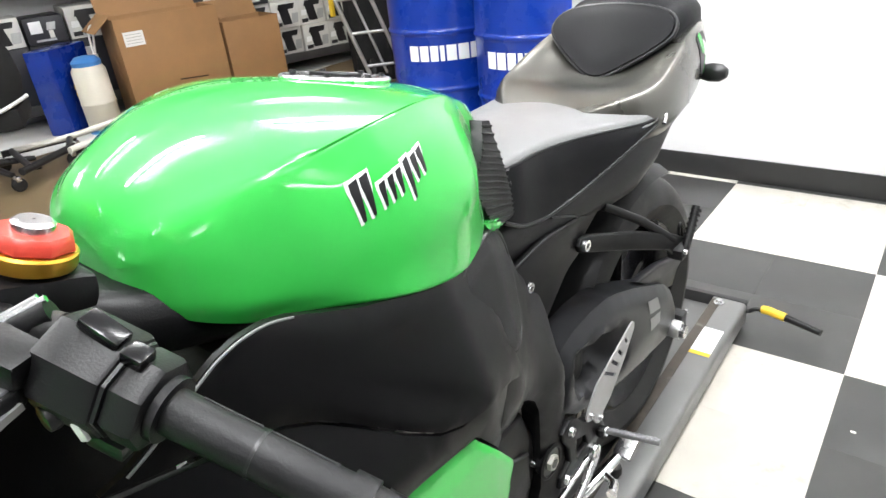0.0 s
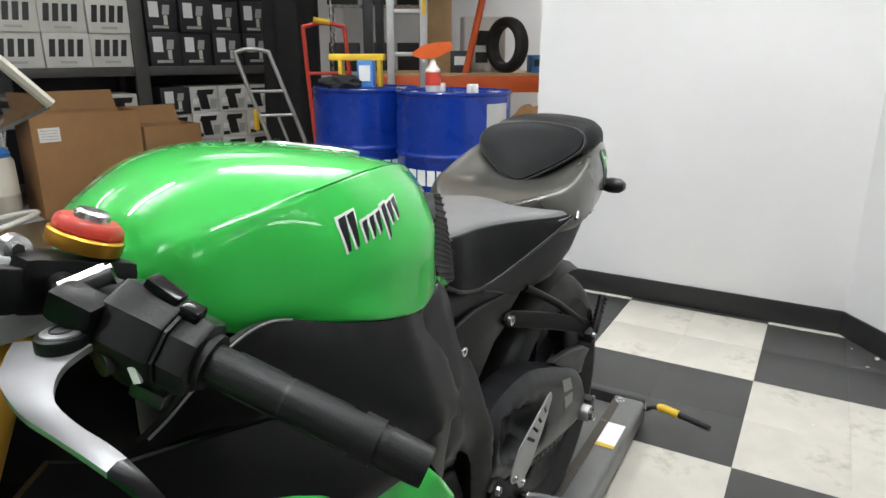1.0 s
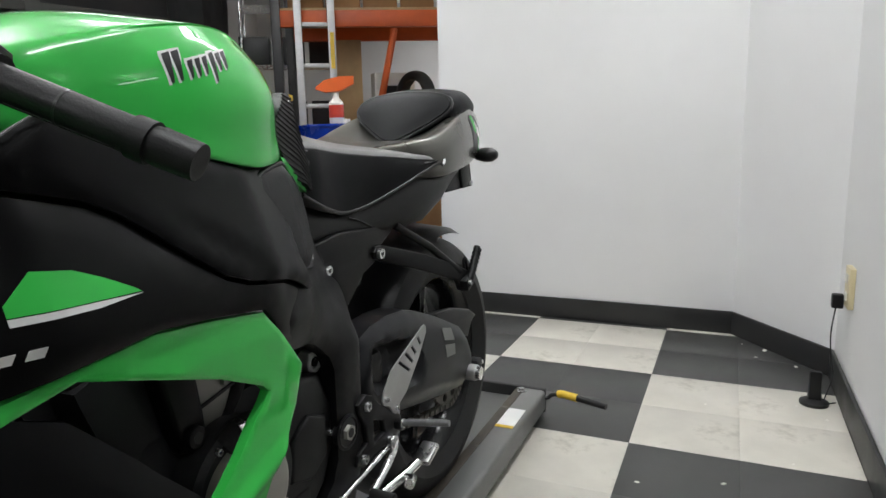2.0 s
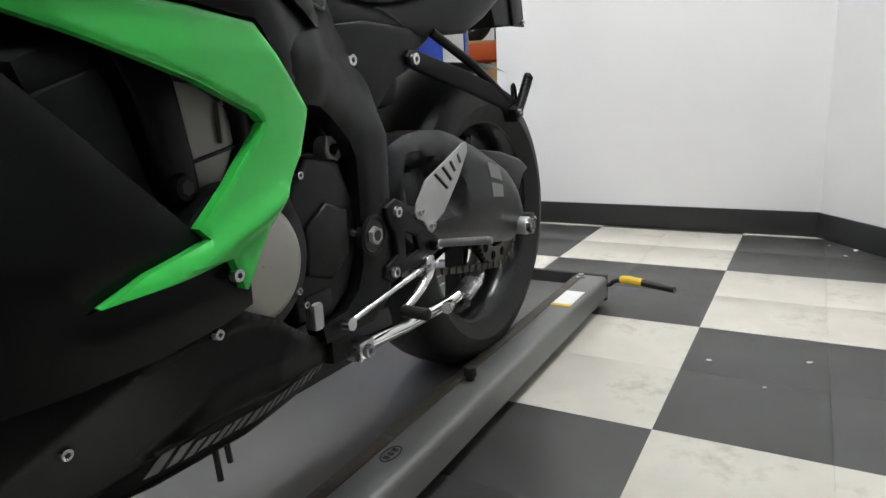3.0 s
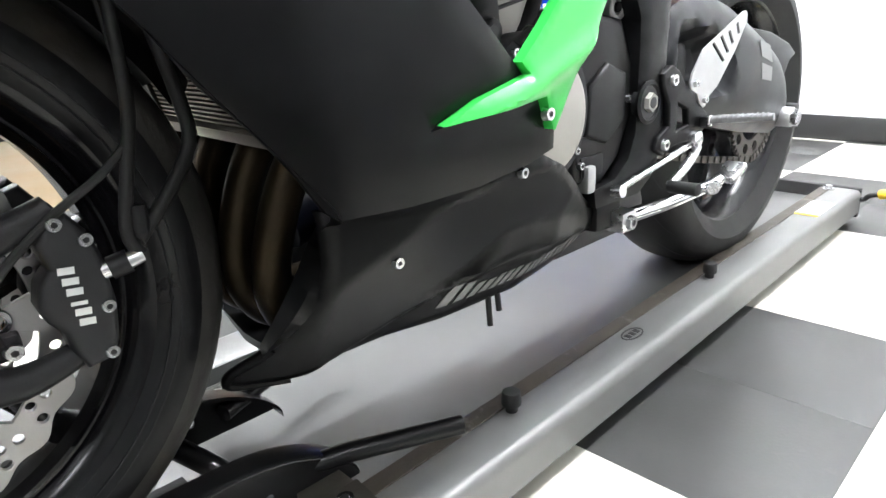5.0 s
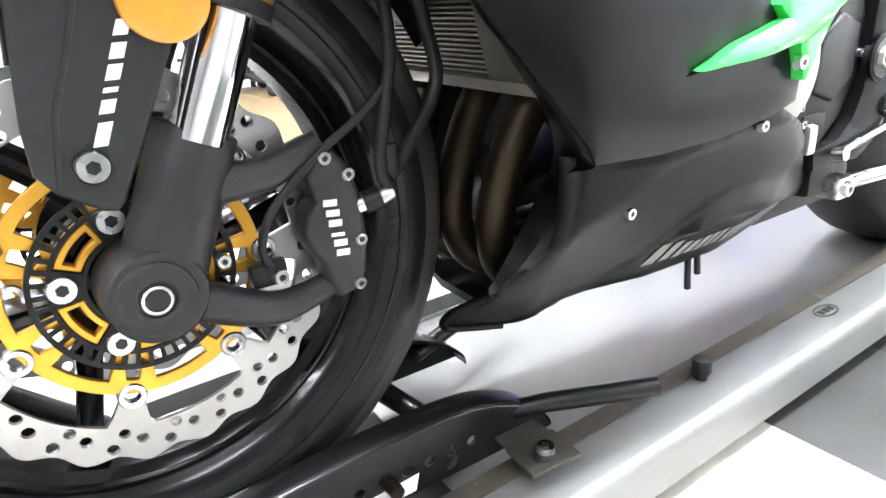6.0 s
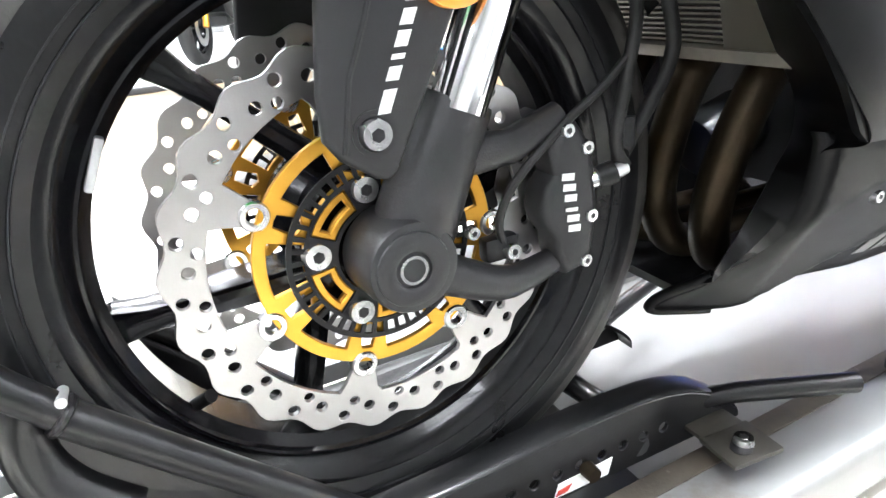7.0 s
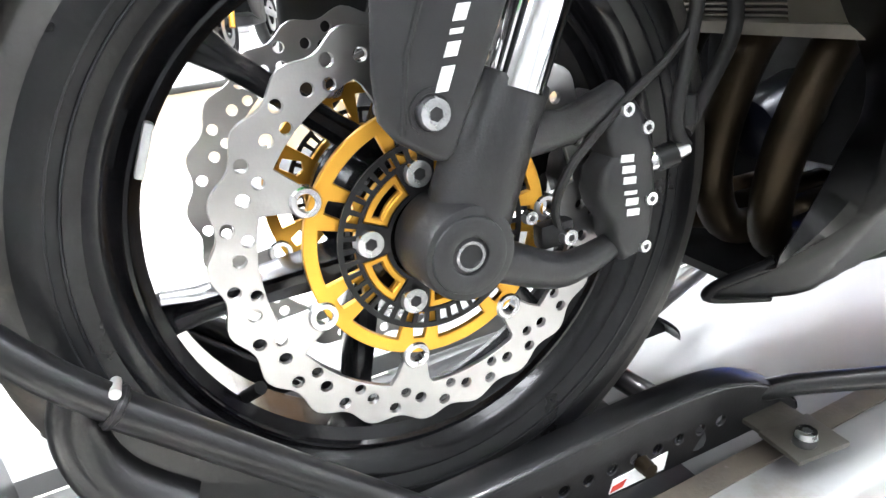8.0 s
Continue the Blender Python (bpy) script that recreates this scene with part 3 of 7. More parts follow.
TANK = [tank_nose(s) for s in (0.99, 0.95, 0.87, 0.74, 0.58, 0.4, 0.2)]
TANK += [(0.475, 1.053, 0.122, 1.021, 0.150, 0.952, 0.150, 0.916), (0.51, 1.06, 0.144, 1.029, 0.175, 0.955, 0.178, 0.914),
        (0.55, 1.064, 0.158, 1.038, 0.195, 0.96, 0.201, 0.907), (0.6, 1.063, 0.166, 1.046, 0.206, 0.962, 0.209, 0.895), (0.65, 1.057, 0.16, 1.046, 0.207, 0.964, 0.206, 0.887),
        (0.69, 1.048, 0.146, 1.04, 0.195, 0.968, 0.194, 0.889), (0.722, 1.041, 0.131, 1.033, 0.174, 0.97, 0.178, 0.893), (0.75, 1.034, 0.118, 1.025, 0.148, 0.971, 0.156, 0.902),
        (0.785, 1.023, 0.1, 1.012, 0.122, 0.968, 0.118, 0.924), (0.83, 1.006, 0.078, 0.994, 0.098, 0.955, 0.084, 0.912), (0.875, 0.985, 0.05, 0.972, 0.07, 0.925, 0.072, 0.868),
        (0.905, 0.965, 0.02, 0.955, 0.045, 0.915, 0.048, 0.868)]


def between(rows, k):
    """Rows with k - 1 smooth ones laid between each pair."""
    out = []
    for i in range(len(rows) - 1):
        a, b, c, d = (rows[max(0, min(len(rows) - 1, i + o))] for o in (-1, 0, 1, 2))
        for j in range(k):
            t = j / k
            out.append([0.5 * (2 * q + (r - p) * t + (2 * p - 5 * q + 4 * r - s) * t * t + (3 * q - p - 3 * r + s) * t ** 3) for p, q, r, s in zip(a, b, c, d)])
    return out + [list(rows[-1])]


def tank_ring(y, zt, xc, zc, xw, zw, xb, zb):
    e = min(0.007 + 0.012 * max(0, min(1, (0.54 - y) / 0.1)), xc * 0.45)
    f = max(0, min(1, (0.56 - y) / 0.1)) * min(1, xw / 0.14)
    half = [(0, zt), (xc * 0.5, zt - (zt - zc) * 0.2), (xc - e, zc + 0.15 * (zt - zc)), (xc, zc - 0.001), (xc + e * 0.7, zc - e), ((xc + xw) / 2 + min(0.006, xw * 0.03) + 0.004 * f, zc - (zc - zw) * (0.45 + 0.25 * f)), (xw, zw), (xw * 0.6 + xb * 0.4 + 0.005 * f, zw - (zw - zb) * 0.55), (xb, zb + 0.006), (xb - 0.001, zb + 0.001), (xb * 0.97, zb), (xb * 0.8, zb)]
    full = [(x, z) for x, z in half] + [(0, zb - 0.004)] + [(-x, z) for x, z in half[:0:-1]]
    return bezier_ring([(x, y, z) for x, z in full], 3)


tank_bm = loft([tank_ring(*s) for s in between(TANK, 3)])
for turn in range(8):
    # the blunt front is one soft dome: ease its ridges out
    bmesh.ops.smooth_vert(tank_bm, verts=[v for v in tank_bm.verts if v.co.y < 0.46 + 0.006 * turn and v.co.z > 0.9], factor=0.45, use_axis_x=True, use_axis_y=True, use_axis_z=True)
tank = part("fuel_tank", tank_bm, M_GREEN, bike, "glossy lime green fuel tank")
from mathutils.bvhtree import BVHTree


def skin_of(ob):
    bm = bmesh.new()
    bm.from_mesh(ob.data)
    tree = BVHTree.FromBMesh(bm)
    bm.free()
    return tree


def onto(tree, extra=0.0012, miss=0.1):
    """x of a surface seen from the machine's left, for panel()."""
    def fx(y, z):
        hit = tree.ray_cast(Vector((1, y, z)), Vector((-1, 0, 0)))[0]
        return (hit.x if hit else miss) + extra
    return fx


def bolt_mesh(r=0.007, h=0.005, name="bolt"):
    bm = cyl((-0.002, 0, 0), (h, 0, 0), r, r * 0.86, 18)
    cyl((h - 0.001, 0, 0), (h + 0.0005, 0, 0), r * 0.42, r * 0.42, 6, bm)
    for f in bm.faces:
        f.material_index = 1 if f.calc_center_median().x > h + 0.0002 else 0
    me = finish(bm, M_STEEL, name)
    me.materials.append(M_DECAL_K)
    return me


BOLT, BOLT_L = bolt_mesh(), bolt_mesh(0.011, 0.006)


def bolt(x, y, z, parent=None, big=False, s=1.0, label=""):
    ob = part("bolt", BOLT_L if big else BOLT, None, parent or bike, label, pose(x, y, z) @ Matrix.Scale(s, 4))
    return ob


# fuel cap and its ring
cap = part("fuel_cap", lathe([(-0.02, 0.001), (-0.02, 0.052), (-0.002, 0.062), (0.0005, 0.06), (0.0015, 0.05), (-0.001, 0.044), (-0.001, 0.001)], (0, 0, 0), 56, "z"), M_STEEL, bike, "brushed metal fuel cap", pose(-0.005, 0.712, 1.047, -12))
part("key_cover", box((0, 0, 0.0), (0.06, 0.024, 0.006), 0.002), M_PLASTIC, cap, "black key flap")
for k in range(7):
    a = 2 * math.pi * k / 7
    part("cap_bolt", cyl((0.051 * math.cos(a), 0.051 * math.sin(a), 0.0), (0.051 * math.cos(a), 0.051 * math.sin(a), 0.004), 0.0035, n=10), M_DKGREY, cap)

# lettering on the tank as plain slanted marks with a white edge
tank_skin = skin_of(tank)


def slanted(y0, z0, w, h, lean, up, taper=0.0):
    pts = [(w * taper, 0), (w * (1 - taper), 0), (w + lean, h * 0.8), (w * 1.1 + lean * 1.25, h), (lean * 1.15, h * 0.97), (lean * 0.8, h * 0.75)] if taper else [(0, 0), (w, 0), (w + lean, h), (lean, h)]
    c, s = math.cos(up), math.sin(up)
    return [(y0 + c * u - s * v, z0 + s * u + c * v) for u, v in pts]


def grow(o, e):
    cy, cz = sum(p[0] for p in o) / len(o), sum(p[1] for p in o) / len(o)
    return [(y + e * math.copysign(1, y - cy), z + e * math.copysign(1, z - cz)) for y, z in o]


UP = 0.27
logo = None
u = 0.0
for w, h, gap, lean, drop in ((0.007, 0.03, 0.006, 0.009, 0), (0.007, 0.03, 0.012, 0.009, 0), (0.0055, 0.018, 0.008, 0.006, 0), (0.0055, 0.018, 0.008, 0.006, 0), (0.0055, 0.018, 0.008, 0.006, 0), (0.0055, 0.03, 0.01, 0.009, 0.01), (0.0065, 0.018, 0.006, 0.006, 0), (0.0065, 0.018, 0.008, 0.006, 0)):
    o = slanted(0.545 + u * math.cos(UP) + drop * 0.1, 0.978 + u * math.sin(UP) - drop, w, h, lean, UP, 0.3)
    u += w + gap * 0.55
    eo = part("marking_edge" if logo else "tank_marking", panel(grow(o, 0.0024), onto(tank_skin, 0.0004), 0.0006, 0.008), M_DECAL_W, logo or bike, "" if logo else "white edged slanted black marking on the tank")
    logo = logo or eo
    part("marking_stroke", panel(o, onto(tank_skin, 0.0009), 0.001, 0.008), M_DECAL_K, logo)
PAD_L = [(0.122, 0.80, 0.984), (0.146, 0.766, 0.964), (0.154, 0.743, 0.944), (0.155, 0.745, 0.914), (0.15, 0.774, 0.869)]
PAD_R = [(0.122, 0.811, 0.98), (0.12, 0.836, 0.935), (0.118, 0.852, 0.897), (0.115, 0.865, 0.862), (0.112, 0.873, 0.838)]
pl_, pr_ = smooth_path(PAD_L, 4), smooth_path(PAD_R, 4)
pad = part("tank_pad", loft([[a + Vector((0.003, 0.001, 0)), (a + b) / 2 + Vector((0.006, 0.006, 0)), b + Vector((0.001, 0.002, 0)), b + Vector((-0.012, -0.01, 0)), (a + b) / 2 + Vector((-0.02, -0.012, 0)), a + Vector((-0.012, 0, 0))] for a, b in zip(pl_, pr_)]), M_GRIP, bike, "black ribbed rubber tank pad")
for k in range(1, 16):
    a, b = pl_[k], pr_[k]
    part("pad_rib", tube([a + Vector((0.003, 0.001, 0)), (a + b) / 2 + Vector((0.0065, 0.0065, 0)), b + Vector((0.001, 0.002, 0))], 0.0016, 6), M_GRIP, pad)

part("tank_tail", panel([(0.728, 0.898), (0.78, 0.877), (0.83, 0.859), (0.865, 0.845), (0.863, 0.836), (0.82, 0.849), (0.775, 0.866), (0.738, 0.884)], lambda y, z: 0.177 - 0.5 * max(0, y - 0.738), 0.02, 0.01, 0.003), M_GREEN, tank)

# ---- bodywork ----
def along(rows, z):
    """A value read from (z, value) rows, straight between them."""
    return float(np.interp(z, [r[0] for r in rows], [r[1] for r in rows]))


GREEN = [(0.30, 0.722), (0.378, 0.733), (0.415, 0.738), (0.458, 0.742), (0.53, 0.736), (0.604, 0.726), (0.612, 0.716), (0.640, 0.682), (0.664, 0.650), (0.668, 0.644), (0.666, 0.636), (0.650, 0.598), (0.622, 0.571), (0.600, 0.545), (0.588, 0.532),
         (0.568, 0.508), (0.549, 0.481), (0.546, 0.482), (0.537, 0.514), (0.48, 0.510), (0.407, 0.5045), (0.45, 0.521), (0.516, 0.536), (0.507, 0.547), (0.545, 0.578), (0.593, 0.624), (0.600, 0.634), (0.592, 0.643), (0.527, 0.674), (0.441, 0.704), (0.378, 0.724), (0.30, 0.705)]


def f_green(y, z):
    ridge = 0.008 * math.exp(-((z - 0.536 - (y - 0.55) * 0.35) / 0.0115) ** 2)
    return 0.243 - 0.10 * max(0, 0.42 - y) - 0.12 * max(0, z - 0.70) + ridge * (1 if z < 0.6 else 0) + 0.01 * max(0, min(1, (0.6 - z) / 0.1)) - 0.10 * max(0, y - 0.63)


green = part("side_trim", panel(GREEN, f_green, 0.012, 0.0048, 0.002), M_GREEN, bike, "angular lime green side trim")
both("side_trim", green)
bolt(0.2505, 0.537, 0.498, green)


def f_side(y, z):
    return 0.238 - 0.30 * max(0, 0.30 - y) ** 1.2 - 0.05 * max(0, z - 0.55) + 0.006 * math.sin((z - 0.45) * 14)


SIDEF = [(0.516, 0.534), (0.440, 0.614), (0.427, 0.630), (0.37, 0.69), (0.30, 0.72), (0.20, 0.74), (0.12, 0.74), (0.13, 0.68), (0.165, 0.63), (0.198, 0.589), (0.221, 0.554), (0.252, 0.519), (0.275, 0.488), (0.296, 0.455), (0.308, 0.446), (0.324, 0.445), (0.38, 0.441),
         (0.461, 0.441), (0.53, 0.449), (0.567, 0.459), (0.566, 0.482), (0.549, 0.508), (0.535, 0.512), (0.48, 0.508), (0.40, 0.5), (0.407, 0.506), (0.46, 0.521)]
side = part("side_fairing", panel(SIDEF, f_side, 0.006, 0.022, 0.004), M_BLACK, bike, "satin black side fairing")
both("side_fairing", side)


CREASE = ((0.30, 0.27), (0.371, 0.293), (0.40, 0.299), (0.445, 0.316), (0.492, 0.335), (0.515, 0.35), (0.539, 0.370), (0.586, 0.371), (0.75, 0.34), (0.893, 0.296))
FIN_EDGE = ((0.30, 0.268), (0.371, 0.290), (0.445, 0.310), (0.477, 0.324), (0.528, 0.330), (0.582, 0.333), (0.712, 0.318), (0.90, 0.284))


def f_belly(y, z):
    """Leans in below the seam; a thin fin swells out under the crease and turns under at its lower edge."""
    tuck = max(0, 0.44 - z)
    top, low = along(CREASE, y), along(FIN_EDGE, y)
    swell = 0.013 * max(0, min(1, (y - 0.43) / 0.08))
    fin = 0.0 if z > top else swell * (top - z) / (top - low) if z > low else swell - min(0.022, 1.0 * (low - z))
    facet = 0.35 * max(0, z - along(((0.30, 0.36), (0.342, 0.383), (0.368, 0.396), (0.407, 0.419), (0.46, 0.441), (0.6, 0.46)), y))
    return 0.231 - 0.60 * tuck ** 1.05 - 0.65 * max(0, 0.32 - y) - 0.2 * max(0, y - 0.64) + fin - facet


BELLY = [(0.6, 0.433), (0.575, 0.445), (0.56, 0.453), (0.53, 0.448), (0.461, 0.441), (0.38, 0.441), (0.324, 0.445), (0.311, 0.446), (0.313, 0.425), (0.315, 0.395), (0.309, 0.36), (0.297, 0.33), (0.277, 0.302), (0.258, 0.285), (0.252, 0.273), (0.258, 0.265), (0.275, 0.2608), (0.30, 0.260), (0.334, 0.260), (0.414, 0.258), (0.566, 0.252), (0.7, 0.247), (0.79, 0.247), (0.845, 0.252), (0.858, 0.275), (0.84, 0.298), (0.77, 0.335), (0.7, 0.37), (0.637, 0.408)]
belly = part("belly_fairing", panel(BELLY, f_belly, 0.006, 0.0075, 0.004), M_BLACK, bike, "satin black belly fairing")
both("belly_fairing", belly)
part("belly_floor", loft([[(sx * (f_belly(y, 0.27) - 0.004), y, 0.27), (sx * 0.05, y, 0.236), (-sx * 0.05, y, 0.236), (-sx * (f_belly(y, 0.27) - 0.004), y, 0.27), (-sx * 0.05, y, 0.246), (sx * 0.05, y, 0.246)] for sx, y in ((1, 0.34), (1, 0.42), (1, 0.5), (1, 0.62), (1, 0.74))]), M_BLACK, bike)
for y, z, f in ((0.522, 0.442, f_belly), (0.383, 0.383, f_belly)):
    bolt(f(y, z) + 0.001, y, z, belly, s=0.85)
LIP = [(0.285, 0.312), (0.277, 0.302), (0.259, 0.285), (0.254, 0.273), (0.26, 0.2655), (0.278, 0.2625), (0.31, 0.2615)]
for sx in (1, -1):
    part("belly_lip", tube([(sx * (f_belly(y, z) - 0.006), y, z) for y, z in LIP], 0.0055, 10, smooth=3), M_BLACK, belly, "rolled front edge")
CHEEK_OUT = [(0.165, 0.63), (0.221, 0.554), (0.275, 0.488), (0.306, 0.447), (0.312, 0.43), (0.315, 0.395), (0.309, 0.36), (0.297, 0.33), (0.277, 0.302)]
CHEEK_IN = [(0.215, 0.63), (0.262, 0.566), (0.302, 0.510), (0.335, 0.465), (0.339, 0.43), (0.323, 0.405), (0.305, 0.378), (0.285, 0.352), (0.264, 0.328)]
for sx in (1, -1):
    outer = [Vector((sx * ((f_side if z > 0.446 else f_belly)(y, z) - 0.0025), y + 0.001, z)) for y, z in CHEEK_OUT]
    inner = [Vector((sx * 0.152, y, z)) for y, z in CHEEK_IN]
    back = Vector((-sx * 0.003, 0.004, 0))
    part("inner_cheek", loft([[a, (a + b) / 2 + Vector((sx * 0.008, -0.003, 0)), b, b + back, (a + b) / 2 + Vector((sx * 0.008, -0.003, 0)) + back, a + back] for a, b in zip(smooth_path(outer, 6), smooth_path(inner, 6))]), M_BLACK, belly, "black inward rolled front edge")
# maker's lettering on the belly as plain slanted bars
u = 0.0
kmark = None
for w, h, bars in ((0.040, 0.028, 2), (0.033, 0.019, 2), (0.042, 0.019, 3), (0.033, 0.019, 2), (0.032, 0.019, 2), (0.033, 0.019, 2), (0.033, 0.026, 2), (0.013, 0.026, 1)):
    for k in range(bars):
        bw = w * (0.62 if bars == 1 else 0.40 if bars == 2 else 0.24)
        o = slanted(0.487 + u + k * (w - bw) / max(1, bars - 1), 0.279 - u * 0.05, bw, h * (1.0 if k == 0 or bars == 3 else 0.86), 0.012, -0.05)
        ob = part("belly_marking", panel(o, lambda y, z: f_belly(y, z) + 0.0012, 0.001, 0.012), M_STICKER, belly, "dull grey slanted marking bars" if kmark is None else "")
        kmark = ob
    u += w + 0.007


def f_upper(y, z):
    hollow = 0.006 * math.exp(-((z - 0.84 + 0.62 * (y - 0.505)) / 0.012) ** 2 - ((y - 0.555) / 0.05) ** 2)
    flare = along(((0.71, 0.262), (0.76, 0.256), (0.80, 0.243), (0.83, 0.230), (0.87, 0.214), (0.90, 0.208), (0.945, 0.199)), z)
    return flare - hollow - 0.2 * max(0, 0.40 - y) - 0.35 * max(0, y - 0.62)


GROOVE = [(0.30, 0.888), (0.36, 0.882), (0.42, 0.868), (0.45, 0.853), (0.48, 0.830), (0.50, 0.814), (0.52, 0.798), (0.55, 0.777), (0.58, 0.766), (0.62, 0.759), (0.65, 0.753), (0.682, 0.741), (0.708, 0.726)]
UPPER = [(0.30, 0.892), (0.318, 0.898), (0.337, 0.908), (0.365, 0.926), (0.383, 0.937), (0.394, 0.943), (0.412, 0.948), (0.435, 0.948), (0.457, 0.942), (0.48, 0.932), (0.52, 0.916), (0.56, 0.904), (0.60, 0.893), (0.64, 0.886), (0.68, 0.886), (0.715, 0.888), (0.70, 0.85), (0.70, 0.78), (0.722, 0.73)] + [(y, z + 0.003) for y, z in GROOVE[::-1]]
upper = part("upper_side_cover", panel(UPPER, f_upper, 0.006, 0.014, 0.005), M_BLACK, bike, "satin black cover below the tank")
both("upper_side_cover", upper)


def f_mid(y, z):
    flare = along(((0.66, 0.240), (0.745, 0.245), (0.765, 0.248), (0.80, 0.236), (0.83, 0.222), (0.87, 0.207), (0.90, 0.20)), z)
    return flare - 0.25 * max(0, 0.36 - y) - 0.3 * max(0, y - 0.62)


MID = [(0.26, 0.905)] + [(y, z - 0.003) for y, z in GROOVE] + [(0.68, 0.70), (0.668, 0.668), (0.658, 0.665), (0.612, 0.722), (0.604, 0.730), (0.53, 0.740), (0.458, 0.746), (0.378, 0.737), (0.30, 0.727), (0.2, 0.742), (0.18, 0.80), (0.2, 0.86)]
mid = part("upper_fairing", panel(MID, f_mid, 0.006, 0.02, 0.004), M_BLACK, bike, "satin black upper fairing side")
both("upper_fairing", mid)
part("green_flash", panel([(0.33, 0.80), (0.355, 0.822), (0.388, 0.817), (0.411, 0.807), (0.437, 0.793), (0.444, 0.788), (0.40, 0.789), (0.33, 0.791)], lambda y, z: f_mid(y, z) + 0.0012, 0.001, 0.014), M_GREEN, mid, "lime green side graphic")
part("white_flash", panel([(0.33, 0.79), (0.40, 0.788), (0.445, 0.7865), (0.40, 0.783), (0.33, 0.784)], lambda y, z: f_mid(y, z) + 0.0012, 0.001, 0.014), M_DECAL_W, mid, "white pinstripe")
for k in range(3):
    part("side_marking", panel(slanted(0.29 + 0.022 * k, 0.757, 0.013, 0.008, 0.003, 0.0), lambda y, z: f_mid(y, z) + 0.0012, 0.001, 0.014), M_DECAL_W, mid)
part("green_cheek", panel([(0.14, 0.92), (0.18, 0.895), (0.22, 0.869), (0.252, 0.85), (0.264, 0.84), (0.26, 0.828), (0.24, 0.80), (0.18, 0.80), (0.12, 0.84)], lambda y, z: f_mid(y, z) + 0.004, 0.006, 0.014, 0.003), M_GREEN, mid, "lime green front cheek panel")
bolt(f_mid(0.264, 0.851) + 0.004, 0.285, 0.851, mid)
part("inner_panel", panel([(0.40, 0.70), (0.50, 0.69), (0.60, 0.645), (0.59, 0.62), (0.52, 0.54), (0.44, 0.60)], lambda y, z: 0.075, 0.01, 0.05), M_ENGINE, bike)
bar = part("engine_spar", side_plate([[(0.50, 0.74), (0.56, 0.74), (0.582, 0.68), (0.594, 0.60), (0.597, 0.572), (0.588, 0.554), (0.572, 0.548), (0.556, 0.556), (0.548, 0.59), (0.53, 0.66)]], 0.125, 0.04, 0.008), M_FRAME, bike, "black engine mount spar")
part("spar_bolt", cyl((0.14, 0.573, 0.571), (0.153, 0.573, 0.571), 0.0155, 0.014, 24, bev=0.002), M_PLASTIC, bar)
part("spar_socket", cyl((0.1525, 0.573, 0.571), (0.1535, 0.573, 0.571), 0.008, n=6), M_DECAL_K, bar)

# frame, knee covers and seat support
FRAME = [(0.66, 0.87), (0.72, 0.88), (0.79, 0.86), (0.85, 0.80), (0.88, 0.745), (0.957, 0.755), (1.03, 0.752), (1.06, 0.735), (0.99, 0.715), (0.952, 0.70), (0.925, 0.668), (0.905, 0.650), (0.893, 0.632), (0.892, 0.585), (0.89, 0.525), (0.888, 0.46), (0.886, 0.41), (0.87, 0.37), (0.83, 0.345), (0.735, 0.345), (0.73, 0.37), (0.778, 0.376), (0.806, 0.398), (0.819, 0.43), (0.82, 0.484), (0.821, 0.536), (0.82, 0.575), (0.811, 0.597), (0.791, 0.615), (0.765, 0.632), (0.735, 0.645), (0.695, 0.649), (0.668, 0.655), (0.655, 0.69), (0.64, 0.74), (0.62, 0.80)]


def f_knee(y, z):
    """The side at the rider's knee: it leans in towards the seat."""
    return 0.207 - 0.178 * (y - 0.637) - 0.256 * (z - 0.847) - 0.42 * max(0, y - 0.72)


def f_frame(y, z):
    w = max(0, min(1, (z - 0.6) / 0.1))
    low = 0.178 - 0.12 * max(0, y - 0.88) + 0.004 * math.exp(-((y - 0.86) / 0.05) ** 2)
    return low * (1 - w) + (f_knee(y, z) - 0.008) * w - 0.1 * max(0, y - 0.95)


frame_l = part("frame", panel(FRAME, f_frame, 0.03, 0.016, 0.004), M_FRAME, bike, "black cast aluminium frame")
both("frame", frame_l)
KNEE = [(0.722, 0.888), (0.70, 0.886), (0.668, 0.879), (0.646, 0.868), (0.637, 0.853), (0.643, 0.834), (0.656, 0.81), (0.672, 0.782), (0.684, 0.768), (0.702, 0.758), (0.735, 0.752), (0.768, 0.757), (0.79, 0.785), (0.80, 0.82), (0.79, 0.85), (0.76, 0.876)]
knee = part("knee_cover", panel(KNEE, lambda y, z: f_knee(y, z) + 0.005, 0.016, 0.010, 0.006), M_KNEE, bike, "black knee cover with a fine dimpled grip face")
both("knee_cover", knee)
part("knee_groove", tube([(f_knee(y, z) - 0.001, y, z) for y, z in grow(KNEE + KNEE[:1], 0.0005)], 0.0032, 8, smooth=2), M_DECAL_K, knee, "dark groove round the knee cover")
bolt(f_frame(0.911, 0.705) + 0.001, 0.911, 0.705, frame_l, big=True, s=0.85)
piv = part("swingarm_pivot", lathe([(0.0, 0.001), (0.0, 0.027), (0.004, 0.029), (0.006, 0.024), (0.002, 0.02), (0.002, 0.001)], (0.179, 0.838, 0.468), 36), M_FRAME, bike)
nut = cyl((0.179, 0.838, 0.468), (0.189, 0.838, 0.468), 0.0135, 0.0125, 6)
part("pivot_nut", nut, M_CASE, piv, "dull grey pivot nut")
part("pivot_recess", cyl((0.17, 0.838, 0.468), (0.1825, 0.838, 0.468), 0.0235, n=32), M_DECAL_K, piv)
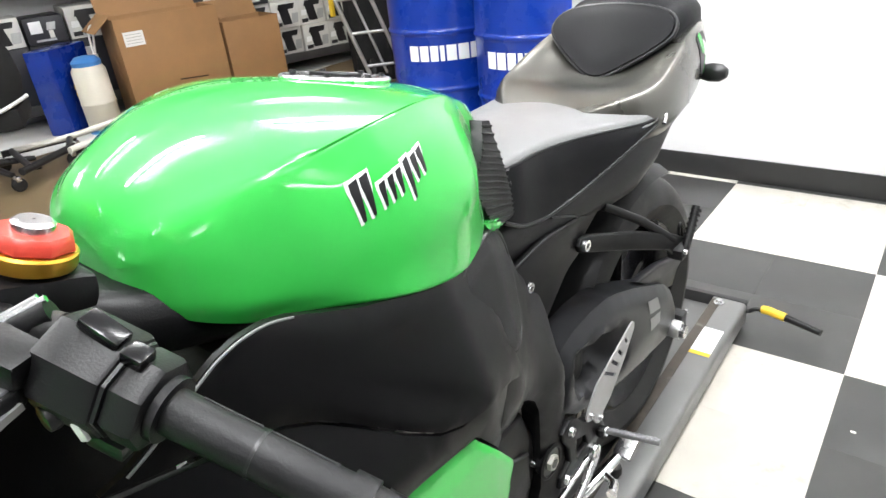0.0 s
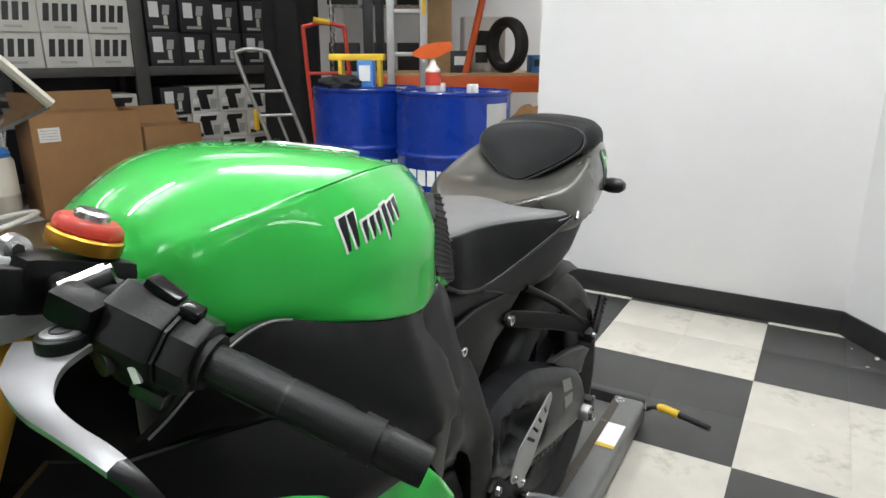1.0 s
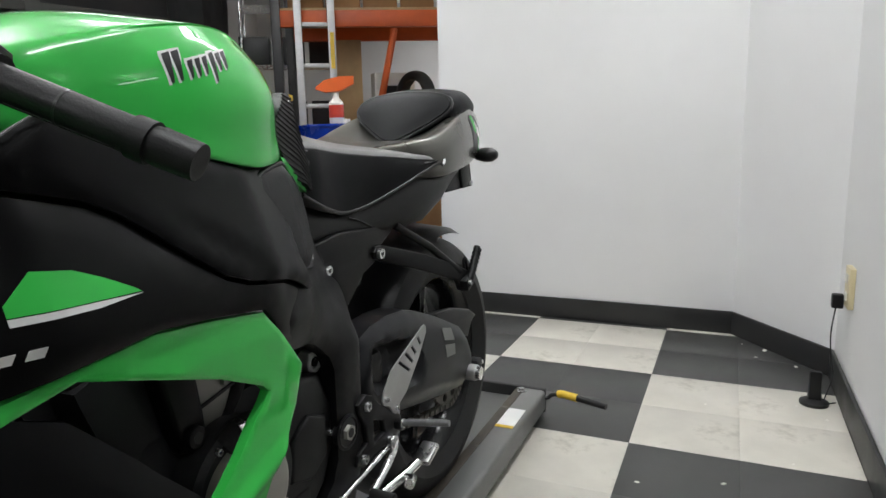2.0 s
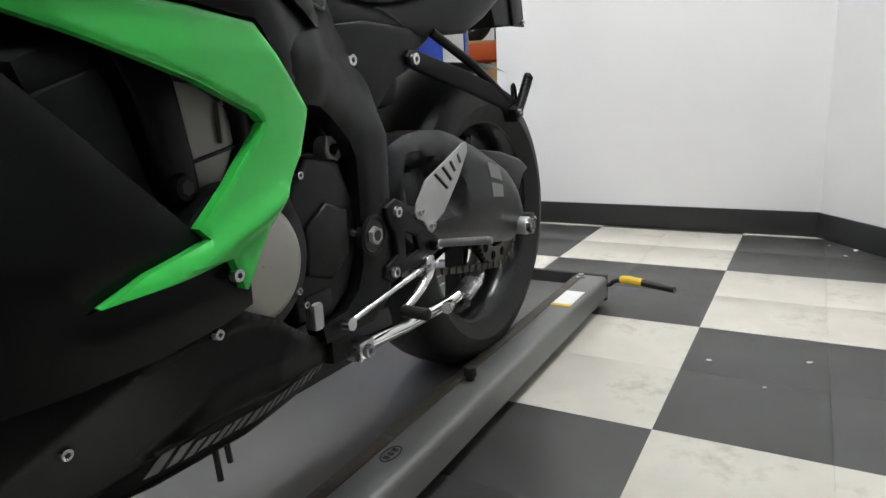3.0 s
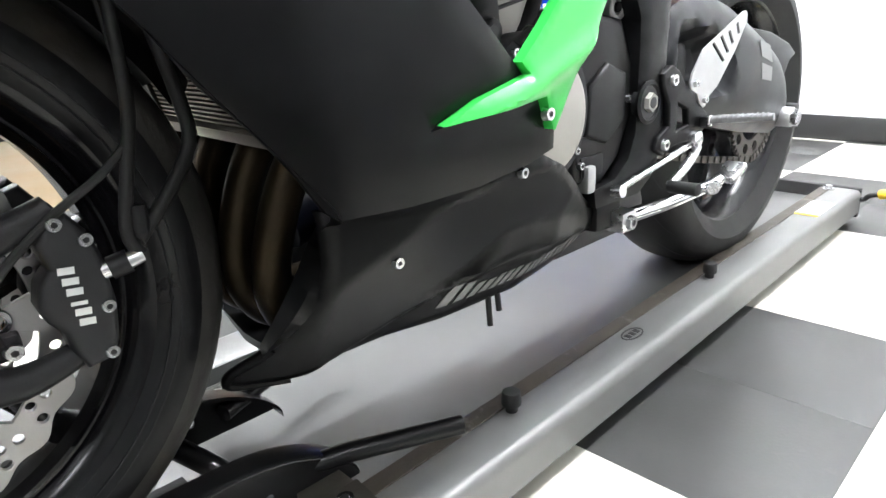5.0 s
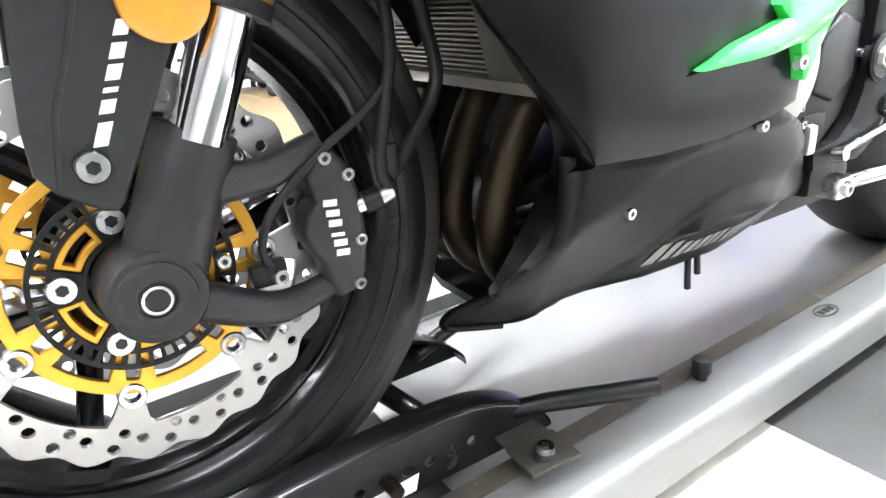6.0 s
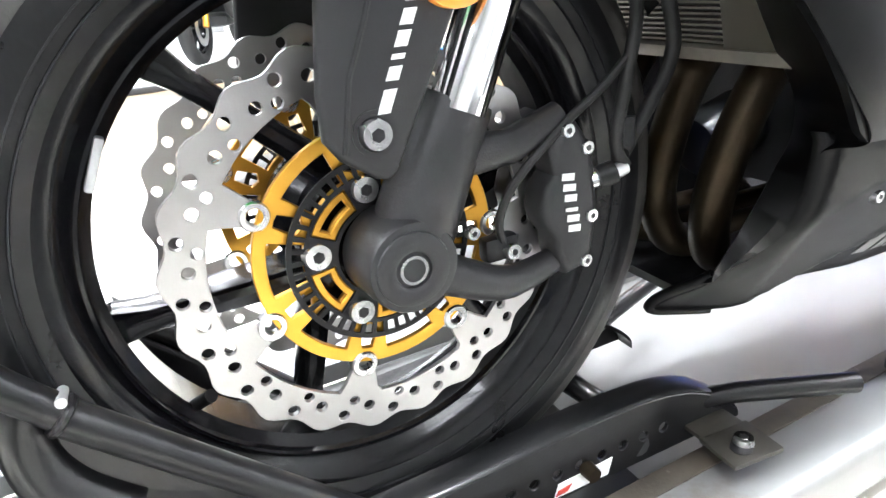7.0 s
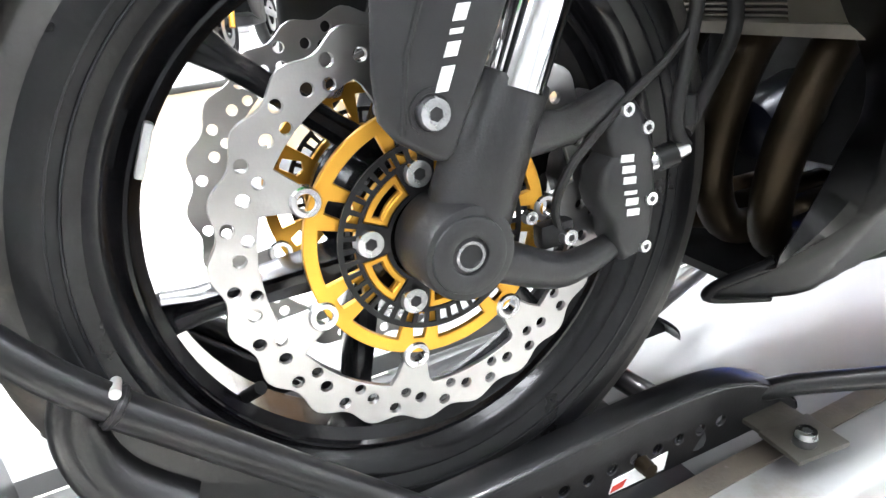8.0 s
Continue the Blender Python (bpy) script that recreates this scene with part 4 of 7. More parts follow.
part("pivot_bore", cyl((0.1885, 0.838, 0.468), (0.1895, 0.838, 0.468), 0.0075, n=20), M_DKGREY, piv)

# seats and tail
def body_ring(y, hw, zt, zb, crown=0.012, sq=0.86):
    half = [(0, zt + crown), (hw * 0.6, zt + crown * 0.55), (hw * sq, zt - 0.004), (hw, (zt * 0.55 + zb * 0.45)), (hw * 0.97, zb + 0.004), (hw * 0.8, zb)]
    full = half + [(0, zb)] + [(-x, z) for x, z in half[:0:-1]]
    return bezier_ring([(x, y, z) for x, z in full], 3)


def seat_ring(y, hw, zt, zb, crown):
    half = [(0, zt + crown), (hw * 0.5, zt + crown * 0.72), (hw * 0.86, zt + 0.002), (hw * 0.93, zt - 0.003), (hw * 0.965, zt - 0.012), (hw, zt * 0.5 + zb * 0.5), (hw * 0.985, zb + 0.006), (hw * 0.95, zb), (hw * 0.8, zb)]
    full = half + [(0, zb)] + [(-x, z) for x, z in half[:0:-1]]
    return bezier_ring([(x, y, z) for x, z in full], 2)


SEAT_ROWS = ((0.836, 0.075, 0.915, 0.86, 0.018), (0.852, 0.112, 0.912, 0.832, 0.027), (0.885, 0.117, 0.911, 0.814, 0.028), (0.93, 0.109, 0.906, 0.799, 0.026), (0.975, 0.106, 0.901, 0.791, 0.022), (1.04, 0.113, 0.895, 0.798, 0.018), (1.11, 0.133, 0.889, 0.822, 0.016), (1.18, 0.154, 0.882, 0.850, 0.018), (1.22, 0.161, 0.88, 0.862, 0.02), (1.25, 0.146, 0.878, 0.866, 0.018), (1.262, 0.12, 0.876, 0.867, 0.012))
# one black vinyl: ceiling sheen painted on top, shade on the side
seat = part("rider_seat", loft([seat_ring(*r) for r in between(SEAT_ROWS, 2)]), M_SEAT, bike, "black vinyl rider seat with painted pale sheen")
for sx in (1, -1):
    rows = []
    for y, hw, zt, zb, _ in between(SEAT_ROWS[1:-2], 3):
        rim = [(hw * 0.955 + 0.0015, zt - 0.009), (hw * 0.97 + 0.0025, zt - 0.014), (hw + 0.0025, zt * 0.5 + zb * 0.5), (hw * 0.99 + 0.0025, zb + 0.004)]
        rows.append([(sx * x, y, z) for x, z in rim] + [(sx * (x - 0.006), y, z) for x, z in rim[::-1]])
    part("seat_skirt", loft(rows), M_PAD, seat, "shaded side of the vinyl seat, painted darker")
    part("seat_welt", tube([(sx * (hw * 0.955 + 0.001), y, zt - 0.0085) for y, hw, zt, zb, _ in between(SEAT_ROWS[1:-2], 3)], 0.0016, 6), M_DECAL_K, seat)
    part("seat_piping", tube([(sx * (hw * 0.985 + 0.0015), y, zb + 0.002) for y, hw, zt, zb, _ in between(SEAT_ROWS[1:-2], 3)], 0.0036, 8), M_DECAL_K, seat, "black piping along the lower edge")
    part("seat_tip", tube([(sx * 0.134, 1.268, 0.886), (sx * 0.15, 1.266, 0.878), (sx * 0.161, 1.252, 0.868), (sx * 0.165, 1.236, 0.861)], [0.0055, 0.0035], 10, smooth=3), M_STEEL, seat, "bright metal corner piece")


def cowl_ring(y, hw, zt, zb, dip):
    half = [(0, zt - dip), (hw * 0.4, zt - dip * 0.8), (hw * 0.7, zt - dip * 0.15), (hw * 0.84, zt), (hw * 0.92, zt - 0.006), (hw, zt * 0.55 + zb * 0.45), (hw * 0.97, zb + 0.004), (hw * 0.8, zb)]
    full = half + [(0, zb)] + [(-x, z) for x, z in half[:0:-1]]
    return bezier_ring([(x, y, z) for x, z in full], 3)


cowl = part("tail_cowl", loft([cowl_ring(*r) for r in between(((1.10, 0.06, 0.89, 0.85, 0), (1.16, 0.11, 0.903, 0.84, 0.0), (1.22, 0.152, 0.914, 0.837, 0.004), (1.27, 0.163, 0.924, 0.838, 0.02), (1.33, 0.16, 0.944, 0.845, 0.034), (1.40, 0.152, 0.965, 0.852, 0.03), (1.47, 0.14, 0.978, 0.862, 0.03), (1.53, 0.124, 0.972, 0.874, 0.02), (1.57, 0.105, 0.97, 0.888, 0), (1.59, 0.075, 0.96, 0.9, 0)), 2)]), M_GREYCOWL, bike, "metallic grey tail cowl")


def cushion(outline, o, u_ax, v_ax, high, deep):
    """A padded face on a smooth outline, swelling by high, with sides deep behind it."""
    o, u_ax, v_ax = Vector(o), Vector(u_ax).normalized(), Vector(v_ax).normalized()
    n_ax = u_ax.cross(v_ax)
    ring = bezier_ring([(u, v, 0) for u, v in outline], 3)
    cu, cv = 0, sum(p[1] for p in ring) / len(ring)
    rings = []
    for s, h in ((0.96, -deep), (0.985, -0.004), (1.0, 0.002), (0.985, 0.007), (0.93, 0.55 * high), (0.8, 0.8 * high), (0.55, 0.95 * high), (0.25, high), (0.02, high)):
        rings.append([o + u_ax * (cu + (p[0] - cu) * s) + v_ax * (cv + (p[1] - cv) * s) + n_ax * h for p in ring])
    return loft(rings)


PIL = [(0, 0), (0.022, 0.006), (0.07, 0.04), (0.104, 0.07), (0.118, 0.093), (0.112, 0.118), (0.085, 0.135), (0.04, 0.143), (0, 0.145)]
PIL = PIL + [(-u, v) for u, v in PIL[-2:0:-1]]
pillion = part("pillion_seat", cushion(PIL, (0, 1.318, 0.905), (1, 0, 0), (0, 0.65, 0.76), 0.013, 0.03), M_PAD, bike, "black vinyl pillion pad with piped edge")
pip = bezier_ring([(u, v, 0) for u, v in PIL], 3)
part("seat_piping", tube([Vector((0, 1.318, 0.905)) + Vector((p[0] * 1.012, 0.65 * (p[1] * 1.02 - 0.001) - 0.0, 0.76 * (p[1] * 1.02 - 0.001))) for p in pip + pip[:1]], 0.004, 8), M_DECAL_K, pillion, "black piping")
part("seat_hump", loft([body_ring(*r) for r in ((1.385, 0.11, 0.988, 0.93, 0.008), (1.405, 0.118, 1.005, 0.935), (1.45, 0.124, 1.015, 0.945), (1.5, 0.12, 1.018, 0.955), (1.55, 0.102, 1.012, 0.965), (1.585, 0.08, 1.0, 0.97), (1.6, 0.05, 0.99, 0.975))]), M_PAD, pillion)
ctree = skin_of(cowl)
tg = part("tail_graphic", panel([(1.428, 0.955), (1.44, 0.964), (1.48, 0.962), (1.535, 0.92), (1.548, 0.895), (1.54, 0.884), (1.50, 0.876), (1.45, 0.893)], onto(ctree, 0.0012, 0.11), 0.001, 0.01), M_GREYSW, bike, "dark grey tail end panel")
part("tail_green", panel([(1.437, 0.96), (1.452, 0.963), (1.478, 0.928), (1.47, 0.922), (1.452, 0.93)], onto(ctree, 0.002, 0.11), 0.001, 0.01), M_GREEN, tg)
part("tail_green", panel([(1.492, 0.91), (1.508, 0.915), (1.545, 0.893), (1.538, 0.885), (1.505, 0.879)], onto(ctree, 0.002, 0.11), 0.001, 0.01), M_GREEN, tg)
for k in range(3):
    part("tail_marking", panel([(1.466 + 0.013 * k, 0.948 - 0.006 * k), (1.472 + 0.013 * k, 0.949 - 0.006 * k), (1.482 + 0.013 * k, 0.925 - 0.006 * k), (1.476 + 0.013 * k, 0.923 - 0.006 * k)], onto(ctree, 0.002, 0.11), 0.001, 0.01), M_DECAL_W, tg)
under = part("undertail", loft([body_ring(*r) for r in ((0.84, 0.09, 0.83, 0.745, 0), (0.90, 0.098, 0.815, 0.744, 0), (0.97, 0.1, 0.80, 0.744, 0), (1.05, 0.107, 0.81, 0.746, 0), (1.14, 0.13, 0.835, 0.748, 0), (1.20, 0.142, 0.855, 0.754, 0), (1.27, 0.148, 0.858, 0.785, 0), (1.34, 0.14, 0.86, 0.818, 0), (1.42, 0.126, 0.868, 0.842, 0), (1.5, 0.11, 0.88, 0.866, 0))]), M_PLASTIC, bike, "satin black seat subframe cover")
part("panel_joint", tube([(0.1035, 0.985, 0.783), (0.1065, 1.01, 0.776), (0.1075, 1.05, 0.760), (0.107, 1.058, 0.750)], 0.0016, 6, smooth=2), M_DECAL_K, under)
part("plate_bracket", box((0, 1.535, 0.83), (0.17, 0.05, 0.075), 0.006, Matrix.Rotation(0.25, 4, "X")), M_PLASTIC, bike)
pl = part("plate_holder", side_plate([[(1.40, 0.855), (1.49, 0.862), (1.575, 0.868), (1.592, 0.79), (1.44, 0.786)]], 0.075, 0.006, 0.002), M_PLASTIC, bike, "black number plate hanger, empty")
both("plate_holder", pl)
bolt(0.078, 1.578, 0.80, pl)
for sx in (1, -1):
    sg = part("rear_indicator", tube([(sx * 0.06, 1.53, 0.868), (sx * 0.105, 1.545, 0.868)], 0.007, 10), M_PLASTIC, bike, "black rear turn signal with dark lens")
    part("lens", lathe([(-0.03, 0.004), (-0.022, 0.013), (0.0, 0.018), (0.02, 0.017), (0.032, 0.009), (0.034, 0.001), (-0.032, 0.001)], (sx * 0.13, 1.551, 0.87), 20), M_DKGREY, sg)

# swingarm, rear brake, chain, pegs
SW = [(0.905, 0.50), (0.918, 0.54), (0.948, 0.579), (0.99, 0.592), (1.045, 0.596), (1.10, 0.592), (1.146, 0.580), (1.22, 0.552), (1.287, 0.522), (1.36, 0.488), (1.40, 0.455), (1.428, 0.41), (1.428, 0.37), (1.41, 0.348), (1.371, 0.342), (1.25, 0.362), (1.12, 0.390), (0.998, 0.417), (0.968, 0.44), (0.93, 0.455)]


def f_swing(y, z):
    """The arm's outer face: a soft swelling, with a hollow behind the heel guard."""
    d = max(0, 1 - ((y - 1.05) / 0.085) ** 2) * max(0, 1 - ((z - 0.503 + 0.2 * (y - 1.05)) / 0.046) ** 2)
    belly = 0.012 * math.exp(-((y - 1.2) / 0.14) ** 2 - ((z - 0.46) / 0.07) ** 2)
    return 0.154 + belly - 0.05 * min(1, 1.6 * d) - 0.03 * max(0, y - 1.33)


swing = part("swingarm", panel(SW, f_swing, 0.05, 0.014, 0.018), M_GREYSW, bike, "charcoal metallic cast swingarm")
both("swingarm", swing)
part("swingarm_bridge", box((0, 0.99, 0.50), (0.26, 0.11, 0.07), 0.02), M_FRAME, swing)
for k in range(2):
    o = [(1.228 + 0.004 * k, 0.524 - 0.038 * k), (1.272 + 0.012 * k, 0.512 - 0.038 * k), (1.284 + 0.002 * k, 0.482 - 0.032 * k), (1.233 + 0.003 * k, 0.496 - 0.038 * k)]
    part("swingarm_sticker", panel(o, lambda y, z: f_swing(y, z) + 0.0012, 0.001, 0.012), M_STICKER, swing, "grey caution sticker")
part("chain_guard_fin", side_plate([[(1.25, 0.545), (1.36, 0.53), (1.45, 0.505), (1.49, 0.482), (1.46, 0.47), (1.44, 0.44), (1.40, 0.45), (1.33, 0.49)]], 0.118, 0.02, 0.006), M_GREYSW, bike, "grey shark fin chain guard")
ax = part("rear_axle", cyl((0.14, 1.385, 0.373), (0.172, 1.385, 0.373), 0.019, n=28, bev=0.002), M_ALU, bike)
part("axle_nut", cyl((0.166, 1.385, 0.373), (0.182, 1.385, 0.373), 0.0165, n=6), M_STEEL, ax, "steel axle nut")
part("chain_adjuster", box((0.15, 1.422, 0.373), (0.03, 0.03, 0.04), 0.005), M_ENGINE, bike, "dark grey chain adjuster block")
part("adjuster_bolt", cyl((0.152, 1.43, 0.373), (0.152, 1.462, 0.373), 0.006, n=6), M_STEEL, bike)


def gear(r, teeth, holes, rin, th=0.006):
    o = []
    for k in range(teeth * 4):
        a = 2 * math.pi * k / (teeth * 4)
        rr = r + (0.004 if k % 4 in (1, 2) else -0.003)
        o.append((rr * math.cos(a), rr * math.sin(a)))
    outs = [o, circle(0, 0, rin, 40)]
    for k in range(holes):
        a = 2 * math.pi * k / holes
        outs.append(circle((r + rin) / 2 * math.cos(a), (r + rin) / 2 * math.sin(a), (r - rin) * 0.28, 12))
    bm = flat(outs, th, 0.0008)
    bm.transform(SIDE)
    return bm


part("rear_sprocket", gear(0.088, 43, 10, 0.05), M_CHAIN, rw, "steel rear sprocket", pose(0.095, 1.385, 0.373))
links = bmesh.new()
lp = []
RS, FS = (1.385, 0.373, 0.09), (0.80, 0.455, 0.036)
for k in range(40):
    a = -math.pi / 2 + math.pi * k / 39
    lp.append((RS[0] + RS[2] * math.cos(a), RS[1] + RS[2] * math.sin(a)))
for k in range(1, 44):
    f = k / 44
    lp.append((RS[0] + (FS[0] - RS[0]) * f, RS[1] + RS[2] + (FS[1] + FS[2] - RS[1] - RS[2]) * f))
for k in range(12):
    a = math.pi / 2 + math.pi * k / 11
    lp.append((FS[0] + FS[2] * math.cos(a), FS[1] + FS[2] * math.sin(a)))
for k in range(1, 44):
    f = k / 44
    lp.append((FS[0] + (RS[0] - FS[0]) * f, FS[1] - FS[2] + (RS[1] - RS[2] - FS[1] + FS[2]) * f - 0.012 * math.sin(math.pi * f)))
for i in range(len(lp)):
    (y0, z0), (y1, z1) = lp[i], lp[(i + 1) % len(lp)]
    a = math.atan2(z1 - z0, y1 - y0)
    ln = math.hypot(y1 - y0, z1 - z0)
    for xo in ((0.0025,) if i % 2 else (0.0065,)):
        for s in (1, -1):
            box((0.095 + s * xo, (y0 + y1) / 2, (z0 + z1) / 2), (0.0025, ln * 1.25, 0.012), 0, Matrix.Rotation(a, 4, "X"), links)
part("drive_chain", links, M_CHAIN, bike, "greasy steel drive chain")

HANG = [(0.862, 0.502), (0.885, 0.512), (0.905, 0.503), (0.925, 0.482), (0.965, 0.455), (0.992, 0.436), (1.0, 0.42), (0.985, 0.409), (0.955, 0.40), (0.90, 0.40), (0.87, 0.392), (0.852, 0.402), (0.858, 0.418), (0.885, 0.43), (0.882, 0.46), (0.865, 0.485)]
hang = part("footrest_hanger", side_plate([HANG, [(0.905, 0.46), (0.935, 0.447), (0.94, 0.425), (0.905, 0.42)]], 0.183, 0.012, 0.003), M_FRAME, bike, "black footrest hanger")
for y, z in ((0.886, 0.492), (0.872, 0.407)):
    bolt(0.189, y, z, hang, big=True, s=0.8)
heel = part("heel_guard", side_plate([[(1.078, 0.572), (1.088, 0.5735), (1.094, 0.568), (1.094, 0.557), (1.062, 0.517), (1.012, 0.47), (0.988, 0.459), (0.981, 0.447), (0.973, 0.444), (0.963, 0.450), (0.952, 0.466), (0.934, 0.474), (0.929, 0.484), (0.935, 0.497), (0.962, 0.527)]] +
                                      [[(y - 0.003, z + 0.004), (y + 0.0035, z + 0.007), (y + dy + 0.003, z - dz - 0.001), (y + dy - 0.003, z - dz - 0.004)] for y, z, dy, dz in ((1.061, 0.551, 0.009, 0.008), (1.037, 0.541, 0.015, 0.01), (1.013, 0.535, 0.026, 0.016), (0.989, 0.527, 0.038, 0.02))],
                                      0.1905, 0.003, 0.0006), M_ALU, bike, "brushed aluminium heel guard with four slots")
bolt(0.1925, 0.943, 0.482, heel, s=0.8)
bolt(0.1925, 0.974, 0.456, heel, s=0.8)
pg = part("footpeg", tube([(0.19, 0.978, 0.424), (0.205, 0.981, 0.427), (0.285, 0.992, 0.435)], [0.0062, 0.0055], 12), M_SILVER, bike, "knurled grey alloy footpeg")
for k in range(11):
    x = 0.212 + 0.0065 * k
    part("peg_ridge", lathe([(-0.0015, 0.004), (-0.0015, 0.0066), (0.0015, 0.0066), (0.0015, 0.004)], (x, 0.9815 + (x - 0.205) * 0.14, 0.4275 + (x - 0.205) * 0.1), 12), M_SILVER, pg)
part("peg_bracket", box((0.194, 0.977, 0.424), (0.014, 0.016, 0.016), 0.004), M_FRAME, pg)
part("peg_washer", cyl((0.199, 0.979, 0.4255), (0.203, 0.9795, 0.4258), 0.0085, n=18, bev=0.001), M_STEEL, pg)
sl = part("shift_lever", tube([(0.186, 0.95, 0.402), (0.19, 0.965, 0.388), (0.197, 0.92, 0.366), (0.2, 0.875, 0.352)], [0.0085, 0.006], 12, smooth=3), M_STEEL, bike, "polished shift lever")
part("lever_boss", cyl((0.178, 0.953, 0.402), (0.2, 0.953, 0.402), 0.0125, n=20, bev=0.002), M_STEEL, sl)
part("toe_rubber", cyl((0.2, 0.872, 0.35), (0.245, 0.868, 0.352), 0.009, n=16, bev=0.002), M_RUBBER, sl, "black toe rubber")
part("shift_rod", tube([(0.187, 0.76, 0.365), (0.189, 0.95, 0.395)], 0.0045, 10), M_STEEL, bike, "polished linkage rod")
part("rod_joint", cyl((0.182, 0.762, 0.364), (0.196, 0.762, 0.366), 0.0085, n=16), M_STEEL, bike)
st = part("side_stand", tube([(0.165, 0.815, 0.312), (0.18, 0.90, 0.314), (0.195, 1.0, 0.322), (0.2, 1.03, 0.328)], [0.011, 0.009], 14), M_CHROME, bike, "folded polished side stand")
part("stand_foot", box((0.205, 1.055, 0.335), (0.034, 0.05, 0.013), 0.005, Matrix.Rotation(0.35, 4, "X")), M_STEEL, st)
part("stand_tang", tube([(0.2, 0.985, 0.322), (0.225, 0.965, 0.335), (0.232, 0.94, 0.337)], [0.0065, 0.009], 10), M_STEEL, st)
part("stand_pivot", box((0.165, 0.81, 0.31), (0.03, 0.035, 0.03), 0.006), M_STEEL, st)
bolt(0.18, 0.808, 0.31, st, big=True)
part("stand_bracket", box((0.14, 0.79, 0.33), (0.04, 0.06, 0.06), 0.01), M_FRAME, bike)
PP = [(1.044, 0.712), (1.052, 0.722), (1.068, 0.723), (1.18, 0.688), (1.27, 0.652), (1.305, 0.632), (1.318, 0.61), (1.305, 0.592), (1.285, 0.595), (1.265, 0.62), (1.165, 0.658), (1.065, 0.692), (1.048, 0.70)]
pp_bm = side_plate([PP], 0.112, 0.012, 0.004)
for v in pp_bm.verts:
    v.co.x += 0.3 * max(0, v.co.y - 1.06)
pph = part("pillion_hanger", pp_bm, M_FRAME, bike, "black pillion footrest hanger")
both("pillion_hanger", pph)
part("hanger_strut", tube([(0.118, 1.12, 0.752), (0.15, 1.20, 0.70), (0.178, 1.28, 0.635)], 0.008, 10), M_FRAME, pph)
bolt(0.118, 1.06, 0.708, pph, big=True)
ppg = part("pillion_peg", tube([(0.175, 1.295, 0.605), (0.195, 1.285, 0.607), (0.197, 1.307, 0.635), (0.194, 1.342, 0.679)], [0.0095, 0.007], 12, smooth=2), M_PLASTIC, bike, "folded black ribbed pillion peg")
for k in range(7):
    f = k / 6
    part("peg_ridge", lathe([(-0.002, 0.005), (-0.002, 0.0098), (0.002, 0.0098), (0.002, 0.005)], (0, 0, 0), 10), M_PLASTIC, ppg, m=Matrix.Translation((0.1955, 1.303 + 0.036 * f, 0.628 + 0.045 * f)) @ Matrix.Rotation(radians(55), 4, "X") @ Matrix.Rotation(radians(90), 4, "Z"))
part("peg_block", box((0.184, 1.293, 0.611), (0.03, 0.034, 0.028), 0.006, Matrix.Rotation(0.4, 4, "X")), M_PLASTIC, ppg)
bolt(0.2, 1.285, 0.613, ppg, s=0.8)
part("loop_guard", tube([(0.182, 1.30, 0.62), (0.184, 1.29, 0.655), (0.184, 1.30, 0.66), (0.182, 1.315, 0.625)], 0.003, 8, smooth=3), M_FRAME, pph)
hug = lathe([(-0.095, 0.322), (-0.07, 0.336), (0.0, 0.342), (0.07, 0.336), (0.095, 0.322), (0.07, 0.332), (0.0, 0.338), (-0.07, 0.332)], RW, 72)
bmesh.ops.delete(hug, geom=[v for v in hug.verts if not 75 < math.degrees(math.atan2(v.co.z - RW[2], v.co.y - RW[1])) < 165], context="VERTS")
part("rear_hugger", hug, M_PLASTIC, bike, "black rear tyre hugger")

# ---- engine, radiator, exhaust ----
eng = part("engine_block", box((0, 0.66, 0.47), (0.25, 0.32, 0.24), 0.03), M_ENGINE, bike, "dark cast engine")
part("cylinder_head", box((0, 0.56, 0.63), (0.24, 0.19, 0.15), 0.02, Matrix.Rotation(0.35, 4, "X")), M_ENGINE, eng, "dark cast cylinder head")
part("cam_cover", box((0, 0.53, 0.705), (0.22, 0.17, 0.05), 0.015, Matrix.Rotation(0.35, 4, "X")), M_ENGINE, eng)
part("airbox", box((0, 0.62, 0.80), (0.26, 0.34, 0.12), 0.03), M_PLASTIC, bike)
part("steering_head", box((0, 0.32, 0.84), (0.12, 0.16, 0.22), 0.03), M_FRAME, bike)
hd = part("head_side", side_plate([[(0.575, 0.682), (0.62, 0.674), (0.66, 0.654), (0.666, 0.61), (0.648, 0.575), (0.622, 0.545), (0.60, 0.53), (0.58, 0.545), (0.57, 0.62)]], 0.112, 0.03, 0.006), M_CASE, eng, "grey cast cylinder head side")
part("head_rib", box((0.128, 0.643, 0.632), (0.012, 0.007, 0.045), 0.002), M_CASE, hd)
part("head_joint", box((0.1265, 0.625, 0.598), (0.008, 0.075, 0.004), 0.001, Matrix.Rotation(0.2, 4, "X")), M_ENGINE, hd)
for y, z in ((0.652, 0.655), (0.618, 0.553)):
    bolt(0.127, y, z, hd, s=0.6)
part("inlet_hose", tube([(0.11, 0.63, 0.69), (0.13, 0.665, 0.65), (0.125, 0.67, 0.60), (0.12, 0.64, 0.555)], 0.011, 12, smooth=4), M_RUBBER, eng, "black rubber hose")
part("stator_cover", lathe([(-0.06, 0.072), (-0.012, 0.07), (-0.004, 0.064), (0.0, 0.055), (0.001, 0.001), (-0.06, 0.001)], (0.192, 0.624, 0.478), 48), M_CASE, eng, "round beige-grey engine cover")
part("cover_flange", lathe([(-0.07, 0.09), (-0.03, 0.092), (-0.022, 0.086), (-0.022, 0.07), (-0.07, 0.07)], (0.192, 0.632, 0.478), 48), M_ENGINE, eng)
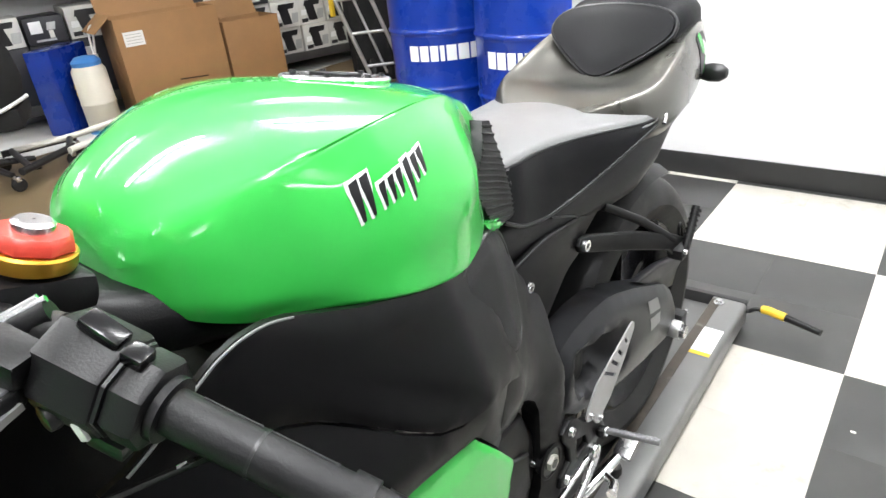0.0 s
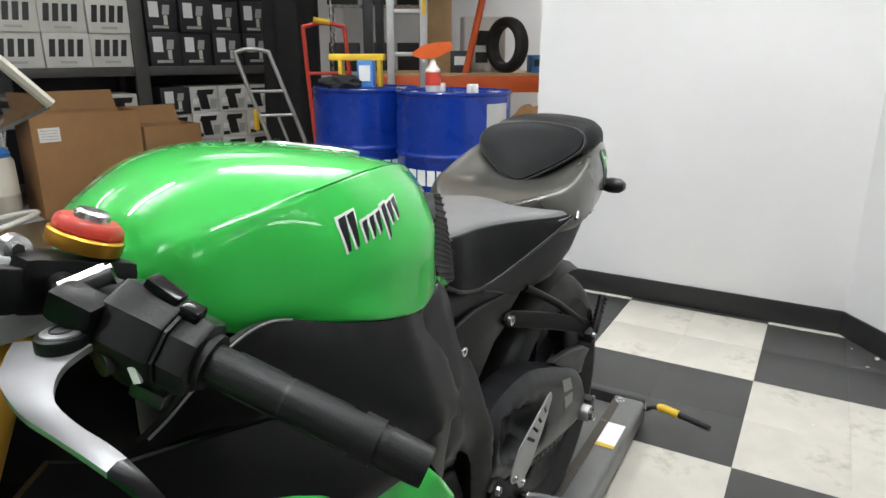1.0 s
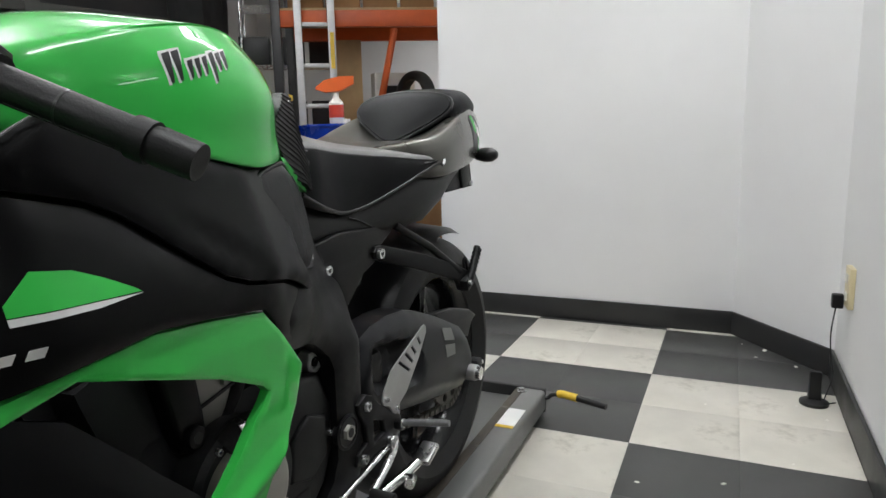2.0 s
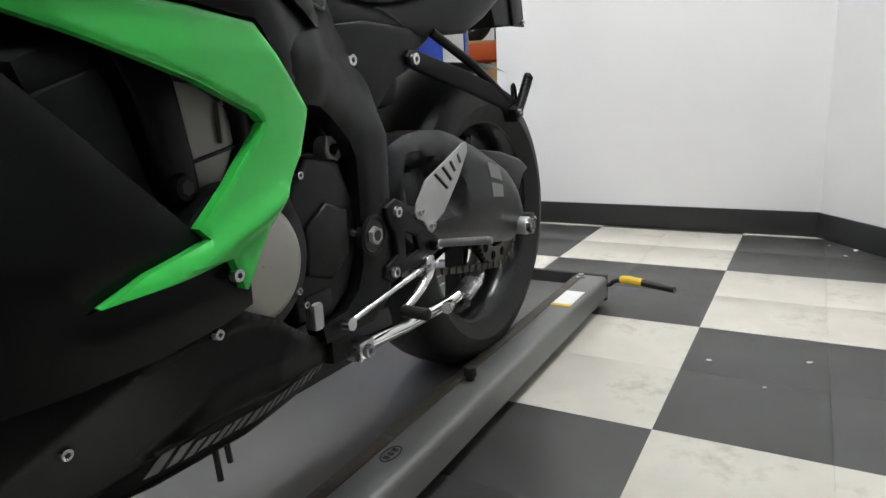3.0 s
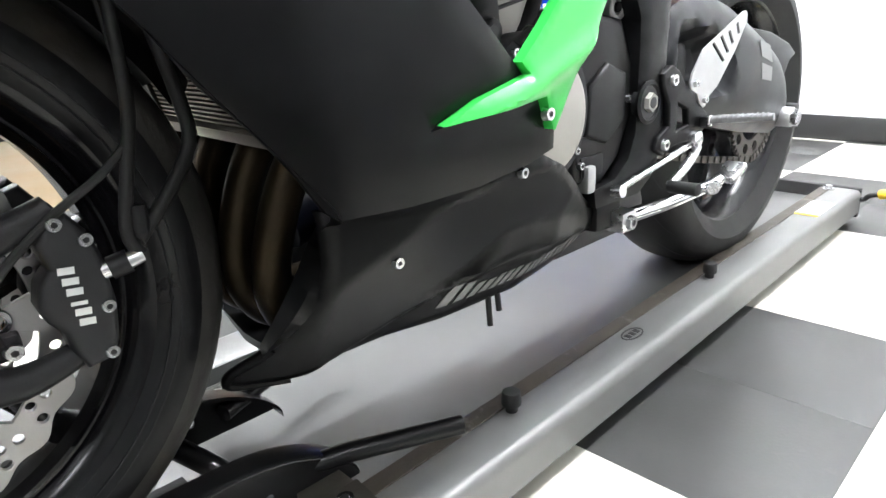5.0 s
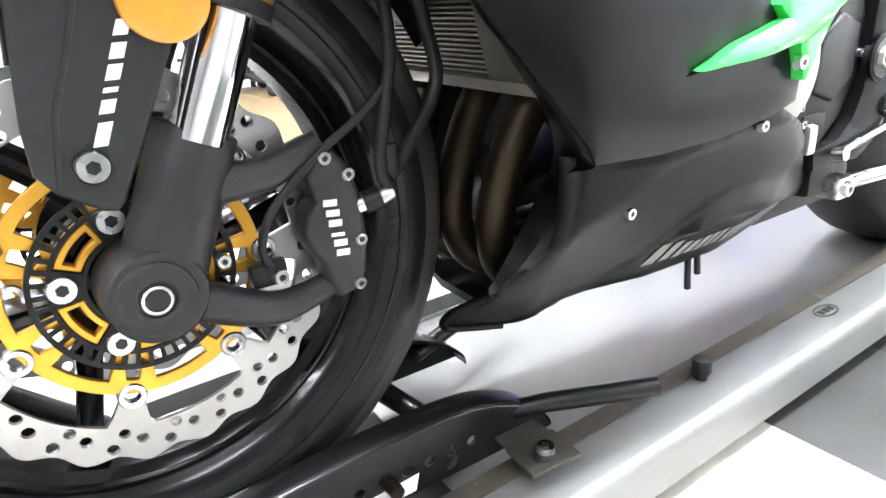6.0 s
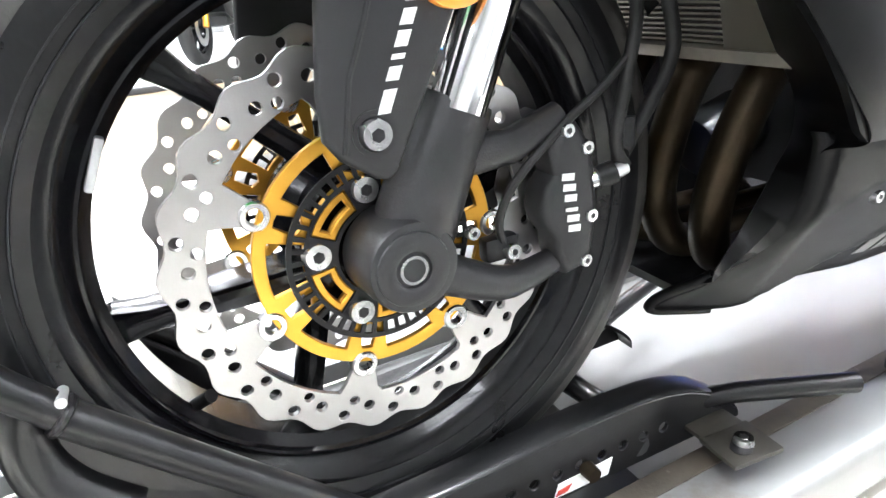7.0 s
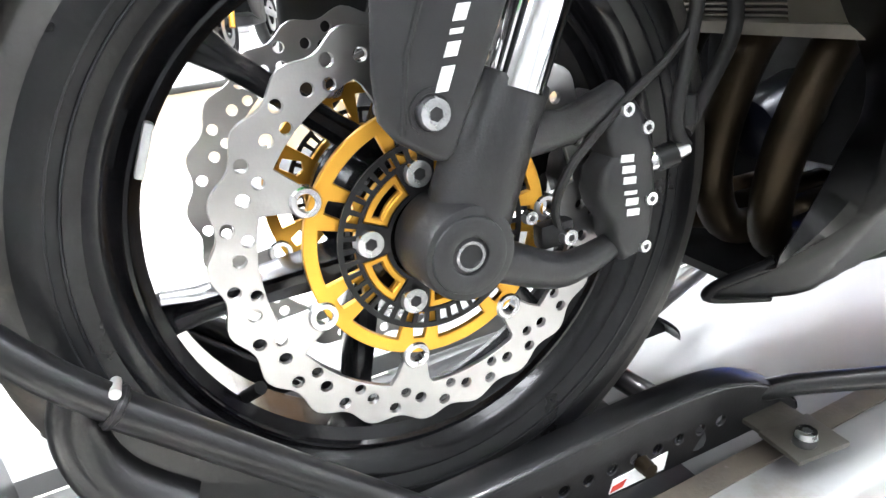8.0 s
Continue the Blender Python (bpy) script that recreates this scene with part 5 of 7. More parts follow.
for k in (1, 4, 6):
    a = radians(-70 + 32 * k)
    bolt(0.168, 0.632 + 0.084 * math.cos(a), 0.478 + 0.084 * math.sin(a), eng, s=0.75)
spc = part("sprocket_cover", side_plate([[(0.70, 0.38), (0.69, 0.46), (0.70, 0.55), (0.74, 0.585), (0.80, 0.575), (0.825, 0.52), (0.825, 0.45), (0.80, 0.40), (0.76, 0.37)]], 0.15, 0.03, 0.01), M_PLASTIC, eng, "black sprocket cover")
part("cover_step", side_plate([[(0.715, 0.44), (0.72, 0.50), (0.76, 0.525), (0.80, 0.51), (0.80, 0.45), (0.76, 0.425)]], 0.166, 0.012, 0.005), M_PLASTIC, spc)
part("cover_step", box((0.158, 0.735, 0.40), (0.02, 0.05, 0.03), 0.006), M_PLASTIC, spc)
for y, z in ((0.71, 0.405), (0.72, 0.565), (0.815, 0.475)):
    bolt(0.166, y, z, spc, s=0.8)
part("engine_mount", lathe([(-0.02, 0.001), (-0.02, 0.017), (0.0, 0.0165), (0.002, 0.012), (-0.006, 0.011), (-0.006, 0.001)], (0.15, 0.806, 0.588), 24), M_ALU, eng, "bare alloy engine mount boss")
part("lug_plate", side_plate([[(0.792, 0.606), (0.815, 0.604), (0.822, 0.596), (0.822, 0.578), (0.81, 0.571), (0.797, 0.574), (0.79, 0.585)], circle(0.806, 0.588, 0.009, 16)], 0.149, 0.006, 0.001), M_ALU, eng)
part("mount_stud", cyl((0.13, 0.806, 0.588), (0.153, 0.806, 0.588), 0.0075, 0.006, 14), M_FRAME, eng)
part("water_hose", tube([(0.16, 0.60, 0.545), (0.165, 0.64, 0.56), (0.16, 0.68, 0.545), (0.15, 0.70, 0.51)], 0.018, 14, smooth=4), M_RUBBER, eng, "black coolant hose")
part("hose_clamp", lathe([(-0.005, 0.0185), (0.005, 0.0185), (0.005, 0.02), (-0.005, 0.02)], (0, 0, 0), 20), M_STEEL, eng, m=pose(0.163, 0.625, 0.556, 0, 0, 80))
part("wire_loom", tube([(0.12, 0.66, 0.64), (0.13, 0.72, 0.60), (0.12, 0.76, 0.56), (0.13, 0.78, 0.50)], 0.008, 10, smooth=4), M_RUBBER, eng)
part("water_pump", box((0.165, 0.725, 0.385), (0.02, 0.018, 0.036), 0.005), M_ALU, eng, "small polished bracket")
part("inner_fender", box((0, 1.0, 0.69), (0.13, 0.2, 0.12), 0.03), M_PLASTIC, bike, "black inner mudguard")
gus = part("subframe_gusset", side_plate([[(0.875, 0.752), (0.95, 0.762), (1.06, 0.758), (1.135, 0.752), (1.118, 0.738), (1.078, 0.718), (1.073, 0.708), (1.06, 0.692), (1.02, 0.678), (0.965, 0.632), (0.93, 0.60), (0.90, 0.62), (0.89, 0.69)]], 0.102, 0.016, 0.005), M_FRAME, bike, "black triangular subframe gusset plate")
both("subframe_gusset", gus)
part("rear_shock", tube([(0, 0.95, 0.45), (0, 0.93, 0.68)], 0.035, 16), M_DKGREY, bike)
rad = part("radiator", box((0, 0, 0), (0.33, 0.03, 0.25), 0.004), M_DKGREY, bike, "grey finned radiator", pose(0, 0.305, 0.624, 14))
fins = bmesh.new()
for k in range(50):
    box((0, -0.0165, -0.118 + 0.0048 * k), (0.325, 0.006, 0.0019), 0, None, fins)
tagged(part("cooling_core", fins, M_FIN, rad, "fine aluminium cooling fins"), kind="stuff")
part("side_tank", box((0.137, -0.021, 0), (0.075, 0.006, 0.25), 0.002), M_TAN, rad, "plain dusty tan side tank")
part("side_tank", box((-0.137, -0.021, 0), (0.075, 0.006, 0.25), 0.002), M_TAN, rad)
part("lower_rim", box((0, -0.004, -0.127), (0.345, 0.045, 0.012), 0.003), M_FIN, rad)
for i, x in enumerate((-0.125, -0.045, 0.04, 0.118)):
    part("exhaust_header", tube([(x, 0.46, 0.535), (x, 0.40, 0.525), (x * 0.98, 0.345, 0.475), (x * 0.92, 0.315, 0.405), (x * 0.85, 0.312, 0.345), (x * 0.7, 0.345, 0.298), (x * 0.55, 0.42, 0.285), (x * 0.5, 0.55, 0.285)], 0.0185, 16, smooth=5), M_HEADER, bike, "heat-browned exhaust header pipe")
part("oil_filter", cyl((0.02, 0.37, 0.39), (0.02, 0.44, 0.41), 0.034, n=28, bev=0.004), M_NAVY, bike, "dark blue oil filter")
part("engine_front", box((0, 0.49, 0.44), (0.24, 0.09, 0.2), 0.02), M_ENGINE, bike)
part("silencer", box((0, 0.86, 0.28), (0.2, 0.26, 0.07), 0.025), M_ENGINE, bike)
for y, l in ((0.545, 0.075), (0.562, 0.05)):
    part("drain_hose", tube([(0.11, y + 0.04, 0.28), (0.118, y + 0.042, 0.26), (0.12, y + 0.043, 0.262 - l * 0.6)], 0.004, 8), M_RUBBER, bike, "black drain hose")

# ---- front end ----
def fork_y(z):
    return 0.012 + (z - 0.391) * 0.435


for sx in (1, -1):
    x = sx * 0.105
    lx = sx * 0.094
    leg = part("fork_leg", cyl((lx, fork_y(0.40), 0.40), (lx, fork_y(0.497), 0.497), 0.031, 0.0295, 32, bev=0.003), M_FORK, bike, "grey-black cast fork foot")
    part("axle_boss", cyl((sx * 0.075, 0.005, 0.391), (sx * 0.1245, 0.006, 0.391), 0.037, 0.034, 44, bev=0.004), M_FORK, leg)
    part("axle_sleeve", lathe([(0, 0.0084), (0, 0.0108), (sx * 0.003, 0.0106), (sx * 0.003, 0.0084)], (sx * 0.1235, 0.004, 0.391), 32), M_STEEL, leg, "bright axle end ring")
    part("axle_bore", cyl((sx * 0.115, 0.004, 0.391), (sx * 0.1251, 0.004, 0.391), 0.0084, n=24), M_DECAL_K, leg)
    part("boss_groove", lathe([(0, 0.0125), (sx * 0.003, 0.0135), (sx * 0.0045, 0.016), (sx * 0.0045, 0.024), (sx * 0.003, 0.027), (0, 0.028)], (sx * 0.1235, 0.004, 0.391), 40, closed=False), M_FORK, leg)
    part("fork_tube", cyl((x, fork_y(0.49), 0.49), (x, fork_y(0.60), 0.60), 0.0205, n=32), M_CHROME, leg, "polished chrome fork tube")
    part("fork_outer", cyl((x, fork_y(0.577), 0.577), (x, fork_y(1.005), 1.005), 0.0275, n=36, bev=0.003), M_GOLD, leg, "gold anodised fork tube")
    part("fork_seal", cyl((x, fork_y(0.572), 0.572), (x, fork_y(0.582), 0.582), 0.0295, n=36), M_RUBBER, leg)
    part("fork_cap", cyl((x, fork_y(1.0), 1.0), (x, fork_y(1.03), 1.03), 0.024, 0.022, 32, bev=0.003), M_ALU, leg, "silver fork cap")
    part("preload_screw", cyl((x, fork_y(1.03), 1.03), (x, fork_y(1.038), 1.038), 0.012, n=6), M_DKGREY, leg)
    bolt(sx * 0.12, fork_y(0.435) - 0.018 + 0.04, 0.405, leg, s=0.8)
    # brake mounting arms
    part("caliper_arm", tube([(sx * 0.1, 0.06, 0.456), (sx * 0.098, 0.1, 0.455), (sx * 0.096, 0.145, 0.471)], [0.016, 0.011], 12), M_FORK, leg)
    part("caliper_arm", tube([(sx * 0.102, 0.035, 0.372), (sx * 0.1, 0.085, 0.348), (sx * 0.097, 0.12, 0.348), (sx * 0.095, 0.155, 0.358)], [0.017, 0.0095], 12, smooth=3), M_FORK, leg)
    CAL = [(0.128, 0.449), (0.137, 0.463), (0.153, 0.468), (0.164, 0.452), (0.171, 0.43), (0.174, 0.39), (0.17, 0.36), (0.164, 0.346), (0.143, 0.342), (0.135, 0.36), (0.133, 0.375), (0.124, 0.388), (0.12, 0.402), (0.124, 0.418), (0.133, 0.428)]
    cal = part("brake_caliper", side_plate([CAL], sx * 0.095, 0.034, 0.008), M_FORK, bike, "black four-piston brake caliper")
    part("caliper_inner", side_plate([CAL], sx * 0.047, 0.026, 0.006), M_FORK, cal)
    if sx > 0:
        for y, z in ((0.161, 0.446), (0.166, 0.39), (0.161, 0.352), (0.143, 0.462)):
            bolt(0.1095, y, z, cal, s=0.85)
        for k in range(6):
            part("caliper_marking", side_plate([slanted(0.137 + 0.0012 * k, 0.424 - 0.0086 * k, 0.0115, 0.0055 if k != 3 else 0.003, 0.0, -0.12)], 0.1122, 0.0009), M_DECAL_W, cal, "pale raised maker marks" if k == 0 else "")
        part("banjo", tube([(0.105, 0.17, 0.417), (0.112, 0.186, 0.421), (0.113, 0.198, 0.424)], [0.008, 0.006], 12), M_STEEL, cal, "steel banjo bolt")
        part("banjo_sleeve", cyl((0.108, 0.174, 0.418), (0.112, 0.188, 0.4215), 0.0095, n=14), M_PLASTIC, cal)


def polar(r, a):
    return (r * math.cos(a), r * math.sin(a))


N_WAVE = 21
rot = []
for k in range(N_WAVE * 8):
    a = 2 * math.pi * k / (N_WAVE * 8)
    rot.append(polar(0.1525 + 0.0034 * math.sin(N_WAVE * a), a))
inner = []
RIV = [radians(152.7 + 360 / 7 * k) for k in range(7)]
for k in range(240):
    a = 2 * math.pi * k / 240
    d = min(abs((a - r + math.pi) % (2 * math.pi) - math.pi) for r in RIV)
    inner.append(polar(0.1235 - (0.036 * max(0, 1 - (d / 0.125) ** 3) if d < 0.125 else 0), a))
holes = []
for k in range(N_WAVE * 2):
    a = 2 * math.pi * (k + 0.25) / (N_WAVE * 2)
    holes.append(circle(*polar(0.1424 if k % 2 else 0.1352, a), 0.0046, 12))
    if k % 2:
        holes.append(circle(*polar(0.1293, a + 0.05), 0.0042, 12))
for r in RIV:
    holes.append(circle(*polar(0.0965, r), 0.0062, 14))
bm = flat([rot, inner[::-1]] + holes, 0.005, 0.0004)
bm.transform(SIDE)
ROTOR = finish(bm, M_DISC, "brake_disc")
bob = finish(lathe([(-0.004, 0.0058), (0.0042, 0.0058), (0.005, 0.0066), (0.005, 0.0098), (0.0035, 0.011), (-0.0035, 0.011)], (0, 0, 0), 24), M_STEEL, "disc_bobbin")


def sector(r0, r1, a0, a1, n=9):
    return [polar(r1, a0 + (a1 - a0) * k / n) for k in range(n + 1)] + [polar(r0, a1 - (a1 - a0) * k / n) for k in range(n + 1)]


STEP = 2 * math.pi / 7
WIN = [radians(135.4 + 72 * k) for k in range(5)]
car = [circle(0, 0, 0.0945, 90), circle(0, 0, 0.034, 48)]
for r in RIV:
    car.append(sector(0.0585, 0.0845, r + 0.2, r + STEP - 0.2, 10))
    car.append([polar(0.0825, r - 0.055), polar(0.083, r), polar(0.0825, r + 0.055), polar(0.066, r + 0.1), polar(0.062, r), polar(0.066, r - 0.1)])
for a in WIN:
    car.append(sector(0.0425, 0.0505, a - 0.27, a + 0.27, 6))
bm = flat(car, 0.0055, 0.0006)
bm.transform(SIDE)
CARRIER = finish(bm, M_GOLD, "disc_carrier")
ring = [circle(0, 0, 0.072, 80), circle(0, 0, 0.034, 60)]
for a in WIN:
    ring.append(sector(0.037, 0.0562, a - 0.37, a + 0.37))
for k in range(44):
    a = 2 * math.pi * k / 44
    ring.append(sector(0.0592, 0.0680, a - 0.044, a + 0.044, 2))
bm = flat(ring, 0.002)
bm.transform(SIDE)
ABS = finish(bm, M_PLASTIC, "sensor_ring")
bm = flat([sector(0.0375, 0.0558, -0.355, 0.355), sector(0.0425, 0.0505, -0.27, 0.27, 6)], 0.004, 0.0008)
bm.transform(SIDE)
PETAL = finish(bm, M_GOLD, "carrier_petal")
for sx in (1, -1):
    d = part("brake_disc", ROTOR, None, fw, "wavy drilled steel brake disc", pose(sx * 0.07, 0, 0.391))
    c = part("disc_carrier", CARRIER, None, fw, "gold anodised disc carrier", pose(sx * 0.0705, 0, 0.391))
    part("sensor_ring", ABS, None, fw, "black slotted sensor ring", pose(sx * 0.0765, 0, 0.391))
    for a in WIN:
        part("carrier_petal", PETAL, None, c, m=Matrix.Translation((sx * 0.0045, 0, 0)) @ Matrix.Rotation(a, 4, "X"))
    for r in RIV:
        y, z = polar(0.0965, r)
        part("disc_bobbin", bob, None, fw, m=pose(sx * 0.07, y, 0.391 + z))
    for k in range(5):
        y, z = polar(0.0495, radians(99.4 + 72 * k))
        part("disc_bolt", BOLT_L, None, fw, m=pose(sx * 0.0755, y, 0.391 + z, 0, 0, 0 if sx > 0 else 180))
part("valve_stem", cyl((0.015, -0.152, 0.272), (0.034, -0.138, 0.288), 0.0055, n=12), M_RUBBER, fw, "black rubber valve stem")
part("balance_weight", box((0.04, -0.172, 0.481), (0.012, 0.006, 0.036), 0.002, Matrix.Rotation(radians(-24), 4, "X")), M_ALU, fw, "stick-on wheel weight")

# front mudguard with its fork covers and reflectors
def guard_ring(a, half):
    c, s = math.cos(a), math.sin(a)
    pts = []
    for u, r in ((-1, 0.296), (-0.92, 0.315), (-0.55, 0.331), (0, 0.337), (0.55, 0.331), (0.92, 0.315), (1, 0.296), (0.88, 0.313), (0.5, 0.327), (0, 0.333), (-0.5, 0.327), (-0.88, 0.313)):
        pts.append((half * u, r * c, 0.391 + r * s))
    return pts


mud = part("front_mudguard", loft([guard_ring(radians(a), 0.074 - 0.012 * abs(a - 100) / 75) for a in range(28, 176, 6)]), M_BLACK, bike, "satin black front mudguard")
for sx in (1, -1):
    cov = part("fork_cover", side_plate([[(-0.046, 0.488), (-0.046, 0.515), (-0.035, 0.60), (-0.01, 0.665), (0.06, 0.668), (0.082, 0.625), (0.046, 0.552), (0.024, 0.508), (0.0, 0.462), (-0.006, 0.457), (-0.014, 0.459), (-0.036, 0.474)]], sx * 0.122, 0.012, 0.005), M_FORK, mud, "black fork cover")
    if sx > 0:
        bolt(0.1283, -0.014, 0.489, cov, big=True)
        part("bolt_well", lathe([(-0.001, 0.011), (0.0004, 0.0115), (0.0004, 0.0145), (-0.001, 0.0145)], (0.1283, -0.014, 0.489), 28), M_DECAL_K, cov)
        part("cover_ridge", tube([(0.1275, -0.034, 0.479), (0.1275, -0.026, 0.523), (0.1275, -0.012, 0.556), (0.1275, 0.01, 0.62)], 0.0022, 8), M_FORK, cov)
        for k, l in enumerate((0.014, 0.008, 0.003, 0.009, 0.009, 0.009)):
            zz = (0.500, 0.519, 0.531, 0.538, 0.550, 0.563)[k]
            yy = -0.008 + (zz - 0.5) * 0.4
            part("cover_marking", side_plate([slanted(yy - 0.003, zz, 0.0085, l, l * 0.44, 0.0)], 0.1284, 0.0009), M_DECAL_W, cov, "pale upright maker marks" if k == 0 else "")
    part("reflector", lathe([(-0.004, 0.001), (-0.004, 0.0275), (0.003, 0.027), (0.006, 0.022), (0.007, 0.001)] if sx > 0 else [(0.004, 0.001), (0.004, 0.0275), (-0.003, 0.027), (-0.006, 0.022), (-0.007, 0.001)], (sx * 0.1315, 0.0465, 0.583), 40), M_AMBER, mud, "round amber reflector")
    part("side_fill", side_plate([[(0.0, 0.61), (-0.02, 0.72), (0.04, 0.73), (0.10, 0.70), (0.08, 0.62)]], sx * 0.085, 0.012, 0.004), M_BLACK, mud)

# hoses at the fork
part("brake_hose", tube([(0.113, 0.198, 0.424), (0.108, 0.192, 0.445), (0.105, 0.205, 0.50), (0.1, 0.215, 0.545), (0.07, 0.225, 0.62), (0.05, 0.24, 0.80)], 0.0055, 10, smooth=4), M_RUBBER, bike, "black brake hose")
part("brake_hose", tube([(0.11, 0.198, 0.435), (0.1, 0.228, 0.46), (0.095, 0.258, 0.50), (0.09, 0.258, 0.54), (0.06, 0.25, 0.64), (0.04, 0.25, 0.8)], 0.0062, 10, smooth=4), M_RUBBER, bike)
part("hose_ferrule", tube([(0.108, 0.202, 0.44), (0.106, 0.203, 0.462)], 0.008, 12), M_PLASTIC, bike)
part("sensor_wire", tube([(0.094, 0.094, 0.378), (0.1, 0.088, 0.4), (0.106, 0.1, 0.43), (0.108, 0.142, 0.466), (0.104, 0.19, 0.495), (0.1, 0.215, 0.53), (0.06, 0.22, 0.62)], 0.0035, 8, smooth=5), M_RUBBER, bike, "thin black wheel sensor wire")
sen = part("wheel_sensor", box((0.09, 0.092, 0.374), (0.014, 0.03, 0.02), 0.004), M_PLASTIC, bike)
bolt(0.098, 0.099, 0.372, sen)

# handlebars, yoke, levers
yoke = part("top_yoke", loft([[(x * s, y, z) for x, y, z in ((0.14, 0.255, 1.0), (0.14, 0.31, 1.0), (0.05, 0.34, 1.0), (0, 0.345, 1.0), (-0.05, 0.34, 1.0), (-0.14, 0.31, 1.0), (-0.14, 0.255, 1.0), (-0.06, 0.25, 1.0), (0.06, 0.25, 1.0))] for s in (1,)] + [[(x, y, z) for x, y, z in ((0.14, 0.255, 0.982), (0.14, 0.31, 0.982), (0.05, 0.34, 0.982), (0, 0.345, 0.982), (-0.05, 0.34, 0.982), (-0.14, 0.31, 0.982), (-0.14, 0.255, 0.982), (-0.06, 0.25, 0.982), (0.06, 0.25, 0.982))]]), M_ALU, bike, "silver top fork clamp")
part("steering_nut", cyl((0, 0.30, 1.0), (0, 0.30, 1.014), 0.02, n=6), M_STEEL, yoke)
GA, GB = Vector((0.155, 0.302, 1.006)), Vector((0.384, 0.386, 0.905))
for sx in (1, -1):
    def on(f, dz=0.0, dy=0.0, sx=sx):
        p = GA.lerp(GB, f)
        return (sx * p.x, p.y + dy, p.z + dz)
    bar_ob = part("clip_on", tube([(sx * 0.118, 0.295, 1.02), on(0.0), on(1.0)], 0.011, 14), M_FRAME, bike, "black clip-on handlebar")
    part("clip_clamp", cyl((sx * 0.107, 0.282, 0.995), (sx * 0.107, 0.29, 1.026), 0.036, n=28, bev=0.003), M_FRAME, bar_ob)
    part("grip", tube([on(0.40), on(0.42), on(0.88), on(0.885)], 0.0138, 22), M_GRIP, bar_ob, "black rubber grip")
    for k in range(4):
        a = math.pi * 2 * k / 4 + 0.9
        off = Vector((0, math.cos(a), math.sin(a))) * 0.0138
        part("grip_rib", tube([Vector(on(0.46)) + off, Vector(on(0.6)) + off], 0.0011, 6), M_GRIP, bar_ob)
        part("grip_rib", tube([Vector(on(0.62)) + off, Vector(on(0.78)) + off], 0.0011, 6), M_GRIP, bar_ob)
    part("grip_flange", tube([on(0.385), on(0.405)], 0.0195, 22), M_GRIP, bar_ob)
    part("grip_collar", tube([on(0.81), on(0.865)], 0.0162, 22), M_GRIP, bar_ob)
    part("grip_ring", tube([on(0.606), on(0.614)], 0.0141, 22), M_DECAL_K, bar_ob)
    part("bar_end", tube([on(0.885), on(0.90), on(0.985), on(1.0)], [0.0148, 0.0138], 22), M_PLASTIC, bar_ob, "black bar end weight")
    d = (GB - GA).normalized()
    q = Vector((sx * d.x, d.y, d.z)).to_track_quat("X", "Z").to_matrix().to_4x4()
    hs = part("switch_housing", cyl(on(0.125, 0.0), on(0.295, 0.0), 0.0315, n=8, bev=0.004), M_PLASTIC, bar_ob, "black switch housing")
    part("housing_step", cyl(on(0.30), on(0.385), 0.0275, n=8, bev=0.004), M_PLASTIC, hs)
    part("housing_belly", box(on(0.21, -0.026, 0.004), (0.046, 0.036, 0.034), 0.01, q), M_PLASTIC, hs)
    part("housing_seam", cyl(on(0.293), on(0.302), 0.0285, n=8), M_DECAL_K, hs)
    part("horn_button", cyl(on(0.19, -0.016, -0.022), on(0.19, -0.016, -0.03), 0.0085, n=20, bev=0.002), M_DKGREY, hs)
    part("turn_switch", box(on(0.25, -0.036, -0.012), (0.026, 0.012, 0.012), 0.003, q), M_DKGREY, hs)
    part("housing_screw", cyl(on(0.15, 0.012, -0.024), on(0.15, 0.012, -0.028), 0.0055, n=14), M_DECAL_K, hs)
    part("cable_boot", tube([on(0.12, 0.012, 0.004), on(0.05, 0.014, 0.0)], [0.012, 0.009], 14), M_RUBBER, hs)
    part("rocker_switch", box(on(0.28, 0.036, 0.002), (0.026, 0.013, 0.008), 0.002, q @ Matrix.Rotation(0.2, 4, "Y")), M_RIM, hs)
    part("indicator_switch", box(on(0.36, 0.031, 0.0), (0.014, 0.013, 0.009), 0.002, q), M_RIM, hs)
    part("white_arrow", box(on(0.285, -0.011, -0.0285), (0.012, 0.0025, 0.006), 0.0005, q @ Matrix.Rotation(0.9, 4, "Y")), M_DECAL_W, hs, "white switch symbol")
    part("lever_perch", box((sx * 0.186, 0.288, 1.008), (0.034, 0.026, 0.022), 0.006, q), M_FRAME, bar_ob)
    inner_e = smooth_path([(0.205, 0.282, 0.990), (0.213, 0.258, 0.986), (0.236, 0.240, 0.982), (0.259, 0.238, 0.975), (0.285, 0.243, 0.965), (0.311, 0.246, 0.950), (0.331, 0.249, 0.930), (0.352, 0.252, 0.908)], 4)
    outer_e = smooth_path([(0.150, 0.262, 0.986), (0.185, 0.236, 0.982), (0.225, 0.226, 0.977), (0.255, 0.227, 0.972), (0.285, 0.231, 0.963), (0.307, 0.238, 0.948), (0.329, 0.242, 0.928), (0.352, 0.244, 0.904)], 4)
    rings = []
    for a, b in zip(inner_e, outer_e):
        c = (a + b) / 2 + Vector((0, 0, 0.002))
        dn = Vector((-0.002, 0.001, -0.008))
        rings.append([(sx * p.x, p.y, p.z) for p in (a, c, b, b + dn * 0.6, c + dn * 1.4, a + dn * 0.6)])
    lev = part("lever", loft(rings[:18]), M_SILVER, bar_ob, "silver hand lever base")
    part("lever_blade", loft(rings[17:]), M_RIM, lev, "gloss black lever blade")
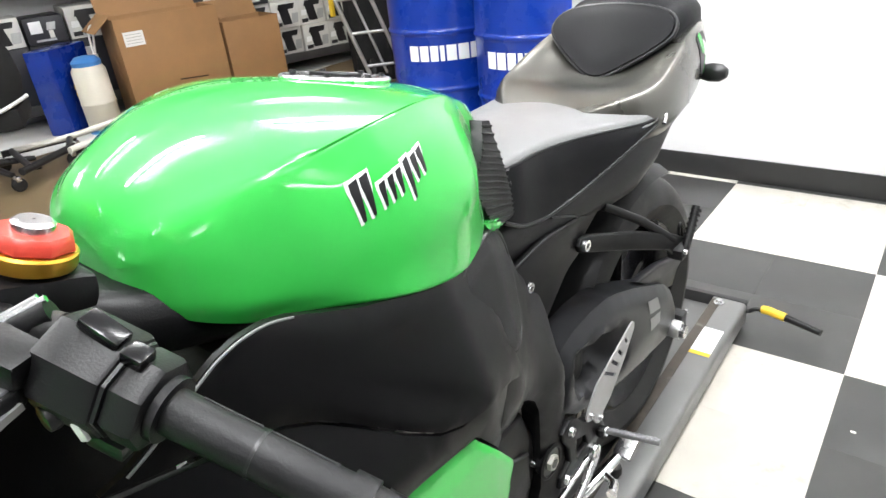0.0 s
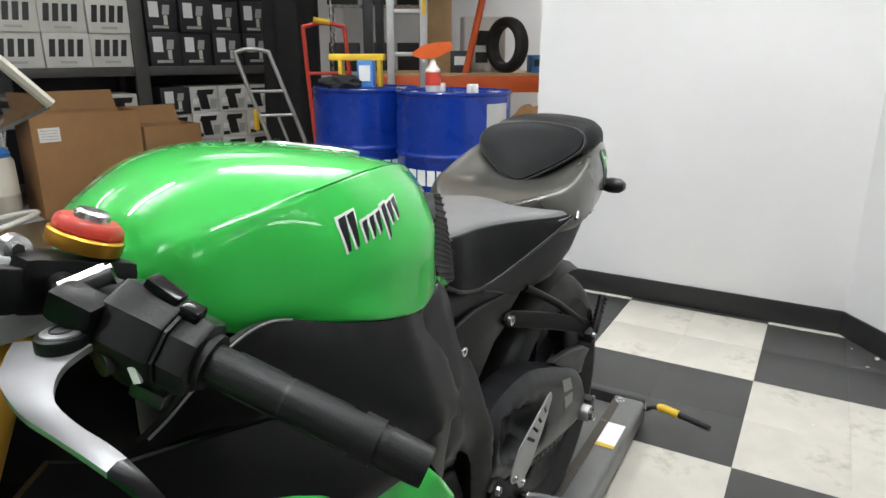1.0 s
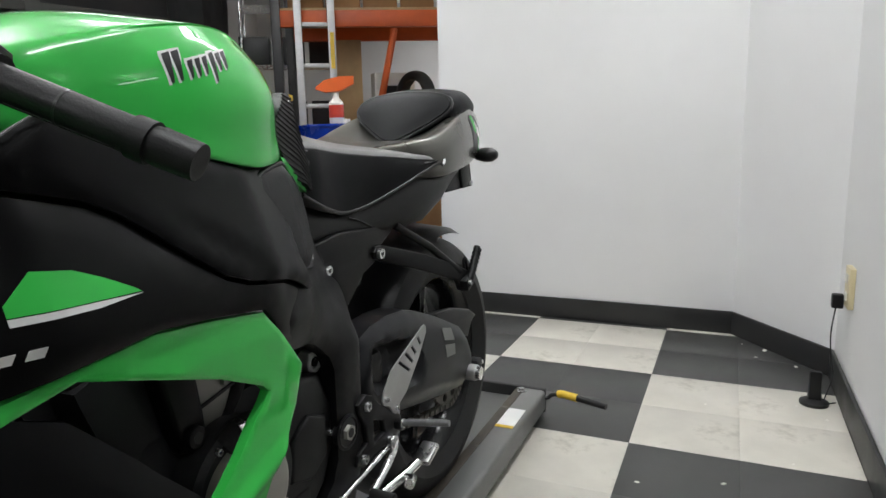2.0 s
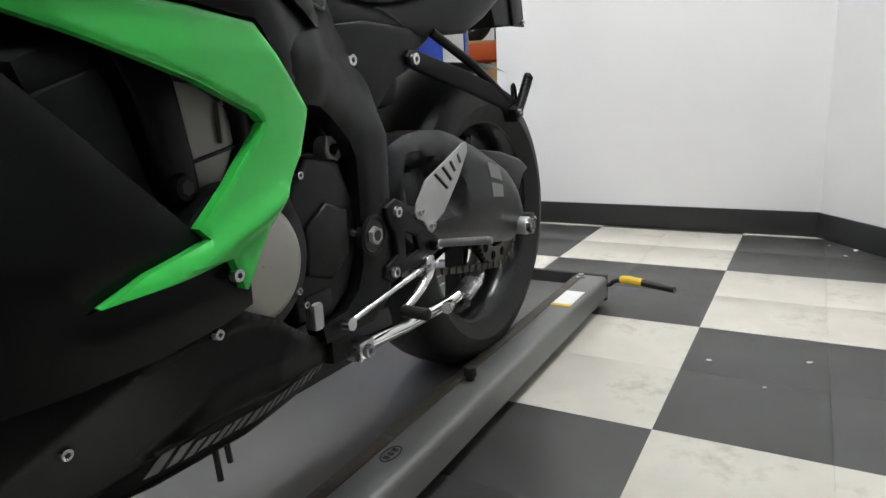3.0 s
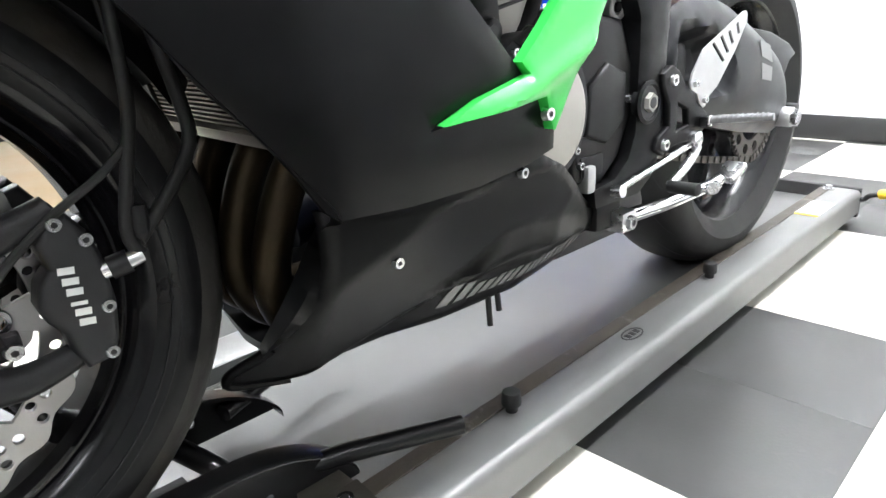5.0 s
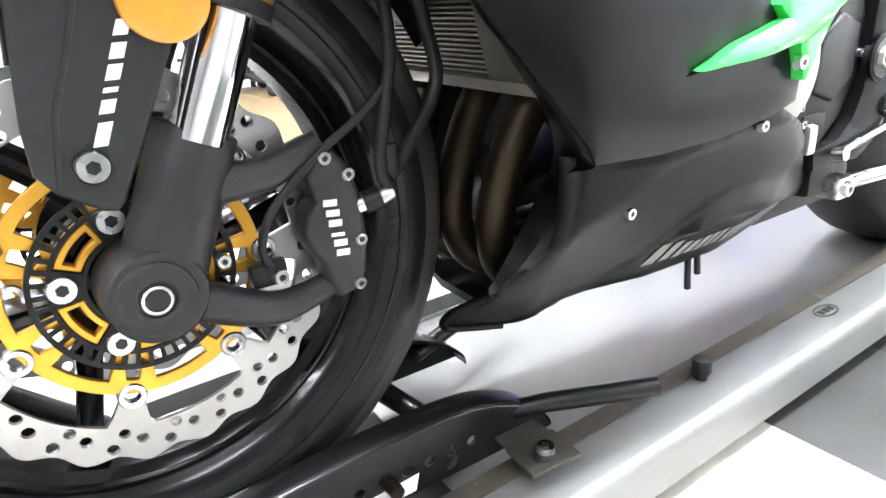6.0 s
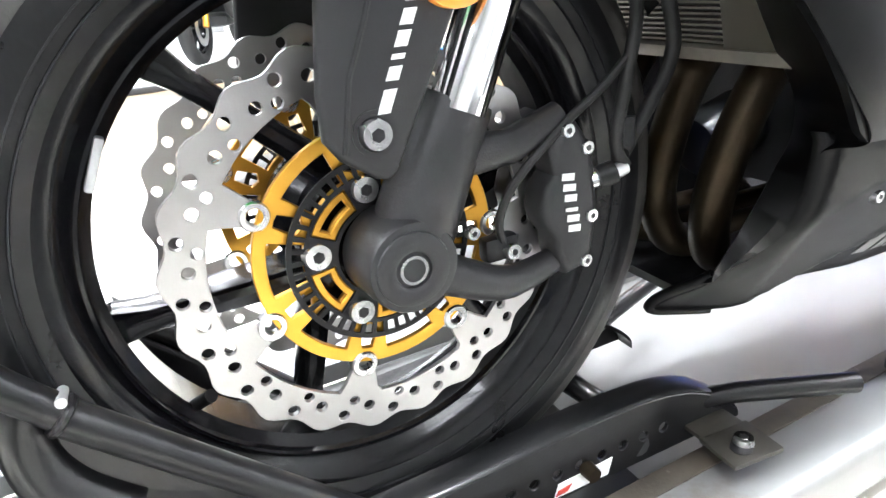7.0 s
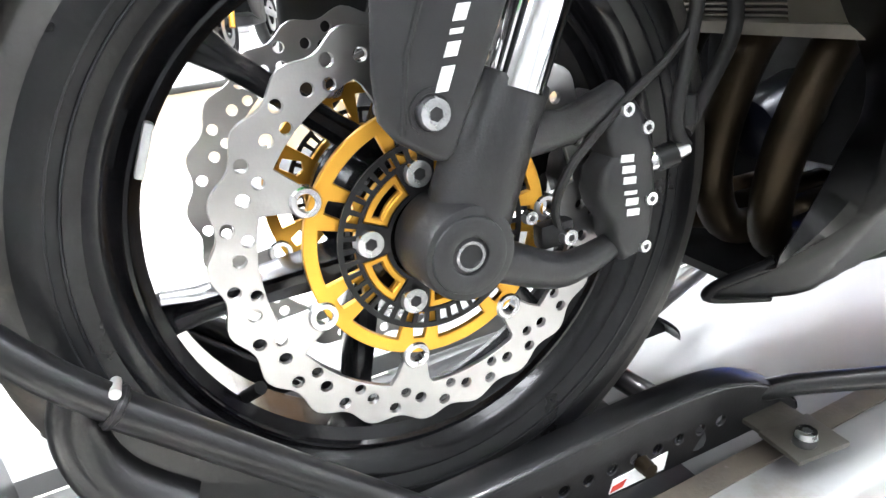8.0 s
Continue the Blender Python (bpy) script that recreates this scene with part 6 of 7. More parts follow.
    part("lever_tip", lathe([(-0.0105, 0.001), (-0.008, 0.007), (0, 0.0105), (0.008, 0.007), (0.0105, 0.001)], (sx * 0.358, 0.249, 0.902), 14), M_RIM, lev)
    part("pivot_collar", cyl((sx * 0.188, 0.274, 0.985), (sx * 0.188, 0.274, 0.9965), 0.0165, n=28, bev=0.002), M_FRAME, lev)
    part("lever_pivot", cyl((sx * 0.188, 0.274, 0.990), (sx * 0.188, 0.274, 0.9985), 0.0128, n=28, bev=0.0015), M_SILVER, lev, "bright flat pivot screw")
    part("pivot_slot", lathe([(0, 0.0062), (0.0006, 0.0064), (0.0006, 0.0074), (0, 0.0076)], (sx * 0.188, 0.274, 0.9985), 24, "z"), M_DKGREY, lev)
    adj = part("cable_adjuster", tube([(sx * 0.160, 0.286, 1.004), (sx * 0.170, 0.302, 1.012), (sx * 0.180, 0.318, 1.018)], 0.0085, 14), M_PLASTIC, bar_ob, "knurled cable adjuster")
    for dz in (0.0, 0.0055):
        part("adjuster_rib", tube([(sx * (0.163 - dz), 0.294 - dz * 0.4, 1.0165), (sx * (0.178 - dz), 0.318 - dz * 0.4, 1.026)], 0.0022, 8), M_STEEL, adj)
rsv = part("brake_reservoir", box((-0.12, 0.30, 1.06), (0.07, 0.05, 0.035), 0.008), M_OIL, bike, "amber brake fluid reservoir")
part("reservoir_cap", box((-0.12, 0.30, 1.082), (0.072, 0.052, 0.012), 0.004), M_PLASTIC, rsv)
CAPM = pose(0.118, 0.333, 1.026) @ Matrix.Rotation(radians(11), 4, "Y") @ Matrix.Rotation(radians(-20), 4, "X")
res = part("preload_adjuster", lathe([(0, 0.001), (0, 0.0255), (0.002, 0.0265), (0.010, 0.0265), (0.0115, 0.025), (0.0115, 0.001)], (0, 0, 0), 48, "z"), M_GOLD, bike, "gold and red anodised adjuster", CAPM)
part("red_cap", lathe([(0.0115, 0.001), (0.0115, 0.0235), (0.013, 0.025), (0.019, 0.024), (0.022, 0.021), (0.0225, 0.001)], (0, 0, 0), 8, "z"), M_RED, res, "red anodised faceted cap")
part("adjuster_screw", lathe([(0.022, 0.001), (0.022, 0.013), (0.027, 0.0125), (0.029, 0.01), (0.029, 0.001)], (0, 0, 0), 24, "z"), M_STEEL, res)
part("damper_bracket", box((0.116, 0.318, 1.012), (0.058, 0.085, 0.026), 0.01, Matrix.Rotation(-0.3, 4, "X")), M_FRAME, bike)
bolt(0.116, 0.288, 1.036, bike, big=True, label="bright socket bolt")
part("dash", box((0, 0.17, 1.03), (0.2, 0.07, 0.11), 0.02, Matrix.Rotation(0.9, 4, "X")), M_PLASTIC, bike, "black instrument pod")
# highlight along the upper cover's front edge, drawn as a thin grey line
part("edge_highlight", tube([(f_upper(y, z) + 0.0008, y - 0.0015, z + 0.0012) for y, z in UPPER[1:9]], 0.0011, 8, smooth=4), M_EDGE_LIT, bike, "thin grey line painted as the cover edge's highlight")
part("tank_front_cover", loft([body_ring(*r) for r in ((0.34, 0.06, 0.96, 0.90, 0.004), (0.37, 0.085, 0.965, 0.90, 0.004), (0.41, 0.1, 0.955, 0.90, 0.0), (0.47, 0.12, 0.925, 0.89, 0.0))]), M_PLASTIC, bike)

# nose cowl, lamps, screen, mirrors
nose = part("nose_cowl", loft([body_ring(*r) for r in ((-0.30, 0.03, 0.80, 0.77, 0.004), (-0.27, 0.08, 0.85, 0.74, 0.008), (-0.20, 0.135, 0.91, 0.72, 0.012), (-0.10, 0.18, 0.965, 0.71, 0.012), (0.0, 0.205, 0.995, 0.72, 0.01), (0.08, 0.21, 0.99, 0.74, 0.0), (0.14, 0.212, 0.93, 0.75, 0.0), (0.20, 0.205, 0.885, 0.76, 0.0))]), M_GREEN, bike, "lime green nose cowl")
for sx in (1, -1):
    part("headlamp", lathe([(-0.02, 0.001), (-0.02, 0.045), (0.0, 0.05), (0.012, 0.04), (0.018, 0.001)], (sx * 0.085, -0.262, 0.825), 24, "y"), M_CHROME, nose, "clear headlamp")
    mir = part("mirror", tube([(sx * 0.17, -0.05, 1.0), (sx * 0.22, -0.06, 1.09), (sx * 0.27, -0.05, 1.12)], [0.012, 0.009], 12, smooth=3), M_PLASTIC, bike, "black mirror")
    part("mirror_head", box((sx * 0.33, -0.05, 1.125), (0.15, 0.05, 0.08), 0.02), M_PLASTIC, mir)
    part("mirror_glass", box((sx * 0.33, -0.024, 1.125), (0.135, 0.003, 0.066), 0.001), M_CHROME, mir)


def screen_ring(f, dz):
    y = -0.16 + 0.34 * f
    z0, hw = 0.985 + 0.15 * f, 0.13 + 0.07 * f
    up = 0.10 * f + 0.02
    return [(hw * math.sin(a), y + 0.104 * (1 - math.cos(a)), z0 + up * math.cos(a) + dz) for a in [math.pi * (k / 12 - 0.5) for k in range(13)]]


bm = bmesh.new()
g0 = [screen_ring(k / 8, 0.0) for k in range(9)]
g1 = [[(x * 0.985, y, z - 0.003) for x, y, z in r] for r in g0]
loft([a + b[::-1] for a, b in zip(g0, g1)], bm=bm)
scr = part("windscreen", bm, M_SCREEN, bike, "smoked clear windscreen")
part("screen_edge", tube(g0[-1], 0.0032, 8), M_TANK_PL, scr)

# ---- front wheel chock bolted to the lift ----
chock = thing("wheel_chock", "black steel front wheel chock bolted to the lift", "wheel chock", pose(-0.075, 0.034, 0, 0, 0, -1.9))
ARM = [(-0.10, 0.158), (0.035, 0.163), (0.11, 0.168), (0.177, 0.171), (0.24, 0.170), (0.275, 0.1665), (0.305, 0.159), (0.335, 0.146), (0.362, 0.128), (0.38, 0.110), (0.384, 0.098), (0.33, 0.0975), (0.26, 0.0975), (0.15, 0.0975), (0.03, 0.0975), (-0.10, 0.0975)]
for sx in (1, -1):
    arm = part("side_arm", side_plate([ARM] + [circle(0.034 + 0.0265 * k, 0.1295, 0.0056, 12) for k in range(10)], sx * 0.098, 0.005, 0.001), M_CHOCK, chock, "gloss black side plate with adjusting holes")
    top = smooth_path([(sx * 0.1005, y, z) for y, z in ARM[:11]], 3)
    part("arm_flange", loft([[p + Vector((0, 0, 0.0015)), p + Vector((-sx * 0.004, 0, 0.0045)), p + Vector((-sx * 0.030, 0, 0.0045)), p + Vector((-sx * 0.030, 0, -0.001)), p + Vector((-sx * 0.004, 0, -0.001))] for p in top]), M_CHOCK, arm, "turned-in rounded top flange")
    part("foot_plate", box((sx * 0.149, 0.329, 0.1165), (0.05, 0.062, 0.006), 0.002, Matrix.Rotation(radians(-5 * sx), 4, "Z")), M_GRIME, arm, "grimy black mounting foot")
    part("foot_bend", box((sx * 0.113, 0.33, 0.1165), (0.03, 0.055, 0.006), 0.002), M_GRIME, arm)
    part("bolt", BOLT_L, None, arm, m=pose(sx * 0.150, 0.331, 0.120, 0, -90, 0))
    part("foot_slot", cyl((sx * 0.155, 0.322, 0.1192), (sx * 0.155, 0.322, 0.1202), 0.011, n=20), M_DECAL_K, arm)
    part("tube_socket", tube([(sx * 0.082, 0.31, 0.134), (sx * 0.104, 0.37, 0.137), (sx * 0.155, 0.497, 0.132)], 0.0115, 14), M_CHOCK, chock, "black tube stub")
    part("wheel_arm", tube([(sx * 0.10, -0.335, 0.52), (sx * 0.10, -0.295, 0.445), (sx * 0.10, -0.266, 0.400), (sx * 0.10, -0.247, 0.374), (sx * 0.10, -0.222, 0.346)], 0.0115, 16, smooth=3), M_CHOCK, chock, "black tubular wheel guide")
    low = part("lower_arm", tube([(sx * 0.10, -0.227, 0.349), (sx * 0.10, -0.192, 0.315), (sx * 0.10, -0.14, 0.264), (sx * 0.10, -0.086, 0.212), (sx * 0.10, -0.03, 0.158)], 0.0125, 18, smooth=3), M_CHOCK, chock, "black tube running down to the base")
    part("weld_bead", lathe([(-0.003, 0.0118), (-0.001, 0.0145), (0.0015, 0.014), (0.003, 0.0118)], (0, 0, 0), 18), M_CHOCK, low, m=pose(sx * 0.10, -0.224, 0.347, 0, 0, 0) @ Matrix.Rotation(radians(-44), 4, "X") @ Matrix.Rotation(radians(90), 4, "Z"))
    part("pin", cyl((sx * 0.09, -0.221, 0.358), (sx * 0.109, -0.221, 0.360), 0.0035, n=12), M_ALU, chock)
    part("pivot_elbow", tube([(sx * 0.094, -0.238, 0.366), (sx * 0.092, -0.247, 0.345), (sx * 0.09, -0.247, 0.315), (sx * 0.09, -0.235, 0.285), (sx * 0.09, -0.21, 0.255)], [0.013, 0.024], 16, smooth=4), M_CHOCK, chock, "bent black pivot bracket")
    part("link_plate", side_plate([[(-0.25, 0.36), (-0.218, 0.335), (-0.19, 0.305), (-0.12, 0.24), (-0.09, 0.20), (-0.20, 0.20), (-0.25, 0.27), (-0.257, 0.31)]], sx * 0.088, 0.012, 0.004), M_CHOCK, chock)
part("rust_bolt", cyl((0.1, 0.1735, 0.122), (0.114, 0.1735, 0.122), 0.0085, 0.0075, n=14), M_HEADER, chock, "rusty bolt")
part("label_plate", side_plate([[(0.135, 0.103), (0.20, 0.103), (0.205, 0.122), (0.14, 0.118)]], 0.1012, 0.001), M_DECAL_W, chock, "white label with red marks")
part("label_mark", side_plate([[(0.136, 0.105), (0.15, 0.106), (0.155, 0.113), (0.139, 0.111)]], 0.1019, 0.0008), M_RED, chock)
part("front_cradle", loft([[(x, y, z), (x, y + 0.004, z - 0.006), (x, y + 0.004 - 0.02, z - 0.02), (x, y - 0.016, z - 0.01)] for x, y, z in ((-0.085, -0.285, 0.43), (-0.04, -0.30, 0.41), (0.04, -0.30, 0.41), (0.085, -0.285, 0.43))]), M_CHOCK, chock)
part("base_plate", box((0, 0.0, 0.0635), (0.19, 0.5, 0.006), 0.001), M_CHOCK, chock)
part("rear_cradle", tube([(-0.095, 0.24, 0.12), (-0.05, 0.27, 0.095), (0.0, 0.28, 0.09), (0.05, 0.27, 0.095), (0.095, 0.24, 0.12)], 0.014, 12, smooth=4), M_CHOCK, chock)
part("upright", box((0, -0.36, 0.22), (0.18, 0.03, 0.32), 0.006), M_CHOCK, chock)

# ---- steel drums on a dolly ----
def drum(x, y, turn):
    th = thing("steel_drum", "glossy blue steel oil drum on a low black dolly", "drum", pose(x, y, 0, 0, 0, turn), "oil drums")
    prof = [(0.10, 0.001), (0.10, 0.283), (0.108, 0.29), (0.115, 0.29), (0.121, 0.286)]
    for zc in (0.40, 0.68):
        prof += [(zc - 0.022, 0.286), (zc - 0.012, 0.2875), (zc - 0.005, 0.2935), (zc + 0.005, 0.2935), (zc + 0.012, 0.2875), (zc + 0.022, 0.286)]
    prof += [(0.962, 0.286), (0.968, 0.291), (0.978, 0.292), (0.983, 0.288), (0.981, 0.281), (0.97, 0.279), (0.968, 0.001)]
    part("drum_body", lathe(prof, (0, 0, 0), 72, "z"), M_BLUE, th)
    part("dolly", lathe([(0.055, 0.001), (0.055, 0.30), (0.062, 0.305), (0.11, 0.305), (0.11, 0.298), (0.097, 0.297), (0.097, 0.001)], (0, 0, 0), 48, "z"), M_DKGREY, th, "low black drum dolly")
    for k in range(4):
        a = radians(45 + 90 * k)
        part("caster", cyl((0.24 * math.cos(a) - 0.012, 0.24 * math.sin(a), 0.0285), (0.24 * math.cos(a) + 0.012, 0.24 * math.sin(a), 0.0285), 0.0285, n=18), M_RUBBER, th)
    for k, (bx, by, r) in enumerate(((0.2, 0.05, 0.034), (-0.2, -0.02, 0.02))):
        part("bung", cyl((bx, by, 0.967), (bx, by, 0.978), r, n=18, bev=0.002), M_STEEL, th)
    # maker's name as plain white blocks bent round the drum
    u = -0.2
    for w, h in ((0.05, 0.075), (0.045, 0.075), (0.04, 0.075), (0.022, 0.075), (0.05, 0.075), (0.055, 0.075), (0.05, 0.075)):
        a0, a1 = u / 0.2885, (u + w) / 0.2885
        n = 5
        rows = [[(r * math.sin(a), -r * math.cos(a), z) for z in (0.545, 0.545 + h)] for r in (0.2868, 0.2882) for a in [a0 + (a1 - a0) * k / n for k in range(n + 1)]]
        bm = loft([[rows[k][0], rows[k][1], rows[k + n + 1][1], rows[k + n + 1][0]] for k in range(n + 1)])
        part("name_block", bm, M_DECAL_W, th, "white painted maker marking block")
        u += w + 0.01
    return th


D2 = (-1.12, 3.045)
D1 = (-1.70, 3.10)
drum(*D1, 38)
th = drum(*D2, 20)
n = 8
a0, a1 = radians(42), radians(72)
rows = [[(r * math.sin(a), -r * math.cos(a), z) for z in (0.74, 0.93)] for r in (0.2868, 0.2876) for a in [a0 + (a1 - a0) * k / n for k in range(n + 1)]]
part("data_label", loft([[rows[k][0], rows[k][1], rows[k + n + 1][1], rows[k + n + 1][0]] for k in range(n + 1)]), M_DECAL_G, th, "grey product data label")

spray = thing("spray_bottle", "clear spray bottle with orange trigger head on a drum", "bottle", pose(-1.13, 2.86, 0.983, 0, 0, 30))
part("bottle", lathe([(0, 0.001), (0, 0.032), (0.01, 0.036), (0.10, 0.036), (0.125, 0.016), (0.15, 0.015), (0.15, 0.001)], (0, 0, 0), 24, "z"), M_WHITEP, spray)
part("label", lathe([(0.03, 0.0362), (0.03, 0.037), (0.09, 0.037), (0.09, 0.0362)], (0, 0, 0), 24, "z"), M_RED, spray)
part("trigger_head", loft([[(x, y - w, z0), (x, y + w, z0), (x, y + w, z1), (x, y - w, z1)] for x, y, w, z0, z1 in ((-0.095, 0, 0.012, 0.165, 0.178), (-0.05, 0, 0.022, 0.15, 0.21), (0.02, 0, 0.026, 0.155, 0.225), (0.09, 0, 0.016, 0.19, 0.228))]), M_ORANGE, spray, "orange trigger head")
jug = thing("oil_jug", "blue and white oil bottle with yellow lid on a drum", "bottle", pose(-1.62, 3.0, 0.983, 0, 0, 20))
part("body", box((0, 0, 0.07), (0.09, 0.07, 0.14), 0.014), M_SKYB, jug)
part("label", box((0, -0.036, 0.075), (0.06, 0.002, 0.08)), M_DECAL_W, jug)
tray = thing("yellow_tray", "yellow plastic parts tray propped above a drum", "tray", pose(-1.72, 3.06, 0.983, 0, 0, 25))
part("leg", box((-0.09, 0, 0.07), (0.02, 0.08, 0.14), 0.004), M_YELLOW, tray)
part("tray_top", box((0.0, 0, 0.155), (0.30, 0.09, 0.035), 0.008), M_YELLOW, tray)
part("leg", box((0.12, 0, 0.07), (0.02, 0.08, 0.14), 0.004), M_YELLOW, tray)
rag = thing("rag_bundle", "crumpled black shop rag on a drum lid", "rag", pose(-1.74, 2.95, 0.983))
bm = bmesh.new()
bmesh.ops.create_icosphere(bm, subdivisions=4, radius=0.09)
for v in bm.verts:
    k = 1 + 0.28 * noise.noise(v.co * 18) + 0.12 * noise.noise(v.co * 45)
    v.co = Vector((v.co.x * k * 1.5, v.co.y * k, max(0, v.co.z * k * 0.5 + 0.02)))
part("cloth", bm, M_CLOTH, rag)
for x, y, r in ((-1.02, 3.06, 0.03), (-1.22, 3.1, 0.02), (-0.98, 2.95, 0.015)):
    lid = thing("jar_lid", "pale round plastic cap on a blue drum", "lid", pose(x, y, 0.983), "loose caps")
    part("cap", cyl((0, 0, -0.014), (0, 0, 0.03), r, r * 0.9, 20, bev=0.003), M_WHITEP, lid)

# ---- storage shelves with cartons ----
SHP, SHU = Vector((-4.55, 3.7, 0)), Vector((0.3, 0.954, 0))
SHM = Matrix.Translation(SHP) @ Matrix.Rotation(math.atan2(SHU.y, SHU.x), 4, "Z")  # x along the shelf, y away from the front
shelf = thing("storage_shelf", "dark steel storage shelving loaded with cartons", "shelf", SHM)
for x in (-2.05, 0.1, 1.75):
    for y in (0.03, 0.57):
        part("post", box((x, y, 1.25), (0.11 if y < 0.1 else 0.05, 0.05, 2.5), 0.004), M_SHELF, shelf)
for z in (0.14, 1.01, 2.0):
    for x0, x1 in ((-1.995, 0.045), (0.155, 1.695)):
        part("beam", box(((x0 + x1) / 2, 0.03, z), (x1 - x0, 0.045, 0.075), 0.004), M_SHELF, shelf)
        part("deck", box(((x0 + x1) / 2, 0.32, z + 0.02), (x1 - x0, 0.52, 0.025), 0.002), M_SHELF, shelf)
part("back_panel", box((-0.15, 0.61, 1.25), (3.7, 0.012, 2.5)), M_BOXK, shelf, "black sheet steel back")


def carton(name, label, group, x, y, z, sx, sy, sz, material, marks):
    """A shelf carton; its front faces -y. marks: plain printed shapes (x, z, w, h, lean, material), in shares of the front."""
    c = thing(name, label, "box", SHM @ pose(x, y, z, 0, 0, random.uniform(-1.5, 1.5)), group)
    part("carton", box((0, sy / 2, sz / 2), (sx, sy, sz), 0.004), material, c)
    for mx, mz, mw, mh, lean, mm in marks:
        x0, z0 = -sx / 2 + sx * mx, sz * mz
        ring = [(x0, z0), (x0 + sx * mw, z0), (x0 + sx * (mw + lean), z0 + sz * mh), (x0 + sx * lean, z0 + sz * mh)]
        part("print", loft([[(x, -0.0014, z) for x, z in ring], [(x, 0.0002, z) for x, z in ring]]), mm, c)
    return c


J = [(0.08, 0.32, 0.13, 0.5, 0.05, M_DECAL_K), (0.28, 0.32, 0.13, 0.5, 0.05, M_DECAL_K), (0.48, 0.32, 0.13, 0.5, 0.05, M_DECAL_K), (0.68, 0.32, 0.13, 0.5, 0.05, M_DECAL_K), (0.3, 0.12, 0.36, 0.07, 0, M_DECAL_G)]
P = [(0.36, 0.12, 0.34, 0.6, -0.1, M_DECAL_K), (0.22, 0.68, 0.6, 0.2, 0.06, M_DECAL_K), (0.08, 0.35, 0.2, 0.2, 0.03, M_DECAL_W), (0.68, 0.15, 0.24, 0.36, 0.05, M_DECAL_G), (0.08, 0.08, 0.24, 0.14, 0, M_DECAL_K)]
K = [(0.12, 0.42, 0.3, 0.44, 0.0, M_DECAL_W), (0.52, 0.5, 0.22, 0.28, 0.05, M_DECAL_G), (0.56, 0.2, 0.12, 0.28, 0, M_TILEW), (0.2, 0.1, 0.5, 0.08, 0, M_DECAL_G)]
for row in range(2):
    for k in range(6):
        if (row, k) == (1, 0):
            continue
        carton("parts_carton", "white printed carton with bold black shapes on a shelf", "white cartons", -1.78 + 0.335 * k, 0.015 + 0.02 * ((k + row) % 2), 1.0476 + 0.262 * row, 0.328, 0.45, 0.26, M_BOXW, J)
carton("plain_carton", "plain brown carton between white ones", "", -1.76, 0.02, 1.3096, 0.30, 0.45, 0.24, M_CARD, [])
for row in range(3):
    for k in range(5):
        carton("black_carton", "black carton with white label on a shelf", "black cartons", 0.32 + 0.285 * k, 0.02 + 0.015 * ((k * 2 + row) % 3), 1.0476 + 0.282 * row, 0.27, 0.45, 0.28, M_BOXK, K)
for k in range(7):
    carton("parts_carton", "white carton printed with a dark product picture", "picture cartons", -1.84 + 0.29 * k, 0.03 + 0.02 * (k % 2), 0.1776 + 0.42, 0.27, 0.45, 0.23 - 0.02 * (k % 3), M_BOXW if k != 2 else M_BOXK, P if k != 2 else K)
    carton("black_carton", "black carton with white label on a shelf", "black cartons", -1.84 + 0.29 * k, 0.04, 0.1736, 0.28, 0.45, 0.42, M_BOXK, K[:1])
for row in range(3):
    for k in range(4):
        dark = row == 2 and k == 0
        carton("parts_carton", "white carton printed with a dark product picture", "picture cartons", 0.36 + 0.262 * k, 0.02 + 0.02 * ((k + row) % 2), 0.1736 + 0.232 * row, 0.255, 0.45, 0.23, M_BOXK if dark else M_BOXW, K if dark else P)

# big loose cartons on the floor
def loose_carton(label, s0, s1, off, h, d, sticker):
    c = thing("cardboard_box", label, "box", SHM @ pose((s0 + s1) / 2, -off, 0, 0, 0, 4), "brown boxes")
    w = s1 - s0
    part("front_wall", box((0, 0.003, h / 2), (w, 0.006, h), 0.002), M_CARD, c)
    part("back_wall", box((0, d, h / 2), (w, 0.006, h), 0.002), M_CARD, c)
    part("side_wall", box((-w / 2, d / 2, h / 2), (0.006, d, h), 0.002), M_CARD, c)
    part("side_wall", box((w / 2, d / 2, h / 2), (0.006, d, h), 0.002), M_CARD, c)
    part("base", box((0, d / 2, 0.006), (w, d, 0.006)), M_CARD, c)
    part("flap", box((-w / 2 - 0.07, d / 2, h - 0.02), (0.17, d * 0.95, 0.005), 0.001, Matrix.Rotation(radians(-38), 4, "Y")), M_CARD, c, "open side flap")
    part("flap", box((0, d + 0.06, h + 0.06), (w * 0.98, 0.005, 0.17), 0.001, Matrix.Rotation(radians(-28), 4, "X")), M_CARD, c, "open rear flap")
    if sticker:
        part("sticker", box((-w / 2 + 0.11, -0.0012, h - 0.14), (0.14, 0.001, 0.10)), M_DECAL_W, c, "white shipping label")
        for k in range(4):
            part("label_line", box((-w / 2 + 0.11, -0.002, h - 0.11 - 0.02 * k), (0.11, 0.0006, 0.004)), M_DECAL_G, c)
        for k in range(3):
            part("print", box((w * 0.12, -0.0012, h * 0.34 - 0.05 * k), (0.22 - 0.03 * k, 0.001, 0.009), 0, Matrix.Rotation(radians(4 - 6 * k), 4, "Y")), M_HEADER, c)
    return c


loose_carton("tall open brown cardboard box with white label", -0.90, -0.15, 0.55, 0.74, 0.38, True)
loose_carton("smaller brown cardboard box beside a taller one", -0.12, 0.34, 0.50, 0.60, 0.34, False)

